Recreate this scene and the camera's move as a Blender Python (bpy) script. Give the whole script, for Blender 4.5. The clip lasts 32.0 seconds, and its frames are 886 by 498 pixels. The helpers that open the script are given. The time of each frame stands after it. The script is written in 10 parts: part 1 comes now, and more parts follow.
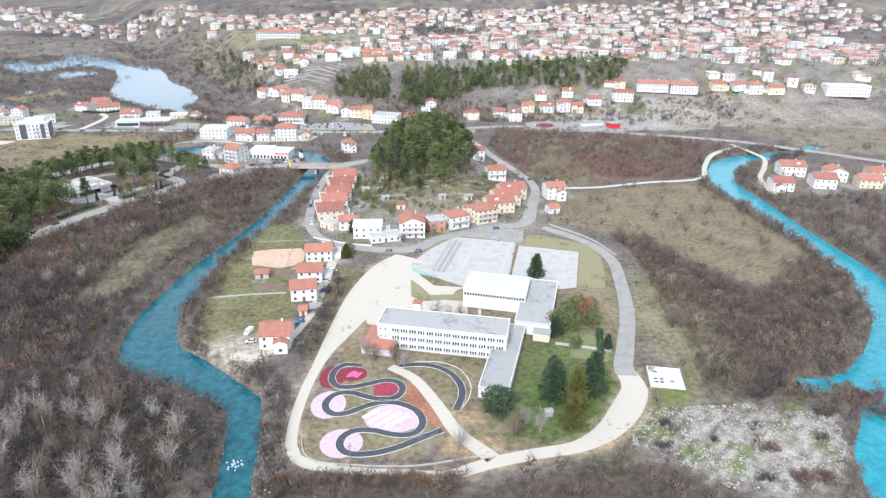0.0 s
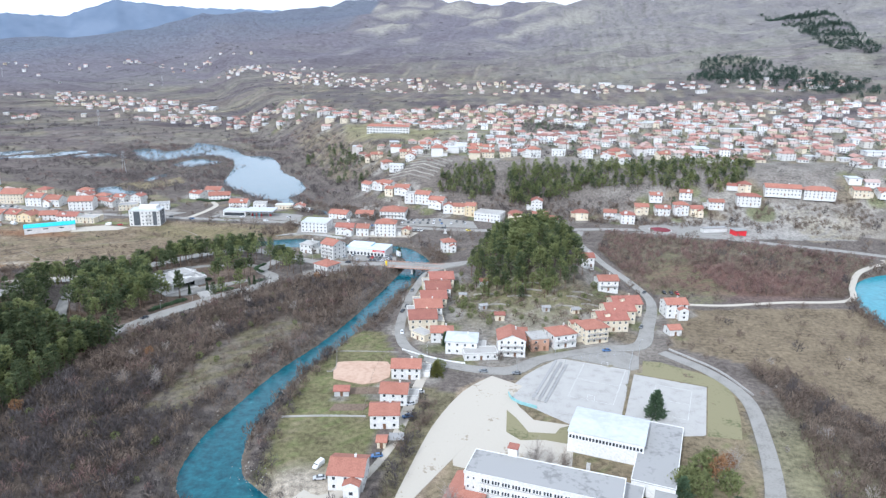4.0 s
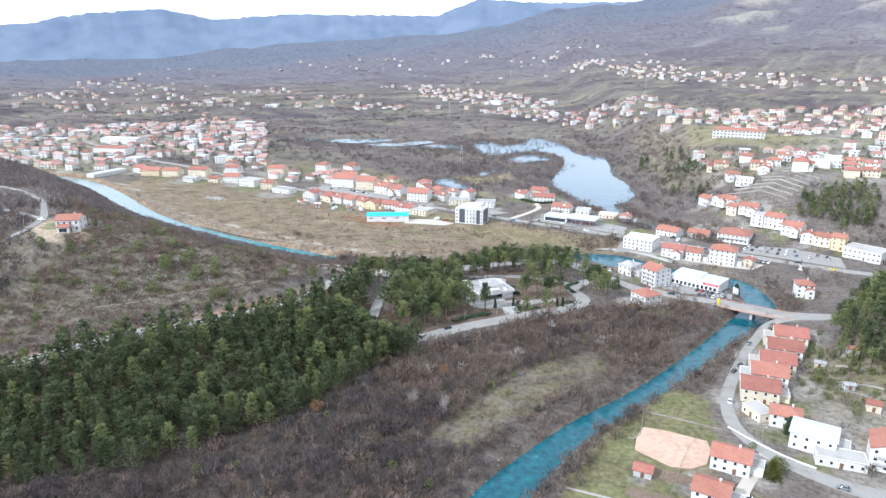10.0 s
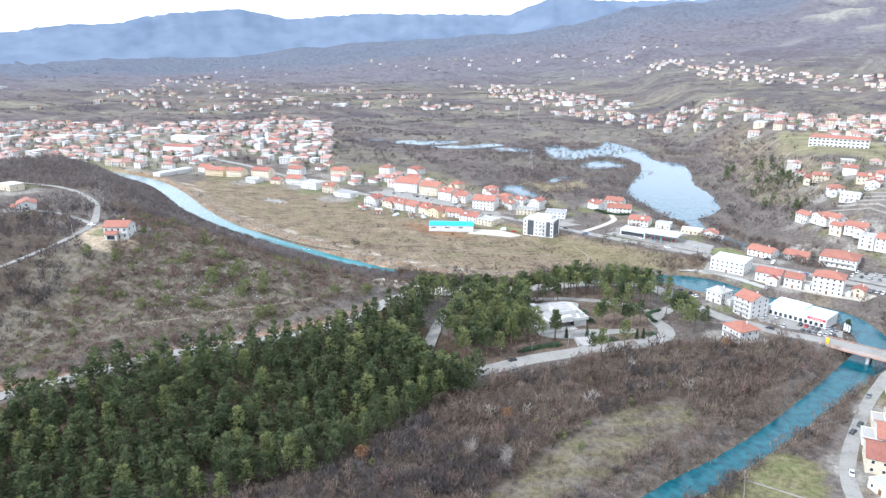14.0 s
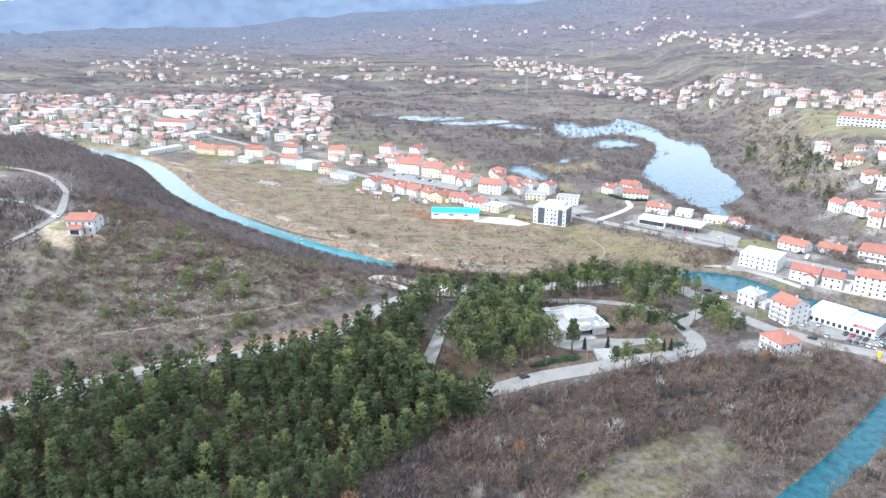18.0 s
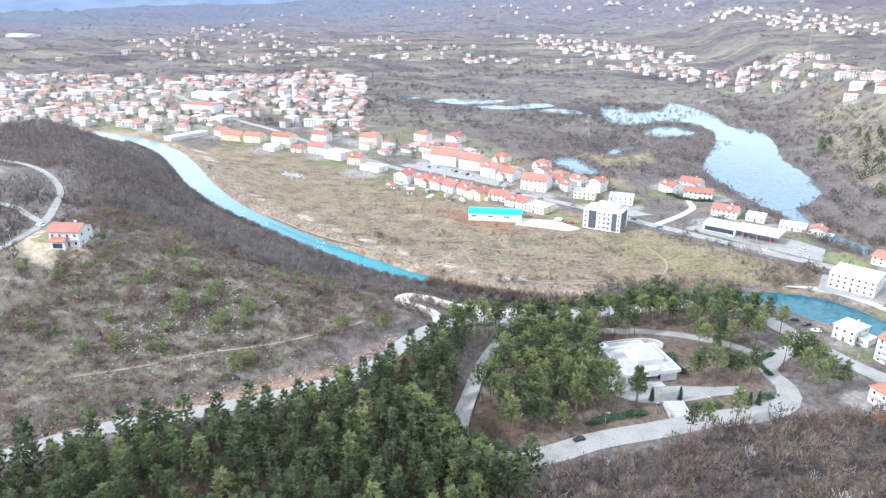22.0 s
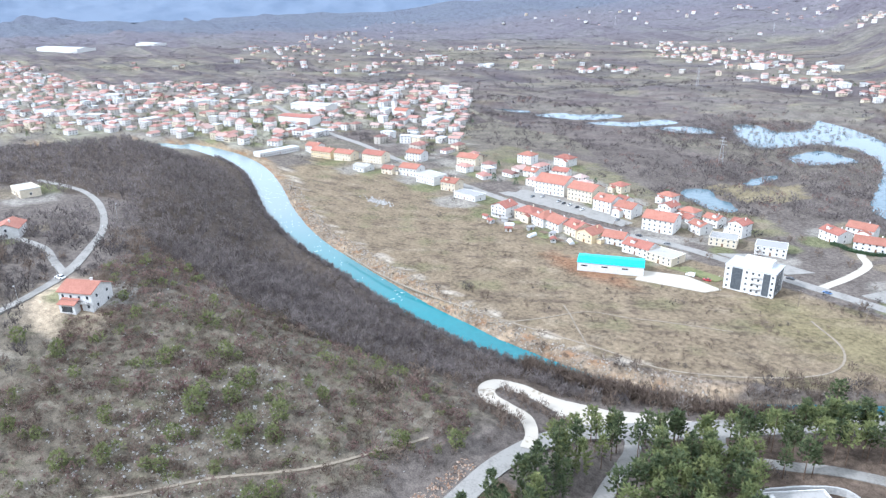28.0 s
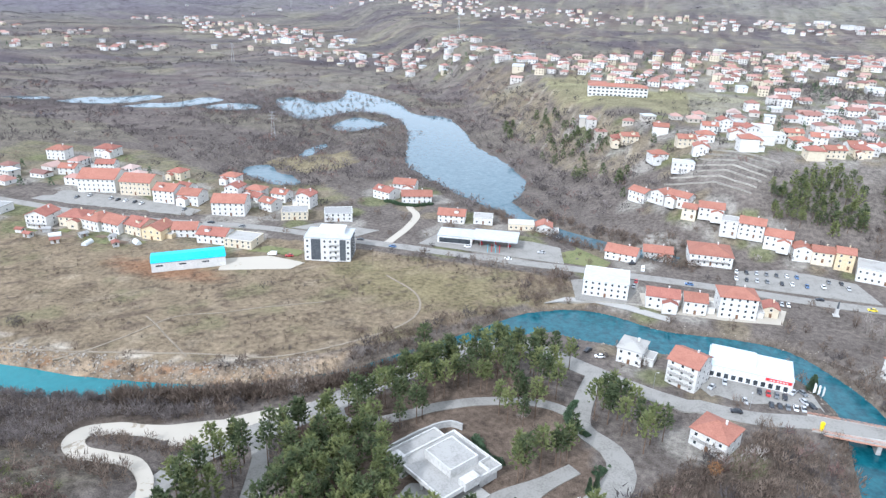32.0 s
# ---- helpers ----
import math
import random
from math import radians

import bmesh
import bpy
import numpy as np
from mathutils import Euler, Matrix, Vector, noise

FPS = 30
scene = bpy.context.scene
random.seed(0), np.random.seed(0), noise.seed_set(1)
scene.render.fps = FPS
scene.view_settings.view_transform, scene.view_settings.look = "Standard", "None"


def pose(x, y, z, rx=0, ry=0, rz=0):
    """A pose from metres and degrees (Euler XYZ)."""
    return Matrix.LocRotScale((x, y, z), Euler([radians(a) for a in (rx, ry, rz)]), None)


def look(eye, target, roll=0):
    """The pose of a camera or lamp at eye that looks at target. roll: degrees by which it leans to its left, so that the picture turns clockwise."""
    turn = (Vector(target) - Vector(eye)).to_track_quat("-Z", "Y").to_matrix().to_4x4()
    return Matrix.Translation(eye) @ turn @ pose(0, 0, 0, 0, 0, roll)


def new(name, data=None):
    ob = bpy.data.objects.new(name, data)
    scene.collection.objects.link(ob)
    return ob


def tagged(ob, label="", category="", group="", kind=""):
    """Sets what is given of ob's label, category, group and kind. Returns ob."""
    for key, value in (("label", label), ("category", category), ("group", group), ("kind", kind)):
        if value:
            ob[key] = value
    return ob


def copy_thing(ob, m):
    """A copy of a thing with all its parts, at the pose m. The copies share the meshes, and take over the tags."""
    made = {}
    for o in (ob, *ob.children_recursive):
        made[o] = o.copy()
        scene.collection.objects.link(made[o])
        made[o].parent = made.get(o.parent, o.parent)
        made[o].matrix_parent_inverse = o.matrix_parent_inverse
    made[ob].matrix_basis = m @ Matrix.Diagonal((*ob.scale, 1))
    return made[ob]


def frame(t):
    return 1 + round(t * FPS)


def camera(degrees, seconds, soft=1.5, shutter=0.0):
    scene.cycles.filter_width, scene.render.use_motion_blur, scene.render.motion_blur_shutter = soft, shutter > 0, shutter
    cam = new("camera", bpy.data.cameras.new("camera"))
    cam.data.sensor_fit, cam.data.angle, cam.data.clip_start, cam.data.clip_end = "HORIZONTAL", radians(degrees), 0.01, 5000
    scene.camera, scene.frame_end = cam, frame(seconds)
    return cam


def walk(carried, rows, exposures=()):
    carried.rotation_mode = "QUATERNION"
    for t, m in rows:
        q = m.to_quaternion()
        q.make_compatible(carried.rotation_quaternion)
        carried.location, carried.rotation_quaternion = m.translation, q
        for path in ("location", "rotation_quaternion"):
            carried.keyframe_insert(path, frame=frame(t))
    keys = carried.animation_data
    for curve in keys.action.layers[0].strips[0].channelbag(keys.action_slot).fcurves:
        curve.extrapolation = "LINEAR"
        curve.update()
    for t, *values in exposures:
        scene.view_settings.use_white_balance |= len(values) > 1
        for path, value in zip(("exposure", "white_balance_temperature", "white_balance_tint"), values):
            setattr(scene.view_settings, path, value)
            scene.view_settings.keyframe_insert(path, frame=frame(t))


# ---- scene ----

# ------------------------------------------------------------------ camera
PATH = [
    (0, (-2.882, -11.119, 135.592), (-2.826, -9.276, 134.816), 0.9),
    (0.5, (-3.158, -6.033, 135.832), (-3.114, -4.189, 135.061), 0.9),
    (1, (-3.323, -0.809, 136.198), (-3.334, 1.062, 135.492), 1.0),
    (1.5, (-3.278, 3.798, 136.176), (-3.311, 5.709, 135.587), 1.0),
    (2, (-3.634, 8.547, 135.63), (-3.686, 10.475, 135.1), 1.1),
    (2.5, (-3.793, 13.084, 135.345), (-3.893, 15.01, 134.816), 1.1),
    (3, (-4.182, 17.575, 135.569), (-4.326, 19.498, 135.039), 1.0),
    (3.5, (-4.153, 21.564, 135.83), (-4.345, 23.482, 135.297), 0.9),
    (5.5, (-6.513, 39.591, 136.288), (-6.952, 41.466, 135.747), 0.8),
    (6, (-7.218, 44.008, 136.678), (-7.739, 45.861, 136.134), 0.6),
    (6.5, (-8.327, 48.236, 137.396), (-8.928, 50.062, 136.846), 0.5),
    (7, (-9.328, 50.985, 138.018), (-10.005, 52.784, 137.468), 0.5),
    (8, (-11.87, 57.972, 139.312), (-12.695, 59.707, 138.755), 0.3),
    (9, (-15.017, 64.486, 139.857), (-15.986, 66.143, 139.297), 0.2),
    (10, (-18.336, 71.891, 140.507), (-19.443, 73.458, 139.943), -0.0),
    (11, (-21.099, 78.677, 141.007), (-22.315, 80.161, 140.442), 0.0),
    (12, (-28.731, 85.747, 139.82), (-29.99, 87.196, 139.259), -0.0),
    (13, (-34.613, 93.551, 140.199), (-35.869, 95.001, 139.634), 0.1),
    (14, (-40.451, 100.954, 140.533), (-41.708, 102.403, 139.967), 0.1),
    (14.5, (-43.502, 104.554, 140.725), (-44.76, 106.002, 140.158), 0.1),
    (16.5, (-56.031, 118.824, 140.471), (-57.292, 120.269, 139.901), 0.3),
    (17, (-59.381, 123.012, 140.685), (-60.643, 124.455, 140.114), 0.3),
    (17.5, (-63.104, 127.263, 140.626), (-64.366, 128.704, 140.051), 0.4),
    (18, (-66.923, 131.644, 140.861), (-68.172, 133.068, 140.219), 0.3),
    (18.5, (-71.355, 136.403, 140.997), (-72.589, 137.813, 140.298), 0.3),
    (19, (-75.804, 141.409, 140.939), (-77.038, 142.817, 140.237), 0.3),
    (20, (-84.519, 151.392, 141.184), (-85.754, 152.8, 140.482), 0.3),
    (21, (-93.863, 161.559, 141.249), (-95.097, 162.968, 140.548), 0.3),
    (21.5, (-99.01, 165.472, 141.36), (-100.268, 166.859, 140.658), 0.2),
    (22, (-103.156, 171.21, 141.468), (-104.469, 172.545, 140.766), 0.1),
    (23, (-112.488, 180.273, 141.422), (-113.812, 181.597, 140.722), 0.2),
    (24, (-121.5, 189.874, 141.568), (-122.874, 191.148, 140.868), 0.0),
    (25, (-130.22, 198.92, 142.13), (-131.65, 200.131, 141.429), -0.3),
    (25.5, (-134.975, 203.683, 142.206), (-136.436, 204.856, 141.506), -0.4),
    (27.5, (-152.234, 221.49, 140.489), (-153.756, 222.59, 139.804), -0.5),
    (28, (-156.764, 225.44, 140.47), (-158.28, 226.55, 139.786), -0.6),
    (28.5, (-160.691, 228.867, 140.773), (-162.174, 230.026, 140.095), -0.5),
    (29, (-163.294, 231.244, 141.184), (-164.614, 232.585, 140.507), 0.0),
    (29.5, (-164.922, 232.884, 141.59), (-166.141, 234.318, 140.914), 0.3),
    (30, (-167.932, 234.328, 140.724), (-169.008, 235.874, 140.052), 0.8),
    (30.5, (-170.112, 235.825, 140.193), (-171.075, 237.445, 139.523), 1.1),
    (31, (-170.437, 235.9, 139.633), (-171.282, 237.571, 138.93), 1.4),
    (31.5, (-170.471, 235.454, 139.535), (-171.141, 237.187, 138.794), 1.7),
    (32, (-171.025, 235.168, 139.395), (-171.533, 236.958, 138.661), 1.9),
]
cam = camera(66.5, 32.0, 1.38)
walk(cam, [(t, look(eye, target, roll)) for t, eye, target, roll in PATH], [(0.0, 0.77, 5800, 10), (1.2, 0.72, 5700, 10), (2.2, 0.62, 5600, 10), (3.4, 0.57, 5550, 10), (6.0, 0.57, 5600, 10), (8.0, 0.72, 5650, 10), (10.0, 0.84, 5650, 10), (12.0, 0.92, 5650, 10), (14.0, 0.95, 5650, 10), (17.0, 0.99, 5600, 10), (19.0, 1.16, 5550, 10), (20.0, 1.23, 5550, 10), (25.0, 1.14, 5500, 10), (28.0, 1.03, 5500, 10), (30.0, 0.93, 5500, 10), (32.0, 0.76, 5600, 10)])

# ------------------------------------------------------------------ light
SUN_ELEV, SUN_YAW = 38.0, 200.0      # degrees; yaw of the sun seen from above, clockwise from +y
world = bpy.data.worlds.new("sky")
scene.world = world
world.use_nodes = True
wn, wl = world.node_tree.nodes, world.node_tree.links
sky = wn.new("ShaderNodeTexSky")
sky.sky_type, sky.sun_disc = "NISHITA", False
sky.sun_elevation, sky.sun_rotation = radians(SUN_ELEV), radians(SUN_YAW)
sky.altitude, sky.air_density, sky.dust_density = 300, 1.0, 2.0
bg_sky, bg_cloud, mix_sky = wn["Background"], wn.new("ShaderNodeBackground"), wn.new("ShaderNodeMixShader")
bg_sky.inputs["Strength"].default_value = 0.10
bg_cloud.inputs["Strength"].default_value = 0.98
cloud_noise, cloud_ramp, sky_co = wn.new("ShaderNodeTexNoise"), wn.new("ShaderNodeValToRGB"), wn.new("ShaderNodeTexCoord")
cloud_map = wn.new("ShaderNodeMapping")
cloud_map.inputs["Scale"].default_value = (1.6, 1.6, 6.0)
cloud_noise.inputs["Scale"].default_value, cloud_noise.inputs["Detail"].default_value = 2.2, 6
cloud_ramp.color_ramp.elements[0].position, cloud_ramp.color_ramp.elements[1].position = 0.30, 0.55
cloud_ramp.color_ramp.elements[0].color = (0.60, 0.60, 0.60, 1)
bg_cloud.inputs["Color"].default_value = (0.93, 0.96, 1.0, 1)
wl.new(sky_co.outputs["Generated"], cloud_map.inputs["Vector"])
wl.new(cloud_map.outputs["Vector"], cloud_noise.inputs["Vector"])
wl.new(cloud_noise.outputs["Fac"], cloud_ramp.inputs["Fac"])
wl.new(cloud_ramp.outputs["Color"], mix_sky.inputs["Fac"])
wl.new(sky.outputs["Color"], bg_sky.inputs["Color"])
wl.new(bg_sky.outputs["Background"], mix_sky.inputs[1])
wl.new(bg_cloud.outputs["Background"], mix_sky.inputs[2])
wl.new(mix_sky.outputs["Shader"], wn["World Output"].inputs["Surface"])
sun_data = bpy.data.lights.new("sun", "SUN")
sun_data.energy, sun_data.angle, sun_data.color = 2.4, radians(4), (1.0, 0.97, 0.93)
sun = new("sun", sun_data)
_a, _e = radians(SUN_YAW), radians(SUN_ELEV)
sun.matrix_world = look((math.sin(_a) * math.cos(_e) * 300, math.cos(_a) * math.cos(_e) * 300, 300 * math.sin(_e)), (0, 0, 0))

# ------------------------------------------------------------------ materials
MATS = {}


def tree_of(name):
    m = bpy.data.materials.new(name)
    m.use_nodes = True
    return m, m.node_tree.nodes, m.node_tree.links, m.node_tree.nodes["Principled BSDF"]


def surface(name, dark, light, rough=0.8, grain=1.0, stain=0.15, bump=0.0, metal=0.0, spread=0.0, spec=0.3):
    """A surface of two tones: grain metres across, larger stains, and a spread of brightness from object to object."""
    if name in MATS:
        return MATS[name]
    m, n, l, bsdf = tree_of(name)
    co, fine, coarse = n.new("ShaderNodeTexCoord"), n.new("ShaderNodeTexNoise"), n.new("ShaderNodeTexNoise")
    geo = n.new("ShaderNodeNewGeometry")
    fine.inputs["Scale"].default_value, fine.inputs["Detail"].default_value = 1.0 / grain, 5
    coarse.inputs["Scale"].default_value, coarse.inputs["Detail"].default_value = 0.13 / grain, 3
    l.new(geo.outputs["Position"], fine.inputs["Vector"])
    l.new(geo.outputs["Position"], coarse.inputs["Vector"])
    add = n.new("ShaderNodeMath")
    add.operation, add.inputs[1].default_value = "MULTIPLY_ADD", stain
    l.new(coarse.outputs["Fac"], add.inputs[0])
    l.new(fine.outputs["Fac"], add.inputs[2])
    ramp = n.new("ShaderNodeValToRGB")
    ramp.color_ramp.elements[0].position, ramp.color_ramp.elements[1].position = 0.32 + stain * 0.4, 0.68 + stain * 0.6
    ramp.color_ramp.elements[0].color, ramp.color_ramp.elements[1].color = (*dark, 1), (*light, 1)
    l.new(add.outputs[0], ramp.inputs["Fac"])
    colour = ramp.outputs["Color"]
    if spread:
        info, mul, hsv = n.new("ShaderNodeObjectInfo"), n.new("ShaderNodeMath"), n.new("ShaderNodeHueSaturation")
        mul.operation, mul.inputs[1].default_value, mul.inputs[2].default_value = "MULTIPLY_ADD", 2 * spread, 1 - spread
        l.new(info.outputs["Random"], mul.inputs[0])
        l.new(mul.outputs[0], hsv.inputs["Value"])
        l.new(colour, hsv.inputs["Color"])
        colour = hsv.outputs["Color"]
    l.new(colour, bsdf.inputs["Base Color"])
    bsdf.inputs["Roughness"].default_value, bsdf.inputs["Metallic"].default_value = rough, metal
    bsdf.inputs["Specular IOR Level"].default_value = spec
    if bump:
        b = n.new("ShaderNodeBump")
        b.inputs["Strength"].default_value, b.inputs["Distance"].default_value = bump, grain * 0.3
        l.new(fine.outputs["Fac"], b.inputs["Height"])
        l.new(b.outputs["Normal"], bsdf.inputs["Normal"])
    MATS[name] = m
    return m


def island(name, colours, rough=0.85, patch=0.0, translucent=0.0, plant=3.4):
    """For joined stuff: a colour picked for each island of the mesh."""
    m, n, l, bsdf = tree_of(name)
    geo, ramp = n.new("ShaderNodeNewGeometry"), n.new("ShaderNodeValToRGB")
    els = ramp.color_ramp.elements
    while len(els) < len(colours):
        els.new(0.5)
    for i, c in enumerate(colours):
        els[i].position, els[i].color = i / (len(colours) - 1), (*c, 1)
    fac = geo.outputs["Random Per Island"]
    if patch:
        # from blade to blade, from plant to plant, and from stand to stand
        for size_, weight, shift in ((None, 0.36, 0.32), (plant, 1.7, -0.85), (patch, 0.9, -0.45)):
            k = n.new("ShaderNodeMath")
            k.operation, k.inputs[1].default_value = "MULTIPLY_ADD", weight
            if size_ is None:
                k.inputs[2].default_value = shift
                l.new(geo.outputs["Random Per Island"], k.inputs[0])
            else:
                noi, off = n.new("ShaderNodeTexNoise"), n.new("ShaderNodeMath")
                noi.inputs["Scale"].default_value, noi.inputs["Detail"].default_value = 1 / size_, 2
                l.new(geo.outputs["Position"], noi.inputs["Vector"])
                off.operation, off.inputs[1].default_value = "ADD", shift
                l.new(fac, off.inputs[0])
                l.new(noi.outputs["Fac"], k.inputs[0])
                l.new(off.outputs[0], k.inputs[2])
            fac = k.outputs[0]
    l.new(fac, ramp.inputs["Fac"])
    l.new(ramp.outputs["Color"], bsdf.inputs["Base Color"])
    bsdf.inputs["Roughness"].default_value, bsdf.inputs["Specular IOR Level"].default_value = rough, 0.15
    if translucent:
        through_leaf, mixed = n.new("ShaderNodeBsdfTranslucent"), n.new("ShaderNodeMixShader")
        mixed.inputs["Fac"].default_value = translucent
        l.new(ramp.outputs["Color"], through_leaf.inputs["Color"])
        l.new(bsdf.outputs["BSDF"], mixed.inputs[1])
        l.new(through_leaf.outputs["BSDF"], mixed.inputs[2])
        l.new(mixed.outputs["Shader"], n["Material Output"].inputs["Surface"])
    MATS[name] = m
    return m


def ground_material():
    m, n, l, bsdf = tree_of("ground")
    geo, att = n.new("ShaderNodeNewGeometry"), n.new("ShaderNodeAttribute")
    att.attribute_name = "cover"
    outs = []
    for scale, detail in ((2.4, 7), (0.45, 8), (0.06, 7)):
        t = n.new("ShaderNodeTexNoise")
        t.inputs["Scale"].default_value, t.inputs["Detail"].default_value = scale, detail
        l.new(geo.outputs["Position"], t.inputs["Vector"])
        outs.append(t.outputs["Fac"])
    total = None
    for o, w in zip(outs, (0.6, 0.6, 0.4)):
        k = n.new("ShaderNodeMath")
        k.operation, k.inputs[1].default_value = "MULTIPLY_ADD", w
        l.new(o, k.inputs[0])
        if total:
            l.new(total, k.inputs[2])
        else:
            k.inputs[2].default_value = -0.3
        total = k.outputs[0]
    ramp = n.new("ShaderNodeValToRGB")
    ramp.color_ramp.elements[0].position, ramp.color_ramp.elements[1].position = 0.3, 0.75
    ramp.color_ramp.elements[0].color, ramp.color_ramp.elements[1].color = (0.40, 0.385, 0.375, 1), (1.58, 1.55, 1.50, 1)
    l.new(total, ramp.inputs["Fac"])
    cells, tint, keep = n.new("ShaderNodeTexVoronoi"), n.new("ShaderNodeValToRGB"), n.new("ShaderNodeMix")
    cells.inputs["Scale"].default_value = 0.011
    flat = n.new("ShaderNodeMapping")
    flat.inputs["Rotation"].default_value, flat.inputs["Scale"].default_value = (0, 0, 0.6), (0.55, 1.3, 0.0)
    l.new(geo.outputs["Position"], flat.inputs["Vector"])
    l.new(flat.outputs["Vector"], cells.inputs["Vector"])
    for e, (p, c) in zip([tint.color_ramp.elements[0], tint.color_ramp.elements[1], tint.color_ramp.elements.new(0.35), tint.color_ramp.elements.new(0.6)],
                         ((0.0, (0.62, 0.60, 0.62, 1)), (1.0, (1.40, 1.34, 1.24, 1)), (0.35, (0.92, 0.90, 0.90, 1)), (0.6, (1.02, 1.05, 0.90, 1)))):
        e.position, e.color = p, c
    l.new(cells.outputs["Color"], tint.inputs["Fac"])
    keep.data_type = "RGBA"
    keep.inputs["A"].default_value = (1, 1, 1, 1)
    l.new(att.outputs["Alpha"], keep.inputs["Factor"])
    l.new(tint.outputs["Color"], keep.inputs["B"])
    parcel = n.new("ShaderNodeMix")
    parcel.data_type, parcel.blend_type = "RGBA", "MULTIPLY"
    parcel.inputs["Factor"].default_value = 1.0
    l.new(ramp.outputs["Color"], parcel.inputs["A"])
    l.new(keep.outputs["Result"], parcel.inputs["B"])
    mul = n.new("ShaderNodeMix")
    mul.data_type, mul.blend_type = "RGBA", "MULTIPLY"
    mul.inputs["Factor"].default_value = 1.0
    l.new(att.outputs["Color"], mul.inputs["A"])
    l.new(parcel.outputs["Result"], mul.inputs["B"])
    l.new(mul.outputs["Result"], bsdf.inputs["Base Color"])
    bsdf.inputs["Roughness"].default_value, bsdf.inputs["Specular IOR Level"].default_value = 0.95, 0.1
    b = n.new("ShaderNodeBump")
    b.inputs["Strength"].default_value, b.inputs["Distance"].default_value = 0.6, 0.5
    l.new(outs[0], b.inputs["Height"])
    l.new(b.outputs["Normal"], bsdf.inputs["Normal"])
    return m


def water_material(name, deep, shallow, rough, ripple=0.4):
    m, n, l, bsdf = tree_of(name)
    geo, a, b2 = n.new("ShaderNodeNewGeometry"), n.new("ShaderNodeTexNoise"), n.new("ShaderNodeTexNoise")
    a.inputs["Scale"].default_value, a.inputs["Detail"].default_value = 0.30, 8
    b2.inputs["Scale"].default_value, b2.inputs["Detail"].default_value = 0.9, 4
    l.new(geo.outputs["Position"], a.inputs["Vector"])
    l.new(geo.outputs["Position"], b2.inputs["Vector"])
    ramp = n.new("ShaderNodeValToRGB")
    a.inputs["Roughness"].default_value = 0.68
    ramp.color_ramp.elements[0].position, ramp.color_ramp.elements[1].position = 0.34, 0.66
    ramp.color_ramp.elements[0].color, ramp.color_ramp.elements[1].color = (*deep, 1), (*shallow, 1)
    foam = ramp.color_ramp.elements.new(0.76)
    foam.color = (*[min(0.5, k * 1.6 + 0.07) for k in shallow], 1)
    l.new(a.outputs["Fac"], ramp.inputs["Fac"])
    l.new(ramp.outputs["Color"], bsdf.inputs["Base Color"])
    bsdf.inputs["Roughness"].default_value, bsdf.inputs["IOR"].default_value = rough, 1.33
    bump = n.new("ShaderNodeBump")
    bump.inputs["Strength"].default_value, bump.inputs["Distance"].default_value = ripple, 0.15
    l.new(b2.outputs["Fac"], bump.inputs["Height"])
    l.new(bump.outputs["Normal"], bsdf.inputs["Normal"])
    MATS[name] = m
    return m


WHITE = surface("white_render", (0.55, 0.54, 0.515), (0.72, 0.71, 0.68), 0.85, 0.7, 0.3, spread=0.06)
CREAM = surface("cream_render", (0.55, 0.48, 0.36), (0.72, 0.64, 0.50), 0.85, 0.7, 0.3, spread=0.1)
GREYWALL = surface("grey_render", (0.36, 0.36, 0.35), (0.52, 0.51, 0.49), 0.9, 0.8, 0.3, spread=0.15)
YELLOWWALL = surface("ochre_render", (0.56, 0.45, 0.28), (0.70, 0.58, 0.39), 0.85, 0.7, 0.3, spread=0.1)
TILE = surface("orange_roof_tile", (0.255, 0.105, 0.074), (0.375, 0.170, 0.122), 0.75, 0.5, 0.5, 0.3, spread=0.12)
TILE_OLD = surface("old_red_roof_tile", (0.22, 0.085, 0.066), (0.34, 0.145, 0.108), 0.8, 0.5, 0.5, 0.3, spread=0.15)
FLATROOF = surface("grey_roof_felt", (0.205, 0.202, 0.196), (0.305, 0.300, 0.290), 0.9, 1.6, 1.2, spread=0.08)
LIGHTROOF = surface("pale_sheet_roof", (0.42, 0.44, 0.455), (0.53, 0.55, 0.565), 0.55, 2.0, 0.5)
BLUEROOF = surface("turquoise_sheet_roof", (0.02, 0.42, 0.58), (0.05, 0.52, 0.68), 0.5, 2.0, 0.4)
ASPHALT = surface("worn_asphalt", (0.200, 0.190, 0.172), (0.282, 0.269, 0.245), 0.9, 0.7, 0.9)
DARKASPHALT = surface("dark_track_asphalt", (0.045, 0.047, 0.055), (0.075, 0.078, 0.085), 0.9, 1.0, 0.5)
CONCRETE = surface("pale_concrete", (0.295, 0.284, 0.264), (0.39, 0.376, 0.350), 0.9, 0.6, 1.0)
GRAVEL = surface("pale_limestone_gravel", (0.300, 0.258, 0.198), (0.445, 0.405, 0.340), 0.95, 1.6, 1.5, 0.4)
EARTHPATH = surface("trodden_earth", (0.175, 0.145, 0.108), (0.27, 0.228, 0.172), 0.95, 1.0, 0.8, 0.3)
SAND = surface("pinkish_earth", (0.40, 0.265, 0.19), (0.50, 0.355, 0.265), 0.95, 2.0, 0.8, 0.3)
GLASS = surface("dark_window_glass", (0.02, 0.025, 0.03), (0.06, 0.07, 0.08), 0.12, 3.0, 0.3, spec=0.6)
FRAMEW = surface("window_frame_white", (0.66, 0.66, 0.65), (0.78, 0.78, 0.77), 0.5, 1.0, 0.1)
LAWN = surface("lawn", (0.095, 0.112, 0.045), (0.180, 0.185, 0.085), 0.95, 1.2, 1.0, 0.5)
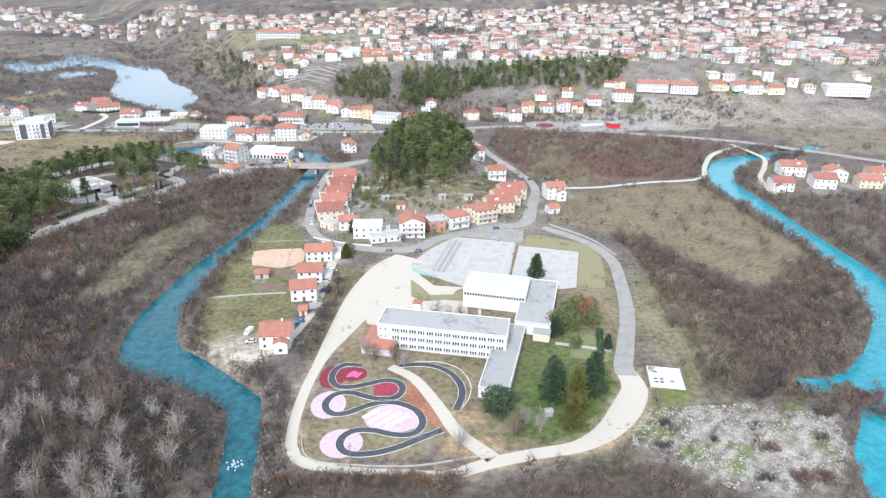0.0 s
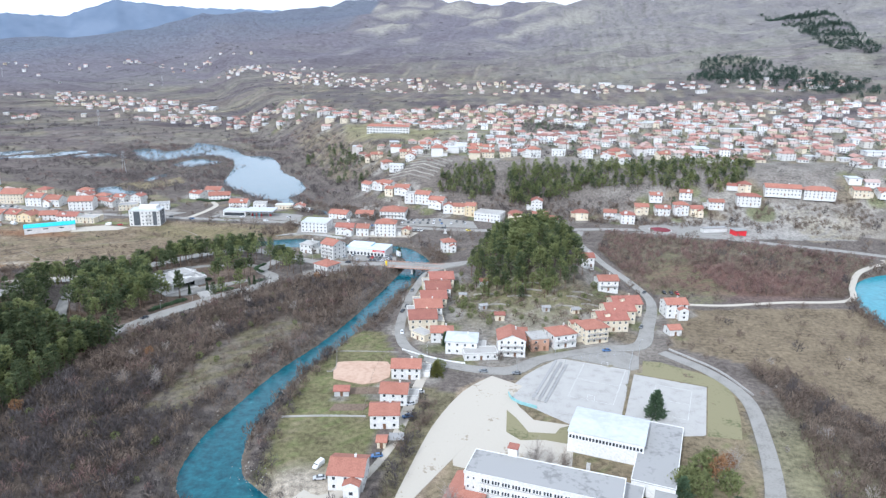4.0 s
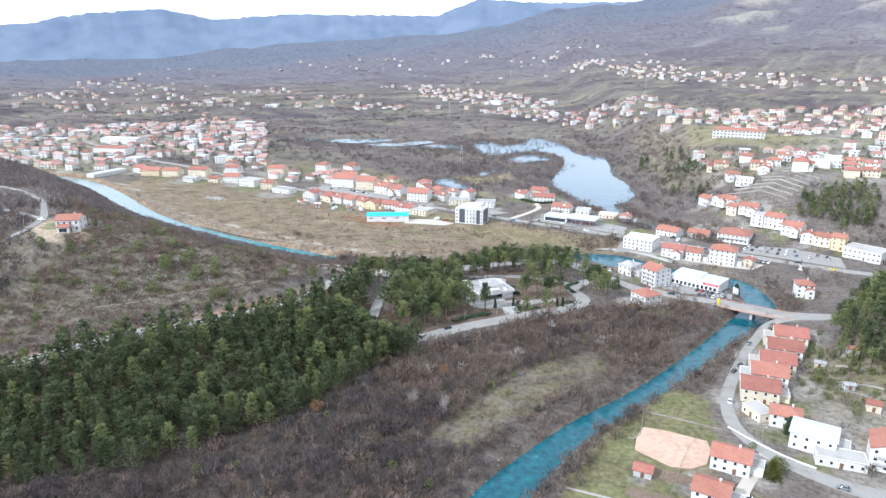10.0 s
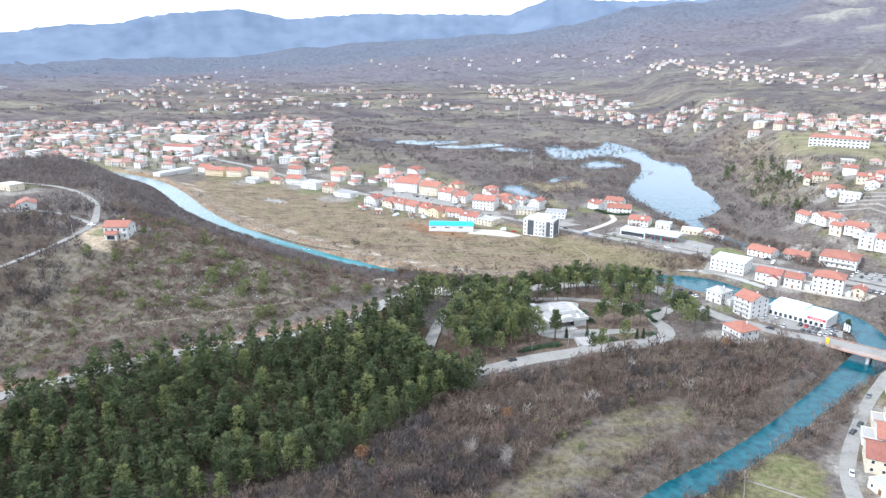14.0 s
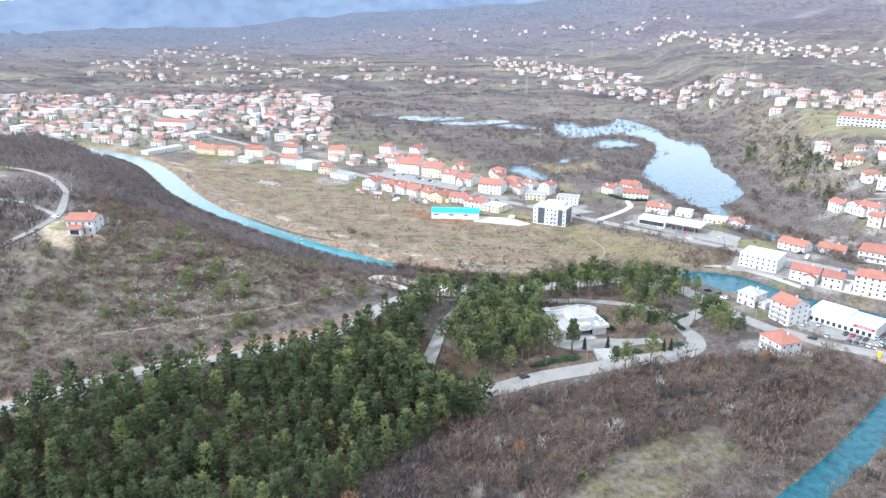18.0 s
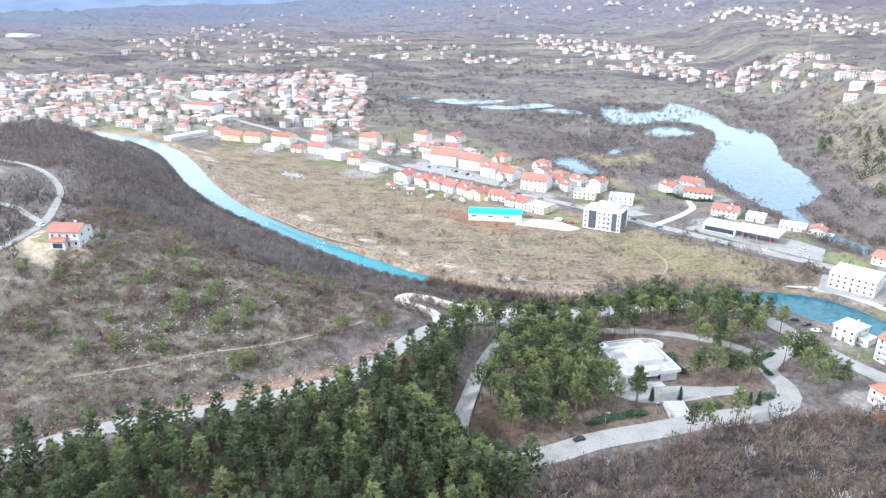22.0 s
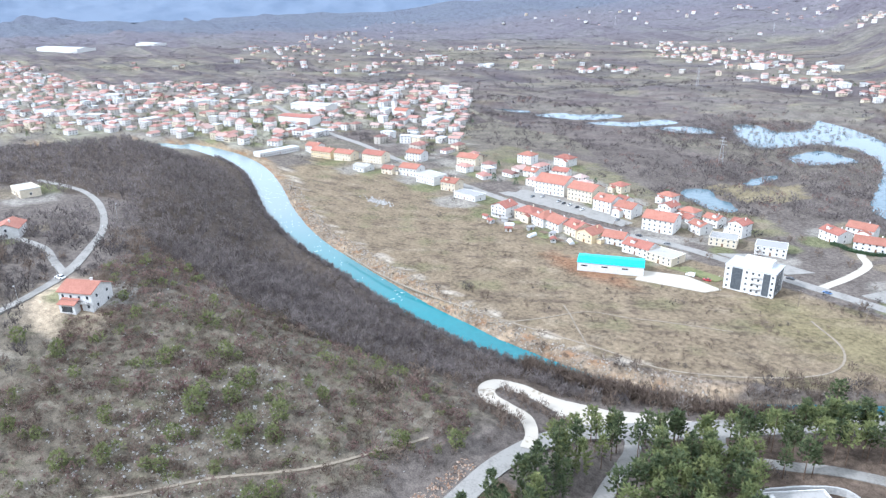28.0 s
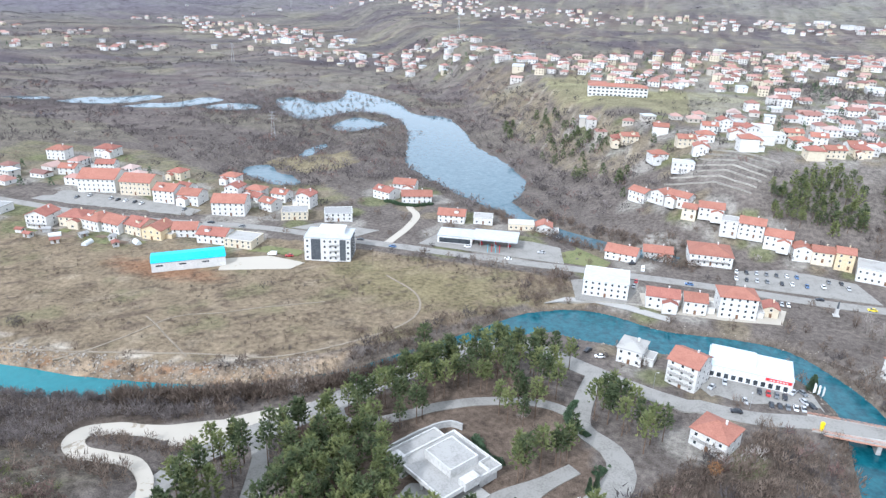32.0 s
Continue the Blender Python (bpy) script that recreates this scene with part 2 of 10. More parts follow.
DRYLAWN = surface("dry_winter_lawn", (0.125, 0.125, 0.062), (0.225, 0.205, 0.118), 0.95, 1.4, 1.2, 0.5)
STONE = surface("limestone", (0.19, 0.175, 0.15), (0.34, 0.32, 0.28), 0.95, 0.8, 0.8, 0.4, spread=0.2)
def upstream(m, x0, x1, pale, turquoise):
    """Along the river the water grows shallower and paler towards the rapids upstream; sky reflection is painted into
    the pale tone too.
    """
    n, l = m.node_tree.nodes, m.node_tree.links
    bsdf, geo, split, ramp, mix = n["Principled BSDF"], n.new("ShaderNodeNewGeometry"), n.new("ShaderNodeSeparateXYZ"), n.new("ShaderNodeValToRGB"), n.new("ShaderNodeMix")
    here = n.new("ShaderNodeMapRange")
    here.inputs["From Min"].default_value, here.inputs["From Max"].default_value = x0, x1
    l.new(geo.outputs["Position"], split.inputs[0])
    l.new(split.outputs["X"], here.inputs["Value"])
    els = ramp.color_ramp.elements
    els[0].color, els[1].color, els[1].position = (*pale, 0.85), (*turquoise, 0.0), 1.0
    mid = els.new(0.55)
    mid.color = (*turquoise, 0.75)
    l.new(here.outputs["Result"], ramp.inputs["Fac"])
    old = bsdf.inputs["Base Color"].links[0].from_socket
    mix.data_type = "RGBA"
    l.new(ramp.outputs["Alpha"], mix.inputs["Factor"])
    l.new(old, mix.inputs["A"])
    l.new(ramp.outputs["Color"], mix.inputs["B"])
    l.new(mix.outputs["Result"], bsdf.inputs["Base Color"])


RIVER = water_material("turquoise_river_water", (0.004, 0.048, 0.070), (0.016, 0.122, 0.152), 0.12)
upstream(RIVER, -620.0, -230.0, (0.21, 0.27, 0.27), (0.025, 0.215, 0.235))
RIVER_BRIGHT = water_material("bright_turquoise_water", (0.010, 0.165, 0.225), (0.030, 0.275, 0.33), 0.16)
LAKEW = water_material("lake_water", (0.050, 0.100, 0.125), (0.105, 0.165, 0.195), 0.05, 0.10)
GROUND = ground_material()

# ------------------------------------------------------------------ the plan of the land


def smooth(t):
    t = np.clip(t, 0.0, 1.0)
    return t * t * (3 - 2 * t)


def hashed(x, y, size, seed=0.0):
    """Cheap rolling noise of about that many metres, from -1 to 1."""
    s = 6.2832 / size
    return (np.sin(x * s + 1.7 * np.sin(y * s * 0.7 + seed) + seed) * np.cos(y * s * 1.1 + 1.3 * np.sin(x * s * 0.6 - seed))
            + 0.5 * np.sin(2.3 * x * s - 1.9 * y * s + 2 * seed) + 0.35 * np.cos(3.9 * y * s + 3.1 * x * s + seed)) / 1.85


def dense(points, step=4.0):
    """A polyline run through by a smooth curve, in steps of about that many metres."""
    p = np.array(points, float)
    q = np.vstack([2 * p[0] - p[1], p, 2 * p[-1] - p[-2]])
    out = []
    for i in range(1, len(q) - 2):
        n = max(2, int(np.linalg.norm(q[i + 1, :2] - q[i, :2]) / step))
        t = (np.arange(n) / n)[:, None]
        a, b, c, d = q[i - 1], q[i], q[i + 1], q[i + 2]
        out.append(0.5 * (2 * b + (c - a) * t + (2 * a - 5 * b + 4 * c - d) * t**2 + (3 * b - a - 3 * c + d) * t**3))
    return np.vstack(out + [p[-1:]])


def near_line(x, y, line):
    """The distance from each place to a dense line, and the nearest of its points."""
    x, y = np.asarray(x, float).ravel(), np.asarray(y, float).ravel()
    best, which = np.full(len(x), 1e9), np.zeros(len(x), int)
    lo, hi = line[:, :2].min(0) - 60, line[:, :2].max(0) + 60
    inside = np.where((x > lo[0]) & (x < hi[0]) & (y > lo[1]) & (y < hi[1]))[0]
    for part_i in np.array_split(inside, max(1, len(inside) // 20000)):
        if len(part_i):
            d = (x[part_i, None] - line[None, :, 0])**2 + (y[part_i, None] - line[None, :, 1])**2
            w = d.argmin(1)
            best[part_i], which[part_i] = np.sqrt(d[np.arange(len(part_i)), w]), w
    return best, which


def in_poly(x, y, poly):
    inside = np.zeros(np.shape(x), bool)
    for (x0, y0), (x1, y1) in zip(poly, poly[1:] + poly[:1]):
        cross = (y0 > y) != (y1 > y)
        inside ^= cross & (x < (x1 - x0) * (y - y0) / (y1 - y0 + 1e-12) + x0)
    return inside


# the river, from upstream to downstream: x, y, half its width
RIVER_LINE = dense([(-985, 290, 12), (-960, 370, 12), (-910, 430, 12), (-848, 448, 12), (-790, 451, 12), (-742, 446, 11), (-687, 433, 11), (-612, 412, 10), (-548, 400, 8.5), (-493, 397, 7.8),
    (-416, 396, 8), (-380, 398.5, 8), (-357, 401.5, 7), (-306, 416, 4.6), (-269, 439, 4.5), (-243, 469, 5), (-222, 492, 6.5), (-203, 511, 10), (-180, 515.5, 15),
    (-150, 511, 11), (-120, 514, 10), (-102, 513, 9), (-91, 502, 8.5), (-83, 489, 8.5), (-79, 473, 8.5), (-82, 445, 7.5), (-88, 404, 6), (-94, 365, 5.5), (-101, 330, 5.5),
    (-109, 300, 6), (-113, 270, 7), (-114, 240, 9), (-107, 214, 11), (-90, 202, 9), (-76, 192, 7), (-64, 182, 6)])
RIVER_LINE = np.vstack([RIVER_LINE[:-1], dense([(-64, 182, 6), (-60, 165, 5.5), (-57, 140, 5.5), (-52, 90, 6), (-40, 20, 7), (-18, -90, 8), (30, -220, 9), (60, -400, 10)])])
RIVER_EAST = dense([(330, 545, 6), (300, 525, 6), (270, 510, 9), (240, 495, 12), (216, 468, 11), (206, 436, 10), (207, 400, 11), (209, 366, 9), (211, 342, 8), (213, 315, 8), (213, 288, 9),
    (209, 262, 10), (201, 236, 12), (186, 210, 15), (168, 188, 17), (157, 165, 15), (140, 136, 15), (130, 60, 14)])
EAST_POOL = dense([(178, 204, 7), (158, 196, 6), (146, 192, 5), (134, 193, 4)], 3.0)
LAKE_LINE = dense([(-278, 706, 9), (-258, 676, 9), (-225, 640, 8), (-180, 618, 8), (-140, 610, 7)])
LAKES = [
    [(-561, 1104), (-517, 1078), (-460, 1029), (-420, 972), (-382, 968), (-349, 916), (-314, 841), (-280, 797), (-252, 744), (-246, 700), (-258, 668), (-286, 684), (-310, 707), (-336, 733),
     (-355, 761), (-371, 810), (-395, 879), (-421, 929), (-453, 956), (-487, 955), (-497, 929), (-512, 893), (-548, 909), (-606, 988), (-596, 1014), (-552, 992), (-538, 1030)],
    [(-476, 866), (-475, 905), (-468, 925), (-425, 905), (-429, 886), (-450, 852)],
    [(-822, 866), (-810, 905), (-784, 915), (-758, 950), (-735, 946), (-740, 905), (-760, 880), (-790, 868)],
    [(-735, 868), (-722, 900), (-700, 915), (-690, 962), (-660, 958), (-668, 915), (-690, 885)],
    [(-655, 905), (-640, 940), (-605, 945), (-592, 925), (-619, 903)],
    [(-900, 850), (-885, 872), (-850, 885), (-842, 872), (-868, 858)],
    [(-461, 679), (-466, 694), (-454, 707), (-436, 692), (-415, 682), (-405, 670), (-411, 661), (-430, 662)],
    [(-446, 746), (-450, 770), (-447, 791), (-440, 788), (-438, 741)],
]
LAKE_SHORE = [dense([(x, y, 0.0) for x, y in poly + poly[:1]], 6.0) for poly in LAKES]
WATERS = [(RIVER_LINE, -3.0), (RIVER_EAST, -3.0), (EAST_POOL, -3.0), (LAKE_LINE, -2.12)]

# roads: x, y, half width
ROADS = {
    "main_road": dense([(-1100, 610, 3.6), (-800, 580, 3.6), (-640, 562, 3.6), (-512, 553, 3.6), (-452, 556, 3.6), (-384, 569, 3.6), (-311, 570, 3.8), (-229, 571, 3.8),
        (-141, 574, 3.8), (-47, 573, 4), (20, 588, 4), (70, 600, 4), (106, 600, 4), (172, 579, 4), (262, 551, 4), (316, 515, 4), (380, 470, 4), (600, 350, 4)]),
    "bridge_road": dense([(-40, 462, 4), (-60, 462, 4), (-98, 460, 4), (-121, 456, 4), (-150, 460, 4.2), (-178, 471, 4.5), (-204, 481, 5), (-226, 470, 5), (-246, 441, 5), (-264, 411, 5),
        (-278, 388, 4.5), (-283, 366, 4), (-279, 335, 3.6), (-272, 305, 3.6), (-277, 281, 3.5), (-289, 251, 3.5), (-303, 221, 3.5), (-313, 180, 3.5), (-322, 130, 3.5), (-345, 60, 3.5), (-380, -30, 3.5)]),
    "school_road": dense([(70.3, 194, 3.9), (71, 201, 3.6), (75, 213, 3.4), (83, 239, 3.2), (89, 272, 3), (91, 300, 3), (82, 323, 3), (64, 343, 3)]),
    "park_walk": dense([(-210, 371, 3), (-203, 375, 5), (-197, 381, 5.5), (-191, 389, 5), (-184, 398, 3), (-176, 408, 2.5)], 2.5),
    "park_road": dense([(-174, 470, 3.5), (-177, 448, 3.5), (-176, 431, 3.5), (-166, 422, 4), (-162, 411, 4.5), (-167, 396, 5), (-178, 378, 4.5), (-188, 360, 4.5), (-199, 342, 4.5), (-208, 322, 4.5),
        (-218, 310, 4), (-231, 309, 3.3), (-242, 326, 2.8), (-255, 352, 2.6), (-267, 380, 2.6), (-276, 391, 3.0)]),
    "inner_road": dense([(-259, 416, 2.4), (-254, 409, 2.4), (-246, 408, 2.4), (-234, 417, 2.4), (-227, 424, 2.4), (-216, 432, 2.4), (-208, 436, 2.4), (-197, 440, 2.4), (-186, 440, 2.4), (-178, 436, 2.4)], 2.5),
    "hill_road": dense([(-385, 90, 1.6), (-397, 150, 1.6), (-402, 189, 1.6), (-405, 207, 1.6), (-411, 225, 1.7), (-419, 239, 1.8), (-432, 251, 2.2), (-456, 263, 1.8), (-484, 274, 1.6), (-526, 280, 1.6), (-563, 277, 1.5), (-600, 262, 1.5)]),
    "hill_lane": dense([(-430, 250, 1.5), (-447, 249, 1.5), (-468, 248, 1.5), (-492, 240, 1.5)]),
    "village_road": dense([(-40, 462, 3), (-66, 450, 2.5), (-71, 420, 2.4), (-71, 385, 2.4), (-68, 350, 2.6), (-60, 328, 2.8), (-46, 316, 3.0), (-28, 310, 3.4), (-8, 311, 4), (6, 326, 3.4), (35, 342, 3.2), (54, 349, 4), (62, 375, 3.6), (70, 415, 2.8), (62, 445, 2.8), (45, 480, 2.6), (35, 540, 2.6), (40, 586, 2.6)]),
}
GRAVEL_ROADS = {
    "bend_road": dense([(-281, 347, 2.0), (-287, 355, 2.1), (-296, 361, 2.3), (-306, 361, 2.5), (-315, 361, 2.9), (-322, 366, 3.3), (-324, 373, 3.4), (-318, 379, 3.1), (-310, 381, 3.0), (-303, 382.5, 3.8), (-297, 385, 5.2), (-290, 389, 6.2), (-283, 392, 6.2), (-277, 393, 5)], 1.6),
    "gravel_road": dense([(-10, 300, 8), (-19, 283, 10), (-28, 256, 9), (-36, 226, 5), (-41, 204, 2.2), (-44, 178, 1.8), (-43, 156, 1.8), (-37, 148, 1.9), (-22, 145, 1.4), (-8, 144, 1.4), (4, 143, 1.9), (17, 148, 2.4),
        (31, 152, 2.4), (44, 155, 2.6), (55, 162, 3.8), (64, 173, 5), (71, 186, 4.5), (70.5, 196, 3.8)]),
    "gravel_cut": dense([(-15, 200, 1.8), (-6, 192, 2), (2, 176, 2.2), (8, 162, 2.4), (18, 150, 2.6)]),
    "bend_apron": dense([(-299, 379.5, 2.5), (-293, 383, 5.5), (-285, 389, 8), (-277, 397, 8.5), (-270, 406, 6), (-264, 414, 3)]),
    "farm_track": dense([(-46, 318, 2), (-48, 290, 2.2), (-49, 262, 2.2), (-50, 240, 1.6), (-56, 218, 1.5), (-66, 206, 2.5), (-74, 208, 3)]),
    "field_track": dense([(75, 415, 1.6), (110, 418, 1.6), (150, 430, 1.6), (190, 440, 1.8), (205, 470, 1.8), (225, 505, 2), (258, 535, 2)]),
    "hill_path": dense([(-330, 225, 0.5), (-321, 244, 0.5), (-315, 263, 0.5), (-304, 285, 0.5), (-300, 305, 0.5), (-297, 322, 0.5)]),
    "field_path": dense([(-500, 403, 0.5), (-441, 403, 0.5), (-382, 415, 0.5), (-327, 432, 0.5), (-296, 440, 0.5), (-270, 464, 0.5), (-256, 490, 0.5), (-262, 513, 0.5), (-284, 530, 0.5)]),
    "field_trail": dense([(-366, 452, 0.4), (-357, 447, 0.4), (-348, 441, 0.4), (-329, 429, 0.4)]),
    "field_cross": dense([(-375, 410, 0.4), (-369, 418, 0.4), (-362, 434, 0.4), (-354, 456, 0.35), (-337, 466, 0.35), (-324, 476, 0.35), (-300, 492, 0.3)]),
    "lake_lane": dense([(-300, 573, 2.4), (-298, 600, 2.4), (-300, 625, 2.4), (-310, 640, 2.2), (-318, 664, 2)]),
    "bank_lane": dense([(255, 540, 1.6), (262, 500, 1.6), (250, 470, 1.8), (233, 440, 1.8), (226, 405, 2.2)]),
}


TOWN_WEST = [(-2150, 390), (-1800, 420), (-1540, 450), (-1500, 560), (-1345, 640), (-1232, 740), (-1190, 830), (-1210, 930), (-1064, 945), (-900, 822), (-716, 655), (-770, 610), (-838, 668), (-890, 590), (-832, 545), (-828, 490), (-918, 458), (-975, 420), (-1030, 350), (-1050, 300), (-1093, 274), (-1300, 288), (-1650, 318), (-2150, 345)]


def land(x, y):
    """The height of the bare land, without the cuts of water and roads."""
    x, y = np.asarray(x, float), np.asarray(y, float)
    xe = np.where(y < 300, -277 - (281 - y) * 0.34, -283.0)
    xe = np.where(y < 140, -325 - (140 - y) * 0.45, xe)
    u = xe - x
    yr = 402 + np.clip((-500 - x) * 0.13, 0, 60) - 17 * np.exp(-((x + 470) / 95)**2)
    north = smooth((yr - y) / np.interp(x, [-520, -450, -400, -360, -330, -300], [100, 120, 130, 120, 90, 72])) * smooth((x + 830) / 130)
    z = (15 * smooth((u + 75) / 75) + 28.5 * smooth((u - 5) / 130) + 3.0 * smooth((u - 4) / 5) * (y < 335)) * north
    z += 18 * smooth((u - 160) / 400) * smooth((330 - y) / 300) * smooth((x + 830) / 130)
    z += 3.5 * np.exp(-((x + 212)**2 + (y - 385)**2) / 70**2)
    z += 22 * np.exp(-(((x - 3) / 40)**2 + ((y - 466) / 58)**2))
    s2 = (x + 230) * 0.870 + (y - 700) * 0.493 - 10
    edge = np.minimum(y - 612 - 10 * np.sin(x / 60.0), s2)
    z += 42 * smooth(edge / 115)
    # the rim of hills
    dx, dy = x + 100, y - 150
    r, th = np.hypot(dx, dy), np.degrees(np.arctan2(-dx, dy))
    start = np.interp(th, [-60, -20, 0, 20, 40, 60, 90], [900, 1300, 1700, 2000, 2300, 3300, 3600])
    top = np.interp(th, [-60, -25, -5, 12, 25, 35, 45, 60, 75, 90], [420, 430, 400, 400, 310, 215, 150, 60, 45, 60])
    top = top * (1 + 0.16 * hashed(x, y, 1900, 2.0))
    k = np.clip((r - start) / (4350 - start), 0, 1)
    z += top * (0.25 * k + 0.75 * smooth(k)) * (r < 5200)
    z += np.clip(r - 900, 0, 2500) * 0.012
    roll = np.clip((r - 500) / 900, 0, 1)
    z += roll * (7 * hashed(x, y, 700, 1.0) + 3 * hashed(x, y, 260, 4.0)) + smooth((r - 1700) / 1500) * (22 * hashed(x, y, 900, 6.0) + 9 * hashed(x, y, 300, 8.0))
    z += 0.5 * hashed(x, y, 45, 3.0) * np.clip((r - 150) / 100, 0.0, 1) * (1 - np.exp(-(((x - 20) / 110)**2 + ((y - 240) / 110)**2)))
    return z


def profile(line):
    z = land(line[:, 0], line[:, 1])
    k = np.ones(9) / 9
    return np.convolve(np.pad(z, 4, mode="edge"), k, "valid")


ROAD_Z = {n: profile(l) for n, l in {**ROADS, **GRAVEL_ROADS}.items()}
_br = ROADS["bridge_road"]
ROAD_Z["bridge_road"] = np.where((_br[:, 0] > -140), np.maximum(ROAD_Z["bridge_road"], 1.8), ROAD_Z["bridge_road"])


# paved and gravelled lots: outline, height, surface
LOTS = {
    "court_west": ([(-9, 288), (-7, 297), (-2, 307), (4, 316), (14, 328), (46, 320), (37, 277), (30, 267), (16, 266.5), (2, 277), (-3, 280)], 0.0, "pale"),
    "court_east": ([(47, 316), (77, 308), (67, 266), (46, 262), (38, 276)], 0.0, "pale"),
    "court_walk": ([(14.5, 330), (30, 339), (46, 341), (52, 336), (50, 322), (46.8, 320.2)], 0.0, "asphalt"),
    "gravel_yard": ([(-26, 232), (-12, 228), (14, 224), (16, 246), (16, 265.9), (1.9, 267.8), (-4.2, 277.8), (-8.3, 291), (-24, 280), (-30, 255)], 0.0, "gravel"),
    "showroom_lot": ([(-136, 472), (-131, 465), (-100, 466), (-94, 470), (-96, 481), (-103, 482), (-130, 484)], 0.9, "asphalt"),
    "station_lot": ([(-283, 578), (-200, 577), (-205, 600), (-222, 604), (-276, 602)], 0.3, "asphalt"),
    "market_lot": ([(-113, 580), (-46, 580), (-52, 604), (-84, 612), (-110, 600)], 0.3, "asphalt"),
    "store_lot": ([(-545, 562), (-430, 572), (-430, 584), (-470, 588), (-540, 588)], 0.3, "asphalt"),
    "hall_lot": ([(-366, 506), (-333, 520), (-330, 530), (-352, 532), (-372, 520)], 0.2, "gravel"),
    "block_lot": ([(-362, 576), (-320, 576), (-312, 590), (-350, 590)], 0.3, "asphalt"),
    "building_lot": ([(-194, 557), (-189, 534), (-166, 538), (-162, 552), (-160.5, 568), (-171, 569)], 0.25, "asphalt"),
    "river_quay": ([(-203, 526), (-192, 532.5), (-180, 535), (-166, 532.5), (-146, 526), (-146, 531), (-164, 537.4), (-178, 539), (-194, 536)], 0.0, "pale"),
    "riverside_yard": ([(-160, 553), (-158, 538), (-144, 535), (-122, 536), (-97, 540), (-93, 556), (-110, 560), (-140, 560)], 0.2, "gravel"),
    "village_lot": ([(-51, 303), (-44, 303), (-38, 309), (-50, 313)], 0.2, "asphalt"),
}


def ground_z(x, y):
    shape = np.shape(x)
    x, y = np.atleast_1d(np.asarray(x, float)).ravel(), np.atleast_1d(np.asarray(y, float)).ravel()
    z = land(x, y)
    for poly, level, _ in LOTS.values():
        z = np.where(in_poly(x, y, poly), level - 0.15, z)
    gap, bed = np.full(len(x), 1e9), np.zeros(len(x))
    for n, line in {**GRAVEL_ROADS, **ROADS}.items():
        d, w = near_line(x, y, line)
        nearer = d - line[w, 2] < gap
        gap, bed = np.where(nearer, d - line[w, 2], gap), np.where(nearer, ROAD_Z[n][w] - 0.14 - 0.7 * np.abs(np.gradient(ROAD_Z[n]))[w], bed)
    k = smooth((8 - gap) / 4.5)
    z = z * (1 - k) + bed * k
    for line, level in WATERS:
        d, w = near_line(x, y, line)
        half = line[w, 2]
        bank = level - 1.6 + np.clip(d - half + 3, 0, 60) * 0.55
        k = d < half + 16
        z = np.where(k, np.minimum(z, np.where(d < half - 3, level - 1.6, bank)), z)
    for poly, shore in zip(LAKES, LAKE_SHORE):
        d, _ = near_line(x, y, shore)
        z = np.where((d < 22) | in_poly(x, y, poly), np.minimum(z, -2.3 + np.where(in_poly(x, y, poly), 0.0, np.clip(d - 12, 0, 20) * 0.15)), z)
    return z.reshape(shape) if shape else float(z[0])


# where things grow
WEST_BANK = [(-128, 195), (-130, 250), (-127, 300), (-118, 330), (-108, 370), (-103, 410), (-100, 444), (-118, 450), (-138, 428), (-155, 405), (-168, 382), (-182, 352), (-196, 328), (-203, 300), (-212, 240), (-232, 190), (-262, 140), (-290, 40), (-68, 40), (-74, 150), (-80, 175), (-100, 190)]
CLEARING = [(-154, 246), (-152, 300), (-148, 330), (-131, 357), (-118, 347), (-127, 302), (-137, 255)]
NORTH_SLOPE = [(-296, 398), (-330, 398), (-400, 384), (-500, 388), (-620, 402), (-760, 440), (-840, 440), (-830, 250), (-640, 215), (-520, 296), (-455, 285), (-400, 292), (-352, 325), (-322, 365)]
HILL_TOP = [(-830, 260), (-640, 225), (-470, 235), (-420, 228), (-370, 185), (-335, 120), (-380, 0), (-830, 0)]
STONY = [(-318, 356), (-350, 330), (-400, 296), (-450, 290), (-430, 262), (-385, 240), (-340, 165), (-318, 180), (-304, 235), (-292, 270), (-288, 330)]
EAST_SCRUB = [(100, 330), (106, 300), (104, 270), (97, 231), (99, 212), (95, 181), (96, 175), (105, 177), (124, 181), (134, 170), (146, 190), (182, 240), (196, 270), (207, 310), (190, 300), (150, 262), (132, 290), (118, 330)]
RED_SCRUB = [(66, 432), (190, 446), (222, 500), (250, 540), (170, 572), (60, 585), (48, 520)]
LIMESTONE = [(62, 176), (78, 175), (92, 176), (106, 177), (120, 173), (130, 172), (133, 166), (129, 154), (118, 139), (102, 135), (84, 137), (71, 148), (60, 158)]
SOUTH_SCRUB = [(-50, 140), (10, 137), (56, 150), (80, 140), (130, 120), (130, 40), (-50, 40)]
MARSH = [(-830, 640), (-640, 690), (-540, 670), (-430, 640), (-350, 690), (-360, 780), (-430, 860), (-600, 970), (-900, 990), (-1050, 860)]
PINE_BELT = [(-90, 648), (-58, 644), (-34, 652), (-14, 637), (10, 650), (57, 672), (126, 678), (172, 672), (204, 690), (208, 712), (150, 720), (83, 712), (0, 694), (-44, 692), (-64, 692), (-92, 672)]
SPORT = [(-285, 1027), (-244, 1064), (-160, 983), (-42, 975), (-114, 836), (-198, 862), (-248, 900)]
GROVE = [(-83, 1045), (10, 985), (90, 1030), (37, 1114)]
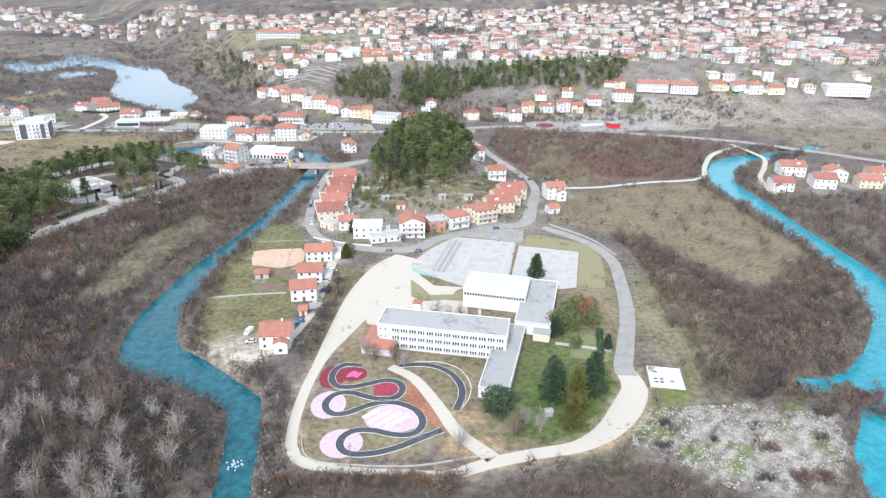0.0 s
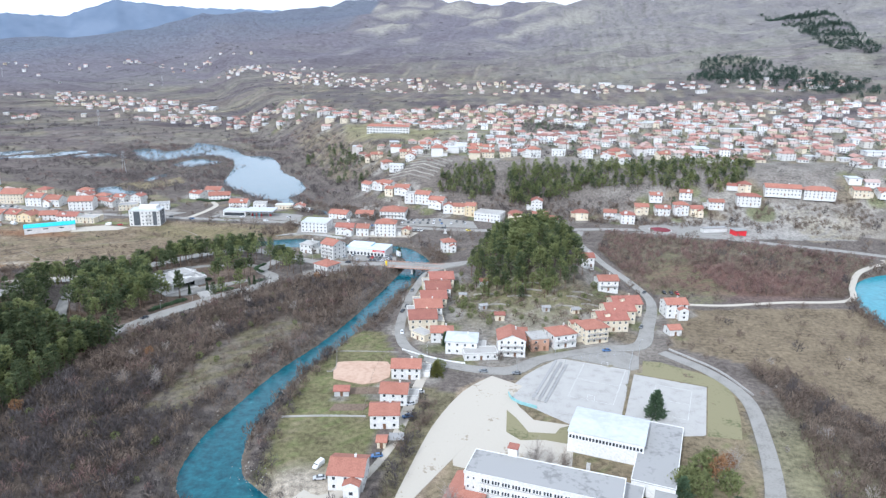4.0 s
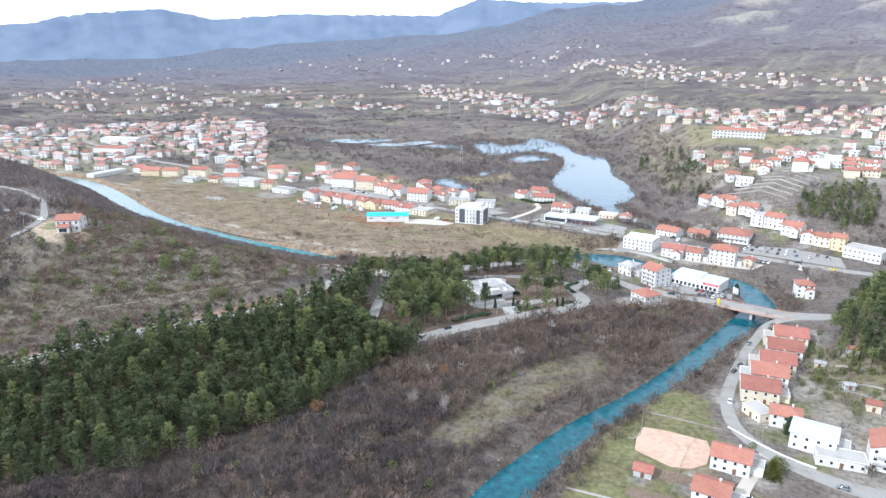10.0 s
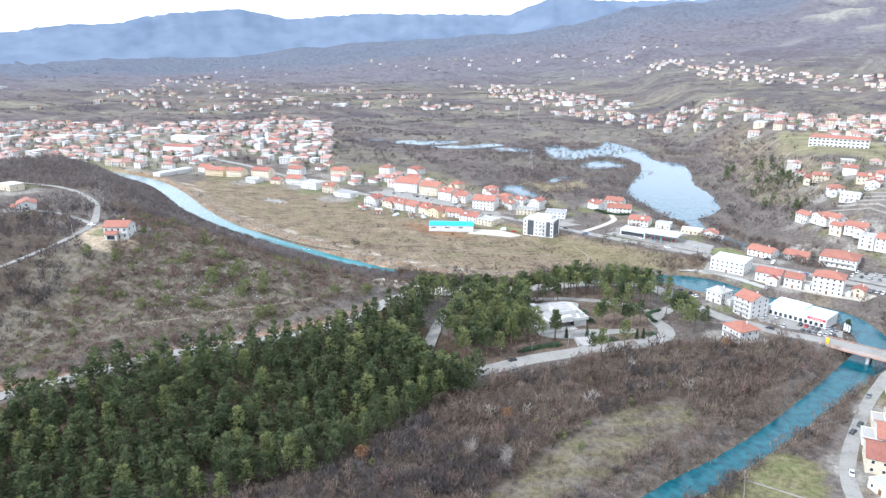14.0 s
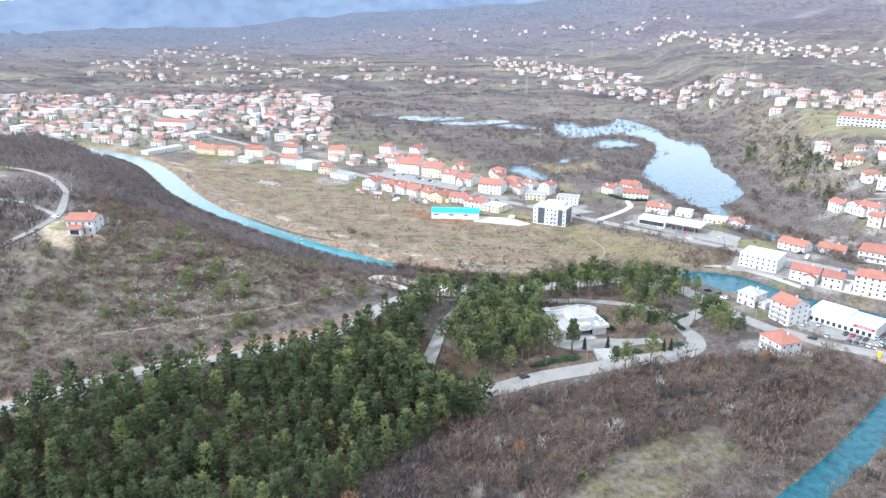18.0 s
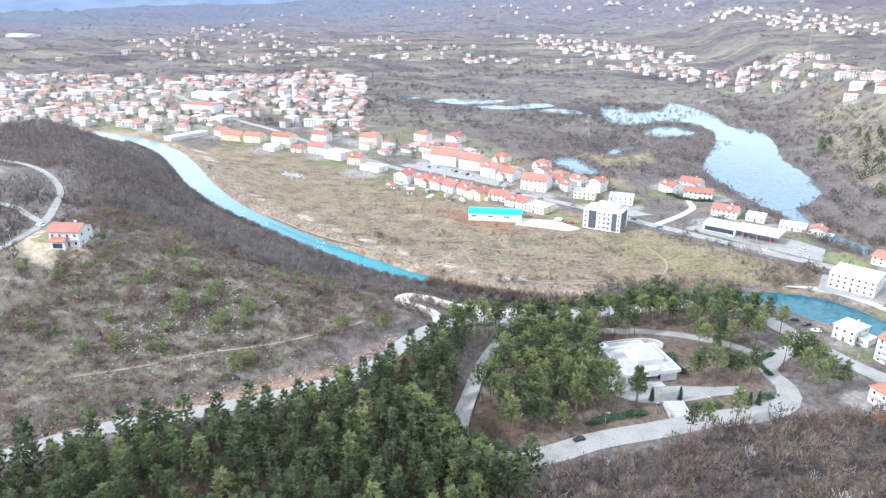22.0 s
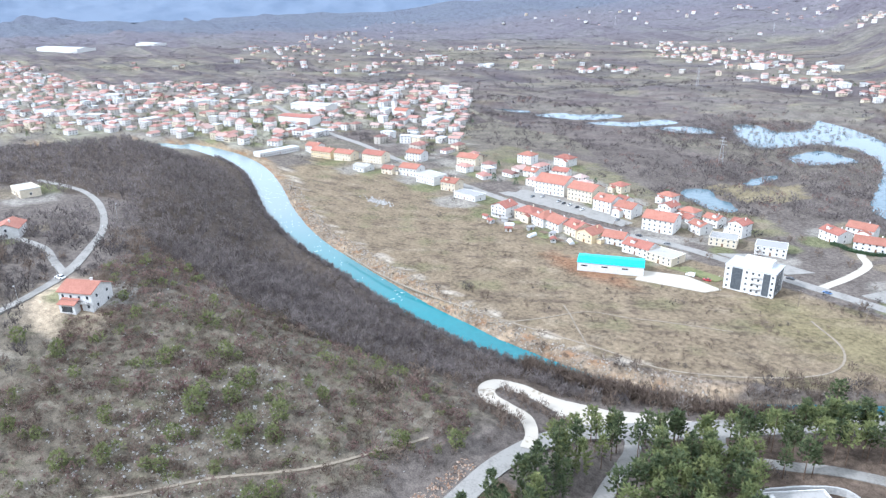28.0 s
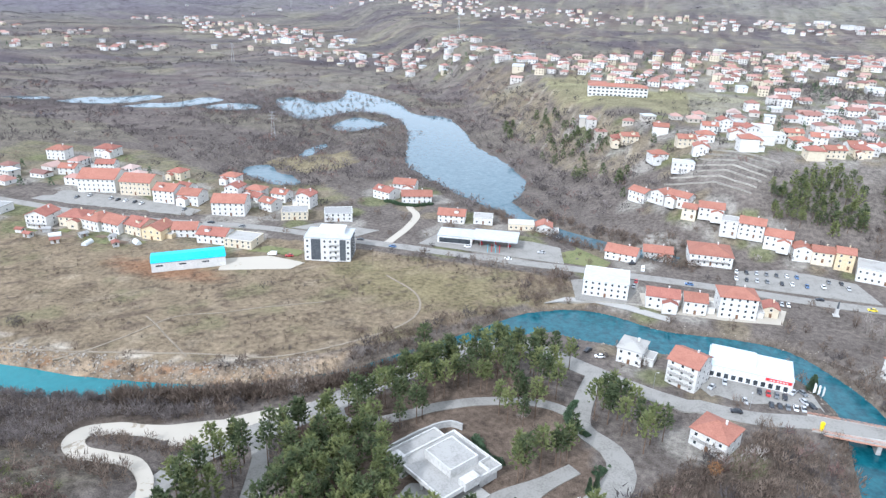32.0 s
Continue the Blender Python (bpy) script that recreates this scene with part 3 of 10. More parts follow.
PINE_WOOD = [(-316, 172), (-298, 210), (-284, 246), (-270, 272), (-266, 300), (-272, 345), (-262, 358), (-250, 330), (-240, 310), (-222, 300), (-207, 300), (-198, 258), (-204, 225), (-214, 197), (-223, 174), (-252, 140), (-282, 90), (-340, 95)]
PARK_PINES = [(-252, 356), (-238, 327), (-222, 316), (-211, 345), (-213, 366), (-224, 378), (-232, 392), (-242, 400), (-248, 392), (-256, 378)]
PARK_NORTH = [(-250, 411), (-222, 429), (-210, 436), (-190, 434), (-184, 450), (-200, 472), (-216, 468), (-236, 450)]

# ------------------------------------------------------------------ making meshes


def mesh_of(name, verts, faces, material, smoothed=False):
    me = bpy.data.meshes.new(name)
    me.from_pydata([tuple(v) for v in verts], [], [tuple(f) for f in faces])
    for m in (material if isinstance(material, (list, tuple)) else [material]):
        me.materials.append(m)
    if smoothed:
        me.polygons.foreach_set("use_smooth", np.ones(len(me.polygons), bool))
    me.update()
    return me


def fast_mesh(name, verts, quads, material, smoothed=False):
    """A mesh straight from arrays; faces all have the same number of corners."""
    me = bpy.data.meshes.new(name)
    verts, quads = np.asarray(verts, np.float32), np.asarray(quads, np.int32)
    k = quads.shape[1]
    me.vertices.add(len(verts))
    me.vertices.foreach_set("co", verts.ravel())
    me.loops.add(quads.size)
    me.loops.foreach_set("vertex_index", quads.ravel())
    me.polygons.add(len(quads))
    me.polygons.foreach_set("loop_start", np.arange(len(quads), dtype=np.int32) * k)
    me.polygons.foreach_set("use_smooth", np.full(len(quads), smoothed))
    me.materials.append(material)
    me.update(calc_edges=True)
    me.validate()
    return me


def box_data(x0, x1, y0, y1, z0, z1):
    v = [(x, y, z) for z in (z0, z1) for y in (y0, y1) for x in (x0, x1)]
    f = [(0, 2, 3, 1), (4, 5, 7, 6), (0, 1, 5, 4), (2, 6, 7, 3), (0, 4, 6, 2), (1, 3, 7, 5)]
    return v, f


def boxes(name, items, material):
    """Several boxes joined into one mesh."""
    verts, faces = [], []
    for b in items:
        v, f = box_data(*b)
        faces += [tuple(i + len(verts) for i in q) for q in f]
        verts += v
    return mesh_of(name, verts, faces, material)


def part(name, mesh, parent, label="", at=None):
    """Links a mesh as one part of a thing."""
    ob = new(name, mesh)
    ob.parent = parent
    if at is not None:
        ob.matrix_basis = at
    if label:
        ob["label"] = label
    return ob


def thing(name, x, y, z, rot=0.0, label="", category="", group="", kind=""):
    ob = new(name)
    ob.empty_display_size = 0.5
    ob.matrix_world = pose(x, y, z, 0, 0, rot)
    return tagged(ob, label, category, group, kind)


# ------------------------------------------------------------------ ground
def axis(core0, core1, step, lo, hi):
    mid = np.arange(core0, core1 + 0.1, step)
    up, down, s = [], [], step
    p = core1
    while p < hi:
        s = min(s * 1.058, 100)
        p += s
        up.append(p)
    p, s = core0, step
    while p > lo:
        s = min(s * 1.058, 100)
        p -= s
        down.append(p)
    return np.array(down[::-1] + list(mid) + up)


gx, gy = axis(-470, 260, 3.0, -4800, 4700), axis(110, 640, 3.0, -1200, 4800)
GX, GY = np.meshgrid(gx, gy)
GZ = ground_z(GX, GY)
nx, ny = len(gx), len(gy)
idx = np.arange(nx * ny).reshape(ny, nx)
quads = np.stack([idx[:-1, :-1], idx[:-1, 1:], idx[1:, 1:], idx[1:, :-1]], -1).reshape(-1, 4)
ground_me = fast_mesh("ground", np.stack([GX, GY, GZ], -1).reshape(-1, 3), quads, GROUND, True)
ground = tagged(new("ground", ground_me), "winter valley floor of dry grass, scrub and pale limestone", "ground", kind="structure")


def cover(x, y, z):
    """The colour of the bare ground at each place, by what grows or lies on it, with far haze and scrub shade mixed in.
    """
    x, y = x.ravel(), y.ravel()
    c = np.tile(np.array([0.140, 0.122, 0.110]), (len(x), 1))

    def lay(mask, colour):
        m = np.clip(mask, 0, 1)[:, None]
        c[:] = c * (1 - m) + np.array(colour) * m

    r = np.hypot(x + 100, y - 150)
    patchy = hashed(x, y, 150, 5.0)
    # far ground tones; distance haze is painted in as purple and blue
    lay(smooth((r - 650) / 500), (0.172, 0.154, 0.146))
    lay(smooth((r - 700) / 400) * smooth(patchy * 3 - 0.2), (0.135, 0.112, 0.108))
    lay(smooth((r - 700) / 400) * smooth(hashed(x, y, 95, 2.5) * 3 - 1.1) * 0.8, (0.27, 0.245, 0.19))
    lay(smooth((r - 900) / 500) * smooth(hashed(x, y, 320, 9.0) * 3 - 1.0) * 0.7, (0.215, 0.205, 0.165))
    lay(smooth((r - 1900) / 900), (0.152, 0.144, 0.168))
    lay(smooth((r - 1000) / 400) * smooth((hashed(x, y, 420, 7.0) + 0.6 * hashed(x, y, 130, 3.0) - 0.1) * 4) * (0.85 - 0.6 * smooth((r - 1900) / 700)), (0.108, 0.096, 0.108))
    lay(smooth((r - 2300) / 700) * smooth(hashed(x, y, 800, 3.0) * 2 - 0.1) * (x > -900), (0.27, 0.26, 0.24))
    # bluest haze tint on the western plain
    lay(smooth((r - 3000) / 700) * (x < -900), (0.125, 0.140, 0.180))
    az = np.degrees(np.arctan2(-(x + 100), y - 150))
    rocky = smooth((r - 1650) / 450) * smooth((2 - az) / 9)
    lay(rocky * (0.55 + 0.35 * hashed(x, y, 210, 4.0)), (0.215, 0.208, 0.198))
    lay(rocky * smooth(hashed(x, y, 130, 8.0) * 2.2 - 0.2) * 0.45, (0.27, 0.262, 0.25))
    lay(rocky * smooth(hashed(x, y, 75, 3.0) * 2.4 - 0.7) * 0.7, (0.125, 0.122, 0.112))
    lay(in_poly(x, y, TOWN_WEST) * (0.65 + 0.35 * hashed(x, y, 40, 2.0)), (0.245, 0.228, 0.205))
    # the dry field inside the bend of the river
    field = [(-620, 425), (-480, 408), (-400, 405), (-350, 415), (-290, 440), (-255, 470), (-215, 520), (-165, 540), (-200, 560), (-400, 556), (-560, 530), (-760, 520), (-720, 460)]
    lay(in_poly(x, y, field) * 1.0, (0.212, 0.170, 0.118))
    lay(in_poly(x, y, field) * smooth(hashed(x, y, 70, 2.0) * 2 - 0.3) * 0.7, (0.170, 0.158, 0.092))
    lay(in_poly(x, y, field) * smooth(hashed(x, y, 31, 8.0) * 2.5 - 0.7) * 0.8, (0.118, 0.092, 0.070))
    lay(in_poly(x, y, field) * smooth(hashed(x, y, 47, 4.0) * 2.5 - 0.9) * 0.8, (0.265, 0.22, 0.16))
    lay(smooth(1.5 - np.hypot((x + 262) / 46, (y - 524) / 22) + 0.5 * hashed(x, y, 23, 2.0)) * in_poly(x, y, field) * 0.6, (0.190, 0.170, 0.088))
    lay(smooth(1.5 - np.hypot((x + 392) / 30, (y - 497) / 9) + 0.3 * hashed(x, y, 11, 3.0)) * 0.9, (0.245, 0.140, 0.085))
    lay(in_poly(x, y, field) * smooth(hashed(x, y, 19, 14.0) * 2.6 - 1.2) * 0.8, (0.088, 0.070, 0.056))
    meadow_e = [(70, 350), (100, 335), (130, 300), (150, 270), (185, 260), (200, 320), (195, 380), (195, 425), (150, 420), (80, 405)]
    lay(in_poly(x, y, meadow_e) * 0.9, (0.198, 0.160, 0.108))
    # west hill: pale stony pasture
    u = np.where(y < 300, -277 - (281 - y) * 0.34, -283.0) - x
    stony = smooth((u - 8) / 15) * smooth((150 - u) / 60) * smooth((365 - y) / 25)
    lay(stony * 0.9, (0.155, 0.136, 0.106))
    lay(stony * smooth(hashed(x, y, 24, 7.0) * 1.8 - 0.5) * 0.6, (0.28, 0.262, 0.226))
    lay(stony * smooth(hashed(x, y, 17, 3.0) * 2 - 0.5) * 0.6, (0.125, 0.128, 0.075))
    lay(smooth((u - 3) / 3) * smooth((10 - u) / 3) * (y < 296) * (y > 60), (0.30, 0.195, 0.135))
    lay(smooth(1.9 - np.hypot((x + 405) / 13, (y - 248) / 10) + 0.3 * hashed(x, y, 9, 3.0)), (0.40, 0.33, 0.24))
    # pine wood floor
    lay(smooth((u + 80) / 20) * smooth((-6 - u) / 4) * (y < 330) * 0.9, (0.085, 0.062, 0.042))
    park = [(-270, 400), (-235, 330), (-205, 330), (-165, 395), (-180, 440), (-215, 470), (-245, 430)]
    lay(in_poly(x, y, park) * 0.9, (0.135, 0.103, 0.080))
    # river meadow clearing in the western scrub
    lay(in_poly(x + 4 * hashed(x, y, 19, 1.0), y, CLEARING) * (0.35 + 0.6 * smooth(hashed(x, y, 26, 4.0) * 2 + 0.5)), (0.138, 0.124, 0.076))
    # brown leaf litter under scrub, darkened to paint the shade between bushes
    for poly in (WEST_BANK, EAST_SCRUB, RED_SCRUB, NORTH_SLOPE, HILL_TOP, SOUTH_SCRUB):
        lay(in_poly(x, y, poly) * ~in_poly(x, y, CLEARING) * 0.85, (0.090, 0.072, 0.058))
    lay(in_poly(x, y, RED_SCRUB) * (0.4 + 0.5 * smooth(hashed(x, y, 25, 5.0) * 2 + 0.4)), (0.165, 0.140, 0.100))
    # the same shade-darkened litter tone carried on southwards
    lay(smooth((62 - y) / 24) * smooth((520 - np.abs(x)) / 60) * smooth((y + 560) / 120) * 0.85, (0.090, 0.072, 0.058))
    # school grounds, gardens
    school = [(-44, 150), (15, 150), (55, 165), (68, 190), (80, 240), (90, 300), (80, 325), (0, 330), (-10, 290), (-30, 230)]
    lay(in_poly(x, y, school) * 1.0, (0.205, 0.170, 0.115))
    lay(in_poly(x, y, school) * smooth(hashed(x, y, 17, 1.0) * 2 - 0.3) * 0.8, (0.155, 0.160, 0.080))
    lay(smooth(1.6 - np.hypot((x - 50) / 28, (y - 190) / 42) * 1.3) * (x > 25), (0.108, 0.128, 0.052))
    garden = [(-95, 345), (-75, 345), (-58, 300), (-58, 235), (-72, 205), (-92, 215), (-98, 260), (-98, 310)]
    lay(in_poly(x, y, garden) * 1.0, (0.165, 0.155, 0.085))
    lay(in_poly(x, y, garden) * smooth(hashed(x, y, 15, 3.0) * 2 - 0.1) * 0.8, (0.125, 0.145, 0.060))
    lay(in_poly(x, y, garden) * smooth(hashed(x, y, 11, 7.0) * 2 - 0.7) * 0.7, (0.22, 0.185, 0.13))
    lay(smooth(1.5 - np.hypot((x + 73) / 14, (y - 211) / 12)), (0.38, 0.34, 0.28))
    # bare limestone by the eastern river
    lay(smooth(1.5 - np.hypot((x - 105) / 26, (y - 155) / 17) + 0.9 * hashed(x, y, 13, 2.0)) * 0.75, (0.29, 0.268, 0.235))
    lime = smooth(1.5 - np.hypot((x - 106) / 30, (y - 156) / 20) + 0.5 * hashed(x, y, 17, 5.0))
    lay(lime * smooth(hashed(x, y, 9, 4.0) * 2.4 + 0.1) * 0.8, (0.43, 0.40, 0.35))
    lay(lime * smooth(hashed(x, y, 15, 6.0) * 2.6 - 0.9), (0.130, 0.142, 0.062))
    lay(lime * smooth(hashed(x, y, 7, 9.0) * 2.6 - 1.0) * 0.8, (0.14, 0.115, 0.095))
    lay(smooth(1.5 - np.hypot((x - 100) / 16, (y - 235) / 50)) * 0.8, (0.21, 0.20, 0.12))
    lay(in_poly(x, y, [(64, 178), (74, 188), (92, 196), (97, 214), (92, 178), (80, 172), (62, 160), (56, 160)]) * 0.8, (0.158, 0.152, 0.078))
    for gx_, gy_, gr in ((89, 146, 4), (79, 152, 4), (122, 176, 4), (122, 160, 3.2), (121, 154, 3), (81, 182, 6), (96, 154, 3.5), (73, 162, 5)):
        lay(smooth(1.6 - np.hypot(x - gx_, (y - gy_) * 1.3) / gr + 0.4 * hashed(x, y, 5, 3.0)) * 0.85, (0.140, 0.165, 0.058))
    # the school's lawn, and bare earth along the gravel road
    lay(in_poly(x, y, [(30, 190), (48, 200), (66, 191), (62, 172), (56, 163), (46, 158), (37, 157), (24, 160), (28, 174)]) * 0.85, (0.095, 0.130, 0.045))
    gd, gw = near_line(x, y, GRAVEL_ROADS["gravel_road"])
    lay(smooth((GRAVEL_ROADS["gravel_road"][gw, 2] + 2.6 - gd + 2.0 * hashed(x, y, 7, 2.0)) / 2.0) * (y < 300) * 0.8, (0.305, 0.245, 0.175))
    for gx_, gy_, gr in ((9, 156, 4.5), (16, 155, 4), (7, 171, 3), (13, 169, 3), (52, 157.5, 3.5), (59, 164, 3.5)):
        lay(smooth(1.7 - np.hypot(x - gx_, y - gy_) / gr) * 0.8, (0.37, 0.265, 0.165))
    lay(smooth(1.5 - np.hypot((x - 0) / 42, (y - 390) / 36)), (0.158, 0.150, 0.082))
    lay(smooth(1.4 - np.hypot((x - 0) / 42, (y - 390) / 36)) * smooth(hashed(x, y, 13, 9.0) * 2.2 - 0.3), (0.125, 0.092, 0.066))
    lay(smooth(1.5 - np.hypot((x - 0) / 40, (y - 395) / 32)) * smooth(hashed(x, y, 16, 2.0) * 2.4 - 0.4), (0.26, 0.235, 0.19))
    lay(smooth(1.4 - np.hypot((x - 130) / 60, (y - 470) / 40)) * 0.7, (0.16, 0.085, 0.075))
    lay(in_poly(x, y, SPORT) * 1.0, (0.23, 0.215, 0.135))
    lay(in_poly(x, y, [(112, 589), (128, 616), (142, 640), (180, 650), (207, 640), (206, 600), (160, 588)]) * 0.9, (0.275, 0.265, 0.25))
    lay(in_poly(x, y, [(208, 600), (215, 645), (280, 640), (284, 618), (230, 584)]) * 0.9, (0.275, 0.24, 0.18))
    lay(in_poly(x, y, [(72, 440), (80, 500), (104, 540), (112, 500), (125, 440), (112, 424), (84, 410)]) * (0.2 + 0.6 * smooth(hashed(x, y, 18, 3.0) * 2 + 0.3)), (0.150, 0.148, 0.085))
    lay(in_poly(x, y, [(60, 625), (100, 640), (350, 645), (360, 672), (190, 668), (60, 650)]) * (0.4 + 0.4 * hashed(x, y, 30, 5.0)), (0.25, 0.225, 0.185))
    lay(in_poly(x, y, [(85, 590), (127, 642), (185, 653), (219, 656), (262, 640), (262, 595), (218, 590), (127, 582)]) * 0.9, (0.31, 0.298, 0.28))
    lay(in_poly(x, y, [(216, 647), (277, 646), (262, 597), (229, 597)]) * smooth(hashed(x, y, 25, 3.0) * 2 + 0.9) * 0.85, (0.27, 0.245, 0.185))
    lay(in_poly(x, y, [(275, 622), (318, 650), (420, 655), (600, 640), (600, 520), (360, 505), (318, 520)]) * 0.85, (0.205, 0.178, 0.135))
    lay(smooth((r - 480) / 120) * smooth((1150 - r) / 250) * (y > 606) * (x > -130) * (0.45 + 0.3 * hashed(x, y, 60, 2.0)), (0.285, 0.27, 0.245))
    lay(smooth(1.4 - np.hypot((x - 10) / 62, (y - 345) / 42)) * 0.55, (0.29, 0.27, 0.235))
    lay(in_poly(x, y, [(-50, 290), (-32, 285), (-31, 255), (-36, 225), (-46, 200), (-52, 240)]) * 0.85, (0.165, 0.150, 0.090))
    lay(in_poly(x, y, [(-640, 575), (-540, 600), (-380, 600), (-350, 640), (-390, 668), (-470, 660), (-560, 700), (-680, 690)]) * (0.5 + 0.4 * hashed(x, y, 55, 2.0)), (0.195, 0.185, 0.105))
    lay(in_poly(x, y, [(-462, 715), (-446, 745), (-412, 768), (-388, 735), (-396, 700), (-435, 698)]) * 0.8, (0.24, 0.205, 0.125))
    tan = in_poly(x, y, [(-385, 1083), (-329, 967), (-272, 857), (-232, 770), (-180, 720), (-150, 745), (-190, 830), (-236, 905), (-300, 1030), (-356, 1127)])
    lay(tan * (0.5 + 0.45 * hashed(x, y, 33, 2.0)), (0.225, 0.190, 0.130))
    lay(tan * smooth(hashed(x, y, 21, 6.0) * 2 - 0.7) * 0.8, (0.33, 0.30, 0.245))
    # banks
    for line, level in WATERS:
        d, w = near_line(x, y, line)
        lay(smooth((line[w, 2] + 4 - d) / 4) * 0.7, (0.135, 0.112, 0.085))
        lay(smooth((line[w, 2] - 2 - d) / 2), (0.10, 0.14, 0.13))
    d, w = near_line(x, y, RIVER_LINE)
    rl = RIVER_LINE[w]
    lay(smooth((rl[:, 2] + 11 - d) / 5) * ((x < -270) & (y > rl[:, 1])) * (0.55 + 0.45 * smooth(hashed(x, y, 19, 3.0) * 2 + 0.3)), (0.30, 0.235, 0.165))
    lay(smooth((rl[:, 2] + 9 - d) / 2) * smooth(hashed(x, y, 23, 9.0) * 2.2 - 0.4) * ((x < -290) & (y > rl[:, 1])), (0.24, 0.145, 0.085))
    lay(smooth((rl[:, 2] + 17 - d) / 3) * smooth((d - rl[:, 2] - 9) / 3) * smooth(hashed(x, y, 33, 6.0) * 2 + 0.2) * ((x < -300) & (y > rl[:, 1])), (0.40, 0.36, 0.30))
    return c


# the ranges that close the valley, far behind everything, coloured blue for haze
def far_range(name, az, rise, r0, r1, material, text, seed):
    """A mountain range along an arc: foot at r0, crest at r1, crest as many degrees above the eye as rise says."""
    a = np.arange(az[0], az[-1] + 0.01, 0.3)
    top = 140 + np.tan(np.radians(np.interp(a, az, rise) + 0.09 * hashed(a * 10, a * 0, 23, seed) + 0.05 * hashed(a * 10, a * 0, 7, seed))) * r1
    v, n = [], len(a)
    for k in range(15):
        f = k / 14
        rr = r0 + (r1 - r0) * f
        x, y = -100 - rr * np.sin(np.radians(a)), 150 + rr * np.cos(np.radians(a))
        spur = 0.5 + 0.5 * hashed(a * 10, a * 0 + f * 60, 47, seed + 2)
        z = 60 + (top - 60) * (f ** (0.9 + 0.25 * spur) if k < 14 else 1.0)
        v.append(np.stack([x, y, z], 1))
    ids = np.arange(15 * n).reshape(15, n)
    q = np.stack([ids[:-1, :-1], ids[:-1, 1:], ids[1:, 1:], ids[1:, :-1]], -1).reshape(-1, 4)
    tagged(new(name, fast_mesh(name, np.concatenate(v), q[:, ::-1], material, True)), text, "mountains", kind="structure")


# forested slopes with the distance haze put into their base colour
HAZEHILL = surface("haze_blue_forest", (0.105, 0.142, 0.205), (0.150, 0.190, 0.255), 0.95, 160.0, 0.8)
far_range("backdrop", [18, 22, 26, 29, 32, 34, 35.6, 37.7, 42.5, 47, 51, 53, 56.6, 58, 62, 64, 66, 69.5, 73, 80, 92], [3.6, 3.7, 3.65, 3.8, 4.05, 3.3, 2.7, 2.75, 2.75, 2.8, 2.5, 2.3, 3.0, 3.0, 2.6, 2.3, 1.8, 1.7, 1.1, 0.9, 1.2], 4150, 4720, HAZEHILL, "hazy blue forested mountains beyond the plain", 1.0)

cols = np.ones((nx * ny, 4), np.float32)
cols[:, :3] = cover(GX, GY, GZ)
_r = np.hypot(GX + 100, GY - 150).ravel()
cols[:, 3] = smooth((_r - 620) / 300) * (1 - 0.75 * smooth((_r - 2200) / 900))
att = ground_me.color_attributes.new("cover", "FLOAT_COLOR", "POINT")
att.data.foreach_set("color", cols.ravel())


# ------------------------------------------------------------------ water, roads
def ribbon(line, level, material, name, extra=0.0, thick=0.0):
    """A band along a line, as wide as the line says; level is one height or one for each point."""
    p = line[:, :2]
    tang = np.gradient(p, axis=0)
    tang /= np.linalg.norm(tang, axis=1)[:, None] + 1e-9
    side = np.stack([-tang[:, 1], tang[:, 0]], 1)
    lv = np.broadcast_to(np.asarray(level, float), (len(p),))
    cuts = np.array([-1.0, -0.33, 0.33, 1.0])
    verts = np.concatenate([np.column_stack([p + side * ((line[:, 2] + extra) * c)[:, None], lv]) for c in cuts])
    n = len(p)
    q = [(a * n + i, a * n + i + 1, (a + 1) * n + i + 1, (a + 1) * n + i) for a in range(3) for i in range(n - 1)]
    q = [f[::-1] for f in q]
    if thick:
        low = verts.copy()
        low[:, 2] -= thick
        m = len(verts)
        verts = np.vstack([verts, low])
        for i in range(n - 1):
            q.append((i, i + 1, m + i + 1, m + i)), q.append((3 * n + i + 1, 3 * n + i, m + 3 * n + i, m + 3 * n + i + 1))
    me = fast_mesh(name, verts, q, material, False)
    return new(name, me)


tagged(ribbon(RIVER_LINE, -3.0, RIVER, "river_water", 1.2), "clear turquoise river between wooded banks", "river", kind="structure")
tagged(ribbon(RIVER_EAST, -3.0, RIVER_BRIGHT, "river_water", 1.5), "bright turquoise river round the eastern meadow", "river", kind="structure")
tagged(ribbon(EAST_POOL, -3.004, RIVER_BRIGHT, "pool_water", 1.5), "turquoise backwater beside the eastern river", "backwater", kind="structure")
tagged(ribbon(LAKE_LINE, -2.12, LAKEW, "stream_water", 2.0), "slow blue stream flowing out of the lake", "stream", kind="structure")
for n, line in ROADS.items():
    tagged(ribbon(line, ROAD_Z[n] + 0.10, ASPHALT, n, 0.0, 0.7), "worn pale grey asphalt road", "road", kind="structure")
for n, line in GRAVEL_ROADS.items():
    foot = n in ("hill_path", "field_path", "field_trail", "field_cross")
    tagged(ribbon(line, ROAD_Z[n] + 0.05, EARTHPATH if foot else GRAVEL, n, 0.0, 0.6), "trodden earth footpath" if foot else "pale limestone gravel track", "path" if foot else "track", kind="structure")


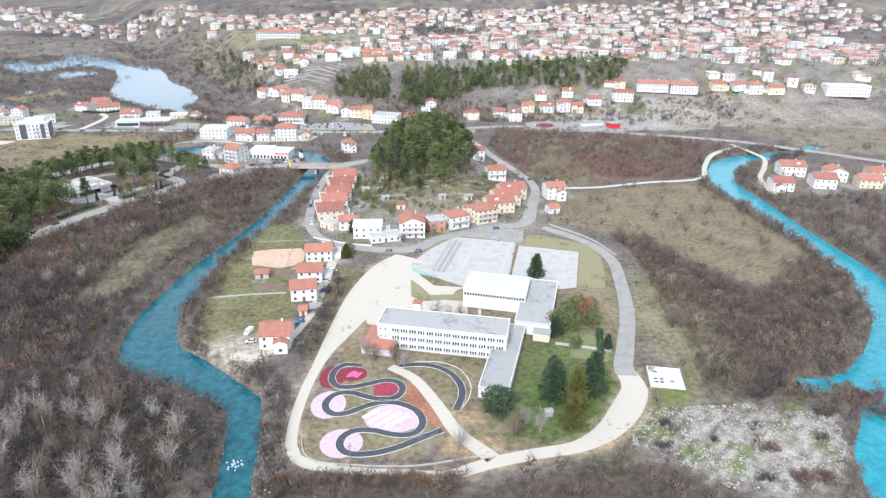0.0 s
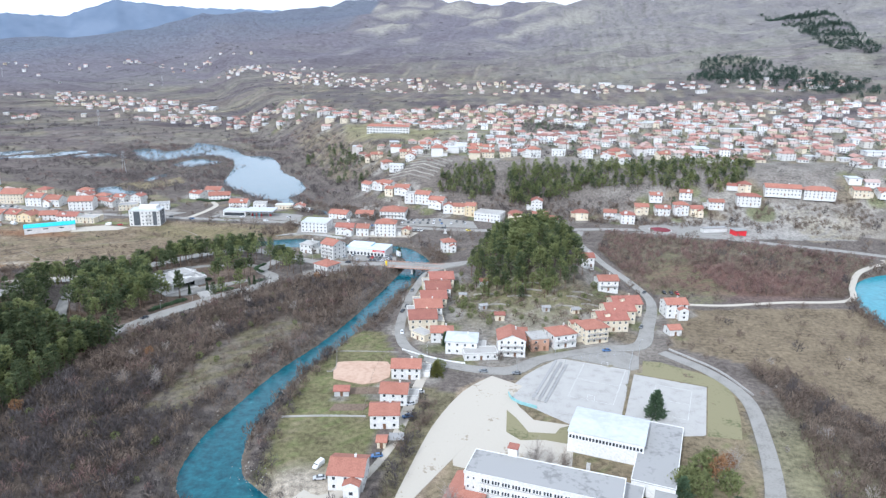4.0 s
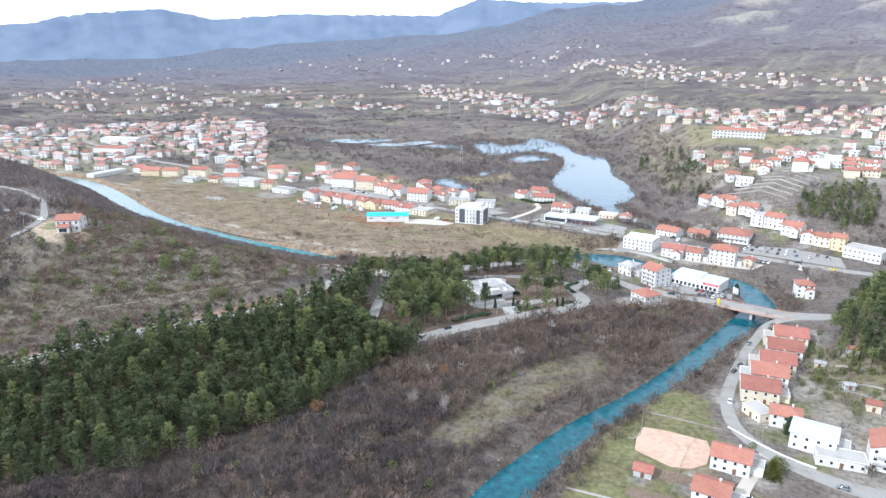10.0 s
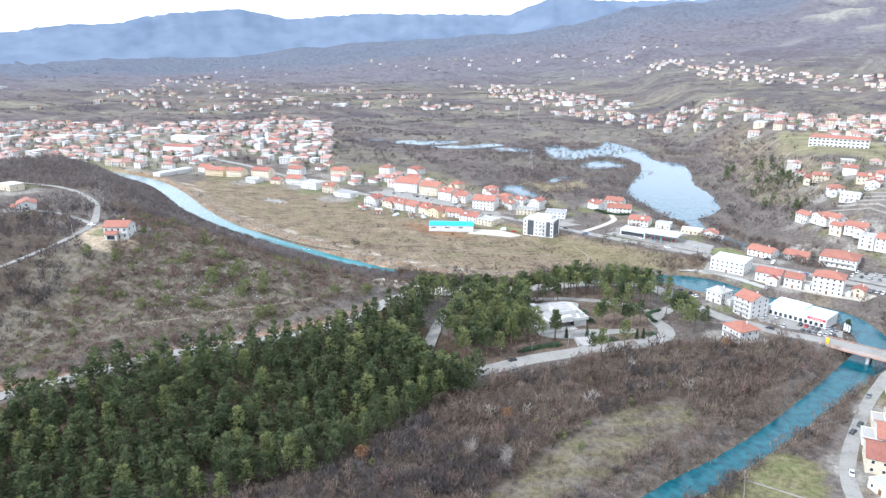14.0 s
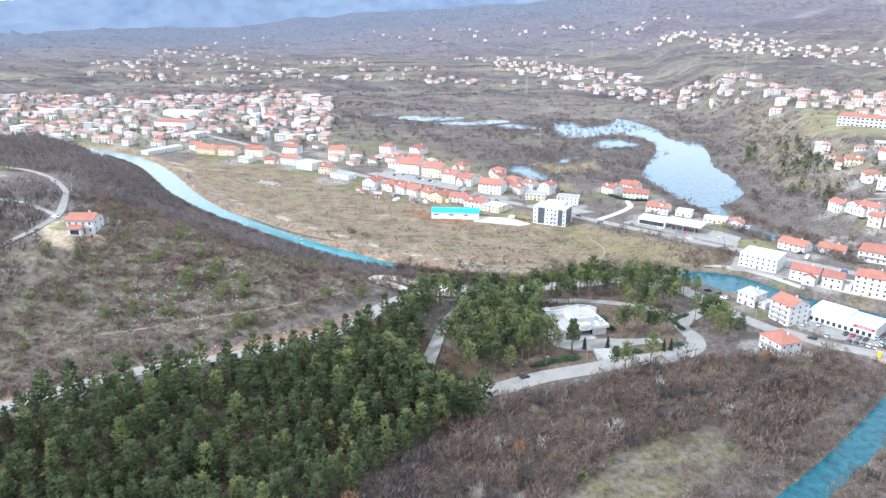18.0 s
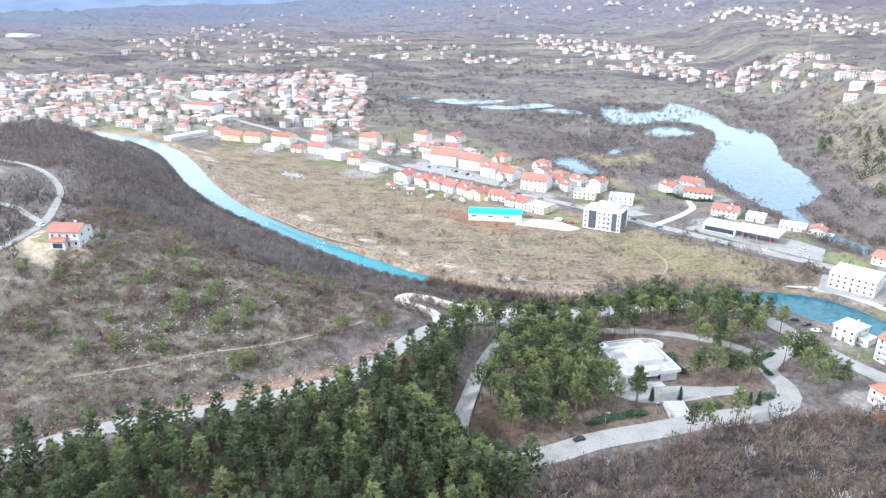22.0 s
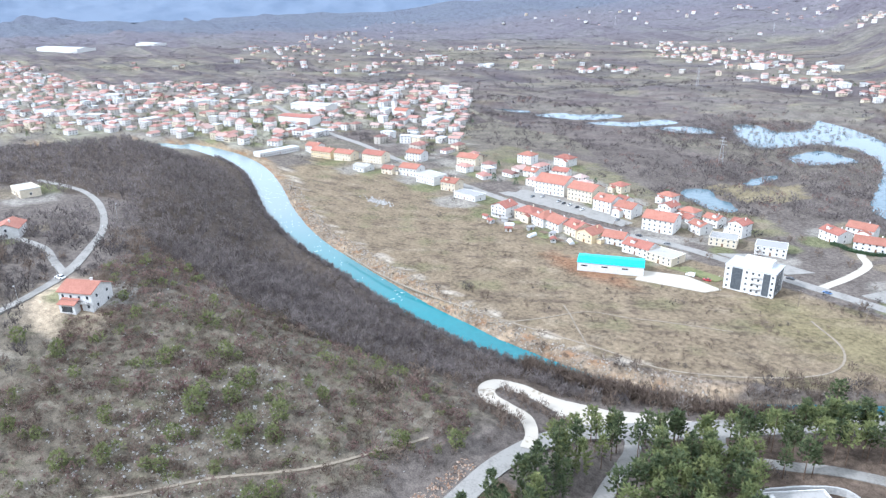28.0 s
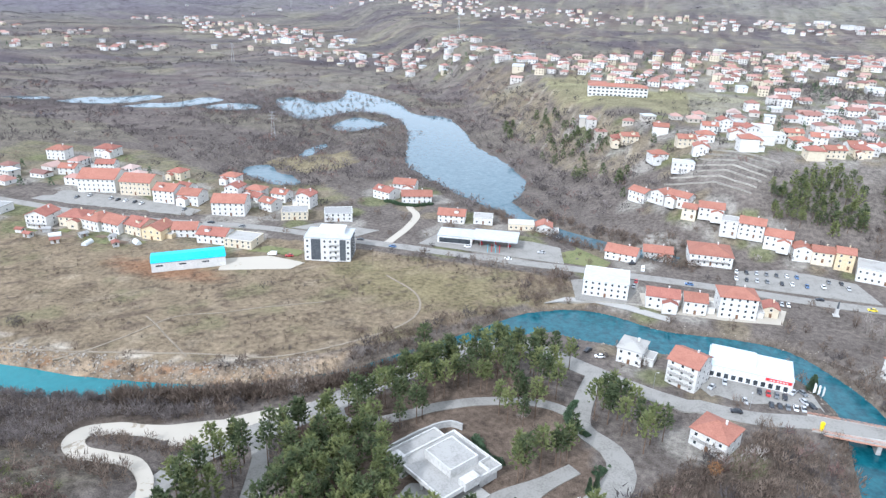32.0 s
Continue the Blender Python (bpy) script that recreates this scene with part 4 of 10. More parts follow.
def slab(name, poly, z, material, thick=0.4):
    """A flat piece of ground with real edges."""
    bm = bmesh.new()
    top = bm.faces.new([bm.verts.new((x, y, z)) for x, y in poly])
    bm.normal_update()
    if top.normal.z < 0:
        top.normal_flip()
    got = bmesh.ops.extrude_face_region(bm, geom=[top])
    bmesh.ops.translate(bm, vec=(0, 0, -thick), verts=[g for g in got["geom"] if isinstance(g, bmesh.types.BMVert)])
    bmesh.ops.recalc_face_normals(bm, faces=bm.faces)
    me = bpy.data.meshes.new(name)
    bm.to_mesh(me)
    bm.free()
    me.materials.append(material)
    return new(name, me)


LOT_SKIN = {"pale": (CONCRETE, "pale worn concrete school court and yard", "pavement"), "gravel": (GRAVEL, "pale limestone gravel yard", "yard"), "asphalt": (ASPHALT, "grey asphalt parking lot", "parking lot")}
for k, (poly, shore) in enumerate(zip(LAKES, LAKE_SHORE)):
    wavy = [(x + 2.2 * hashed(x, y, 31, 2.0), y + 3.0 * hashed(x, y, 23, 5.0)) for x, y, _ in shore[:-1]]
    tagged(slab("lake_water" if k < 2 else "pond_water", wavy, -2.0, LAKEW, 0.25), "still pale blue lake in the flooded valley" if k < 2 else "shallow standing water among reeds in the marsh", "lake" if k < 2 else "pond", kind="structure")
for n, (poly, level, skin) in LOTS.items():
    m, text, cat = LOT_SKIN[skin]
    tagged(slab(n, poly, level, m), text, cat, kind="structure")

# ------------------------------------------------------------------ houses
RAIL = surface("dark_metal_rail", (0.10, 0.10, 0.11), (0.20, 0.20, 0.21), 0.5, 0.5, 0.2, metal=0.6)
DOORM = surface("brown_door", (0.13, 0.07, 0.04), (0.22, 0.13, 0.08), 0.6, 0.3, 0.3)
BRICKM = surface("bare_hollow_brick", (0.36, 0.20, 0.13), (0.50, 0.31, 0.22), 0.9, 0.4, 0.4)
WIN_CACHE, FOOT = {}, []


def window_meshes(w, h):
    key = (round(w, 2), round(h, 2))
    if key not in WIN_CACHE:
        t, a, b = 0.09, w / 2, w / 2 - 0.09

        def ring(x, z0, z1, y):
            return [(-x, y, z0), (x, y, z0), (x, y, z1), (-x, y, z1)]

        v = ring(a, 0, h, 0.02) + ring(a, 0, h, -0.06) + ring(b, t, h - t, -0.06) + ring(b, t, h - t, -0.01)
        sides = [(k + i, k + (i + 1) % 4, k + 4 + (i + 1) % 4, k + 4 + i) for k in (0, 4, 8) for i in range(4)]
        fr = mesh_of("window_frame", v, sides, FRAMEW)
        gl = boxes("pane", [(-b, b, -0.03, 0.015, t, h - t)], GLASS)
        both = mesh_of("window", v, sides + [(12, 13, 14, 15)], [FRAMEW, GLASS])
        both.polygons.foreach_set("material_index", np.array([0] * 12 + [1], np.int32))
        WIN_CACHE[key] = (fr, gl, both)
    return WIN_CACHE[key]


def add_window(parent, x, y, z, turn, w=1.15, h=1.35, fine=True, name="window"):
    fr, gl, both = window_meshes(w, h)
    at = pose(x, y, z, 0, 0, turn)
    if fine:
        ob = part(name, fr, parent, at=at)
        part("pane", gl, ob)
    else:
        ob = part(name, both, parent, at=at)
    return ob


def shell(w, d, e, roof, pitch, sunk=1.6):
    """Walls up to the eaves, with the gables of the roof."""
    x, y = w / 2, d / 2
    v = [(-x, -y, -sunk), (x, -y, -sunk), (x, y, -sunk), (-x, y, -sunk), (-x, -y, e), (x, -y, e), (x, y, e), (-x, y, e)]
    f = [(0, 1, 5, 4), (2, 3, 7, 6), (4, 5, 6, 7)]
    t = math.tan(radians(pitch))
    if roof == "g":
        v += [(-x, 0, e + y * t), (x, 0, e + y * t)]
        f += [(1, 2, 6, 9, 5), (3, 0, 4, 8, 7)]
    elif roof == "G":
        v += [(0, -y, e + x * t), (0, y, e + x * t)]
        f += [(1, 2, 6, 5), (3, 0, 4, 7)]
        f[0], f[1] = (0, 1, 5, 8, 4), (2, 3, 7, 9, 6)
    else:
        f += [(1, 2, 6, 5), (3, 0, 4, 7)]
    return v, f


def roof_mesh(w, d, e, roof, pitch, material, over=0.55, thick=0.22, rim_mat=None):
    x, y, t = w / 2 + over, d / 2 + over, math.tan(radians(pitch))
    if roof == "f":
        p = 0.45
        x, y = w / 2 + 0.15, d / 2 + 0.15
        me = boxes("roof", [(-x, x, -y, y, e + 0.01, e + 0.25), (-x, x, -y, -y + 0.28, e + 0.25, e + p), (-x, x, y - 0.28, y, e + 0.25, e + p),
                              (-x, -x + 0.28, -y + 0.28, y - 0.28, e + 0.25, e + p), (x - 0.28, x, -y + 0.28, y - 0.28, e + 0.25, e + p)], [material, rim_mat or material])
        me.polygons.foreach_set("material_index", np.array([0] * 6 + [1] * 24, np.int32))
        return me
    lo = e - over * t + 0.03
    if roof == "g":
        top = [(-x, -y, lo), (x, -y, lo), (x, 0, lo + y * t), (-x, 0, lo + y * t), (x, y, lo), (-x, y, lo)]
        faces = [(0, 1, 2, 3), (3, 2, 4, 5)]
        rim = [0, 1, 2, 4, 5, 3]
    elif roof == "G":
        top = [(-x, -y, lo), (0, -y, lo + x * t), (0, y, lo + x * t), (-x, y, lo), (x, -y, lo), (x, y, lo)]
        faces = [(0, 1, 2, 3), (1, 4, 5, 2)]
        rim = [0, 1, 4, 5, 2, 3]
    else:
        if x >= y:
            r = x - y * 0.95
            top = [(-x, -y, lo), (x, -y, lo), (x, y, lo), (-x, y, lo), (-r, 0, lo + y * t), (r, 0, lo + y * t)]
            faces = [(0, 1, 5, 4), (1, 2, 5), (2, 3, 4, 5), (3, 0, 4)]
        else:
            r = y - x * 0.95
            top = [(-x, -y, lo), (x, -y, lo), (x, y, lo), (-x, y, lo), (0, -r, lo + x * t), (0, r, lo + x * t)]
            faces = [(0, 1, 4), (1, 2, 5, 4), (2, 3, 5), (3, 0, 4, 5)]
        rim = [0, 1, 2, 3]
    n = len(top)
    v = [(a, b, c + thick) for a, b, c in top] + top
    f = faces + [tuple(i + n for i in q[::-1]) for q in faces]
    loop = rim
    f += [(loop[i], loop[i] + n, loop[(i + 1) % len(loop)] + n, loop[(i + 1) % len(loop)]) for i in range(len(loop))]
    me = mesh_of("roof", v, f, material)
    bm = bmesh.new()
    bm.from_mesh(me)
    bmesh.ops.recalc_face_normals(bm, faces=bm.faces)
    bm.to_mesh(me)
    bm.free()
    return me


NUMBER = {1: "single-storey", 2: "two-storey", 3: "three-storey", 4: "four-storey"}
MAT_WORDS = {WHITE: "white", CREAM: "cream", GREYWALL: "grey", YELLOWWALL: "ochre", BRICKM: "bare brick", TILE: "orange tiled", TILE_OLD: "dark red tiled", FLATROOF: "grey felt", LIGHTROOF: "pale metal", CONCRETE: "grey concrete"}


def house(x, y, rot, w, d, e, roof="g", wall=None, cover_mat=None, site="by the road", group="houses", pitch=23, fine=True, balcony=0, chimney=True, name="house", z=None, category="house", door=True, wins=True):
    wall = wall or WHITE
    if group == M and category == "house":
        w, d = w * 1.12, d * 1.25
    cover_mat = cover_mat or (TILE if roof != "f" else FLATROOF)
    floors = max(1, min(4, int(round(e / 2.9))))
    base = ground_z(x, y) if z is None else z
    h = thing(name, x, y, base, rot, f"{NUMBER[floors]} {MAT_WORDS[wall]} {category}, {MAT_WORDS[cover_mat]} roof, {site}", category, group)
    FOOT.append((x, y, 0.5 * math.hypot(w, d)))
    part("wall", mesh_of("wall", *shell(w, d, e, roof, pitch), wall), h)
    part("roof", roof_mesh(w, d, e, roof, pitch, cover_mat, rim_mat=wall if wall in (WHITE, CREAM) else None), h)
    if chimney and roof != "f":
        t = math.tan(radians(pitch))
        cz = e + (d / 2 if roof != "G" else w / 2) * t * 0.75
        part("chimney", boxes("chimney", [(-0.3, 0.3, -0.3, 0.3, -0.8, 1.3), (-0.38, 0.38, -0.38, 0.38, 1.3, 1.42)], wall), h, at=pose(w * 0.18, d * 0.1 if roof != "G" else d * 0.2, cz))
    pick = int(abs(x * 7 + y * 13)) % 6
    if w >= 9 and roof != "f" and category == "house" and w < 20:
        s_ = 1 if int(abs(x)) % 2 else -1
        if pick in (0, 3) and not balcony:
            ww, wd, we = w * 0.44, 3.4, e * 0.72
            part("wing_wall", mesh_of("wing_wall", *shell(ww, wd, we, "G", pitch), wall), h, at=pose(s_ * w * 0.22, -d / 2 - wd / 2 + 0.02, 0))
            part("wing_roof", roof_mesh(ww, wd, we, "G", pitch, cover_mat, 0.4), h, at=pose(s_ * w * 0.22, -d / 2 - wd / 2 + 0.3, 0))
            for k in range(max(1, floors - 1)):
                add_window(h, s_ * w * 0.22, -d / 2 - wd + 0.02, k * e / floors + 0.95, 0, 1.5, 1.35, fine=fine)
        elif pick in (1, 4):
            part("lean_to", mesh_of("lean_to", *shell(4.2, d * 0.62, 2.9, "f", 0), wall), h, at=pose(s_ * (w / 2 + 2.08), d * 0.08, 0))
            part("terrace", roof_mesh(4.2, d * 0.62, 2.9, "f", 0, CONCRETE, rim_mat=wall), h, at=pose(s_ * (w / 2 + 2.08), d * 0.08, 0))
        elif pick == 2 and roof != "G":
            part("dormer", mesh_of("dormer", *shell(2.6, 2.8, 2.0, "G", pitch, 0.4), wall), h, at=pose(-s_ * w * 0.18, -d * 0.24, e + 0.55))
            part("dormer_roof", roof_mesh(2.6, 2.8, 2.0, "G", pitch, cover_mat, 0.3, 0.14), h, at=pose(-s_ * w * 0.18, -d * 0.24, e + 0.55))
    step = e / floors
    if wins:
        for k in range(floors):
            sill = k * step + 0.95
            n = max(1, int((w - 0.8) / 2.9))
            for i in range(n):
                if door and k == 0 and i == n // 2:
                    continue
                add_window(h, (i + 0.5) * w / n - w / 2, -d / 2, sill, 0, fine=fine)
            m = max(1, int((d - 1.0) / 3.6)) if fine else 1
            for s, turn in ((1, 90), (-1, -90)):
                for i in range(m):
                    add_window(h, s * w / 2, (i + 0.5) * d / m - d / 2, sill, turn, fine=fine)
    if door:
        n = max(1, int((w - 0.8) / 2.9))
        part("door", boxes("door", [(-0.5, 0.5, -0.06, 0.02, 0, 2.1), (-0.58, -0.5, -0.08, 0.02, 0, 2.18), (0.5, 0.58, -0.08, 0.02, 0, 2.18), (-0.5, 0.5, -0.08, 0.02, 2.1, 2.18)], DOORM), h, at=pose((n // 2 + 0.5) * w / n - w / 2, -d / 2, 0.05))
    for k in range(balcony):
        zz = (k + 1) * step
        b = part("balcony", boxes("balcony", [(-w * 0.42, w * 0.42, -d / 2 - 1.3, -d / 2 + 0.01, zz - 0.16, zz)], CONCRETE), h)
        rails = [(-w * 0.42, w * 0.42, -d / 2 - 1.3, -d / 2 - 1.24, zz + 0.95, zz + 1.02)]
        rails += [(-w * 0.42 + i * w * 0.84 / 14 - 0.02, -w * 0.42 + i * w * 0.84 / 14 + 0.02, -d / 2 - 1.29, -d / 2 - 1.25, zz, zz + 0.95) for i in range(15)]
        part("railing", boxes("railing", rails, RAIL), b)
    return h


V, B, M, S = "houses of the village", "houses by the bridge", "houses along the main road", "houses below the terrace"
# the farm lane beside the school
house(-55.0, 299.3, 7, 12.7, 10, 5.5, "g", WHITE, TILE, "beside a bare sand plot", V)
house(-55.5, 275.5, 4, 11, 10, 5.5, "g", WHITE, TILE, "between two like it", V)
house(-55.7, 257.0, 10, 11, 10, 6, "g", WHITE, TILE, "above a small shed", V)
house(-59.5, 218.1, 3, 11.5, 12, 6, "g", WHITE, TILE, "standing alone near the river", V)
house(-53.3, 240.9, 6, 3.2, 4.5, 2.8, "g", CREAM, TILE, "beside the farm lane", V, name="garden_shed", category="shed", chimney=False, fine=False)
house(-78.5, 277, 10, 6, 5, 2.6, "g", GREYWALL, TILE_OLD, "in the riverside garden", V, name="garden_shed", category="shed", chimney=False, fine=False)
# the village street
house(-33.3, 330.5, 2, 15, 12, 6.5, "h", WHITE, LIGHTROOF, "behind a roof terrace", V, pitch=12)
house(-44.5, 341.0, 8, 11, 9, 5.5, "h", WHITE, TILE, "behind a flat-roofed neighbour", V)
house(-54.5, 341.5, -38, 10, 7, 3.4, "f", CREAM, CONCRETE, "at the street bend", V)
house(-23.9, 323.5, 14, 16, 8, 3.2, "f", WHITE, CONCRETE, "with a roof terrace", V)
house(-9.6, 332.2, 6, 13, 13, 8.5, "G", WHITE, TILE, "with three rows of balconies", V, balcony=2)
house(3.0, 339.5, 20, 9, 10, 6, "f", BRICKM, CONCRETE, "unfinished, beside the street", V)
house(14.6, 345.5, 28, 12, 11, 7, "h", WHITE, TILE, "facing the school courts", V, balcony=1)
house(30.6, 354.5, 26, 13, 12, 8, "h", CREAM, TILE, "with balconies over the street", V, balcony=2)
for k in range(3):
    house(41.5 + k * 5.2, 371.5 + k * 12.2, 14, 16, 13, 6.4, "g", CREAM, TILE_OLD, "joined in a terrace", V)
house(44.5, 424, 12, 12, 10, 6.5, "g", WHITE, TILE, "at the lane's upper end", V, balcony=1)
house(34, 449, 12, 8, 9, 6.5, "g", WHITE, TILE_OLD, "under the pines", V)
house(79.2, 396.8, 12, 12, 10, 8, "g", WHITE, TILE, "alone beside the meadow track", V)
house(73.6, 368.4, 17, 6.5, 7, 3.6, "g", WHITE, TILE, "beside the wide lane", V, chimney=False)
house(-5, 346, 10, 5, 5, 6, "g", CREAM, TILE, "on the slope behind", V, chimney=False)
house(22, 362, 20, 4, 4, 5.5, "g", CREAM, TILE, "on the slope behind", V, chimney=False)
for k, (cm, wm) in enumerate([(TILE_OLD, CREAM), (TILE, WHITE), (TILE_OLD, CREAM), (TILE_OLD, WHITE), (TILE_OLD, CREAM)]):
    house(-57.5 + (0.6 * k if k < 3 else 1.5), 359 + k * 15.6, 14, 14.5, 13.5, 6, "g", wm, cm, "in the riverside row", V)
# round the bridge
for x, y, a, w_, d_, e_, m_ in ((-29, 416, 20, 5, 4, 3.0, GREYWALL), (-17, 371, 8, 5, 4.5, 3.4, CREAM), (-27, 384, 30, 4, 3, 2.4, GREYWALL), (8, 384, 15, 4, 3, 2.4, GREYWALL), (-40, 400, 5, 4, 3, 2.6, CREAM), (24, 385, 25, 4, 3.5, 2.6, CREAM)):
    house(x, y, a, w_, d_, e_, "g", m_, TILE_OLD if e_ > 2.9 else FLATROOF, "among the terraced gardens", V, name="garden_shed", category="shed", chimney=False, fine=False)
for k, (x, y, w_) in enumerate([(69, 637, 11), (83, 627, 12), (98, 649, 12), (116, 648, 13), (132, 648, 13), (145, 647, 11), (164, 656, 13), (192, 657, 20), (289, 666, 14), (310, 668, 12), (326, 665, 14), (348, 667, 16)]):
    house(x, y, (k * 7) % 12 - 6, w_, 10, (5.6, 8.4, 6)[k % 3], "ghg"[k % 3], (WHITE, WHITE, CREAM)[k % 3], (TILE, TILE_OLD)[k % 2], "below the pines", "houses of the lower town", fine=False, chimney=k % 2 == 0)
house(-61.4, 501.8, 20, 9.5, 9, 8, "h", WHITE, TILE, "above the bridge", B)
house(-161.6, 486.6, -13, 9.7, 11, 6.5, "h", WHITE, CONCRETE, "beside river and road", B, pitch=18)
house(-140.8, 476.0, -26, 11.7, 13, 10.5, "g", WHITE, TILE, "with deep balconies", B, balcony=3)
house(-133.6, 437.5, -29, 12.2, 12, 6.5, "h", WHITE, TILE, "below the bridge road", B, balcony=1)
house(-176.4, 550.5, 1, 21.4, 18, 8, "f", WHITE, LIGHTROOF, "between road and river", B, name="commercial_building", category="building")
house(-149.9, 543.0, 2, 14.7, 11, 6.5, "g", WHITE, TILE_OLD, "between main road and river", B)
house(-135.4, 542.9, 3, 10, 11, 6.5, "g", WHITE, TILE, "between main road and river", B)
house(-117.3, 545.8, 5, 16.4, 13, 10.5, "h", WHITE, TILE, "tallest beside the main road", B)
house(-101.4, 550.1, -3, 6.5, 8, 4.5, "G", CREAM, TILE_OLD, "small, beside the main road", B)
house(-170.5, 599, -10, 15, 10, 4.5, "g", WHITE, TILE, "below the lake", M)
house(-151.5, 614.2, 3, 14, 9, 5.5, "g", WHITE, TILE, "beside the lake's outflow", M)
house(-124.4, 612.0, 2, 19.8, 16, 6, "h", WHITE, TILE, "broad, at the car park", M, pitch=18, balcony=1)
house(-163.7, 681.6, -39, 13, 10, 6, "g", WHITE, TILE, "on the lakeside slope", S)
house(-151.0, 671.8, -39, 10, 10, 6, "G", WHITE, TILE, "on the lakeside slope", S)
house(-140.3, 660.8, -30, 14, 10, 6, "g", WHITE, TILE, "on the lakeside slope", S)
house(-135.0, 647.9, -12, 8, 9, 6, "g", CREAM, TILE, "above the car park", S)
house(-123.3, 648.9, -3, 14, 11, 6, "g", WHITE, TILE, "above the car park", S)
house(-113.4, 637.6, -6, 9.3, 11, 8, "f", WHITE, CONCRETE, "under the slope", S)
house(-101.2, 637.5, -10, 13.6, 12, 8, "g", WHITE, TILE, "facing the car park", S)
house(-87.4, 631.9, -11, 14, 12, 6.5, "g", WHITE, TILE, "facing the car park", S)
house(-76.2, 625.1, 1, 9.1, 9, 6, "G", WHITE, TILE, "beside the car park", S)
house(-66.0, 624.1, -3, 10.6, 10, 6, "g", CREAM, TILE, "beside the car park", S)
house(-55.4, 621.9, -8, 8.9, 10, 9, "g", YELLOWWALL, TILE, "tall, beside the car park", S)
house(-38.0, 614.0, -14, 24, 16, 7, "f", WHITE, CONCRETE, "long, under the cliff", S, name="commercial_building", category="building")
# along the main road
house(-276.4, 625.3, 9, 14.9, 10, 5, "g", WHITE, TILE, "on the lake shore", M, fine=False)
house(-257.1, 628.7, 12, 10.6, 8, 4, "f", WHITE, CONCRETE, "on the lake shore", M, fine=False)
house(-232.6, 626.3, 12, 14, 7, 3.6, "f", CREAM, LIGHTROOF, "behind the filling station", M, fine=False)
house(-219.2, 630.9, 8, 9, 8, 6, "G", WHITE, TILE, "behind the filling station", M, fine=False)
house(-331.6, 654.1, -21, 13, 9, 6, "g", WHITE, TILE_OLD, "among hedges by the lake", M, fine=False)
house(-325.5, 676.3, 6, 14, 10, 6, "g", WHITE, TILE, "among hedges by the lake", M, fine=False)
house(-310.3, 655.7, 20, 18, 10, 5, "g", WHITE, TILE, "among hedges by the lake", M, fine=False)
house(-369.7, 594.3, 25, 16, 13, 5, "f", CREAM, FLATROOF, "behind the apartment block", M, fine=False, name="workshop", category="workshop")
house(-343.5, 601.4, 25, 17, 13, 5, "f", WHITE, FLATROOF, "behind the apartment block", M, fine=False, name="workshop", category="workshop")
house(-496.7, 527.8, 11, 11.3, 11, 7.5, "G", WHITE, TILE_OLD, "at the dry field", M, fine=False, balcony=1)
house(-481.4, 536.9, 11, 13, 11, 6, "h", CREAM, TILE_OLD, "at the dry field", M, fine=False)
house(-465.2, 537.3, -8, 12, 12, 6, "h", WHITE, TILE, "at the dry field", M, fine=False)
house(-452.1, 537.1, -6, 12, 11, 5.5, "g", WHITE, TILE, "at the dry field", M, fine=False)
house(-438.0, 538.8, -9, 12, 11, 6, "g", CREAM, TILE_OLD, "at the dry field", M, fine=False)
house(-425.0, 537.0, 2, 10.9, 11, 6, "G", YELLOWWALL, TILE, "at the dry field", M, fine=False)
house(-412.5, 545.5, 20, 12, 10, 5, "g", WHITE, TILE, "beside the main road", M, fine=False)
house(-391.3, 542.3, 7, 15, 10, 5, "g", WHITE, TILE_OLD, "behind the turquoise hall", M, fine=False)
house(-373.8, 542.5, 2, 15, 11, 4.6, "f", CREAM, CONCRETE, "behind the turquoise hall", M, fine=False)
house(-518.5, 600.3, 16, 22.7, 17, 9, "g", WHITE, TILE, "large, across the main road", M, fine=False)
house(-489.5, 602.8, 10, 19, 14, 9, "g", CREAM, TILE, "large, across the main road", M, fine=False)
house(-461.4, 594.8, 6, 13.2, 12, 8, "g", WHITE, TILE, "across the main road", M, fine=False)
house(-444.3, 595.8, 6, 12.6, 11, 7, "g", WHITE, TILE, "across the main road", M, fine=False)
house(-411.0, 588.4, 18, 18.1, 13, 8.5, "g", WHITE, TILE, "tall, beside the main road", M, fine=False)
house(-608.4, 654.8, 14, 13, 10, 8, "h", WHITE, TILE, "in the marsh meadows", M, fine=False)
house(-581.2, 676.2, 8, 15, 10, 7, "h", WHITE, TILE_OLD, "in the marsh meadows", M, fine=False)
house(-568.9, 623.6, 14, 11, 9, 5, "g", WHITE, TILE, "in the marsh meadows", M, fine=False)
house(-554.2, 644.0, 22, 12, 9, 5, "g", WHITE, TILE_OLD, "in the marsh meadows", M, fine=False)
house(-545.9, 536.1, 8, 22, 12, 4.2, "f", WHITE, FLATROOF, "at the field's edge", M, fine=False, name="workshop", category="workshop")
house(-575.8, 541.9, 20, 12, 10, 7, "g", CREAM, TILE, "at the field's edge", M, fine=False)
house(-606.3, 543.8, 6, 20, 12, 7, "f", WHITE, CONCRETE, "at the field's edge", M, fine=False)
house(-640.1, 546.7, 22, 16, 11, 7, "g", WHITE, TILE, "at the field's edge", M, fine=False)
house(-655.8, 533.7, 22, 10, 8, 5, "g", CREAM, TILE_OLD, "at the field's edge", M, fine=False)
house(-681.3, 521.7, 22, 14, 9, 4, "g", WHITE, CONCRETE, "at the field's edge", M, fine=False, pitch=14)
house(-702.5, 547.7, 22, 20, 11, 8, "g", CREAM, TILE_OLD, "at the field's edge", M, fine=False)
house(-730.0, 530.9, 22, 18, 10, 7, "g", CREAM, TILE, "at the field's edge", M, fine=False)
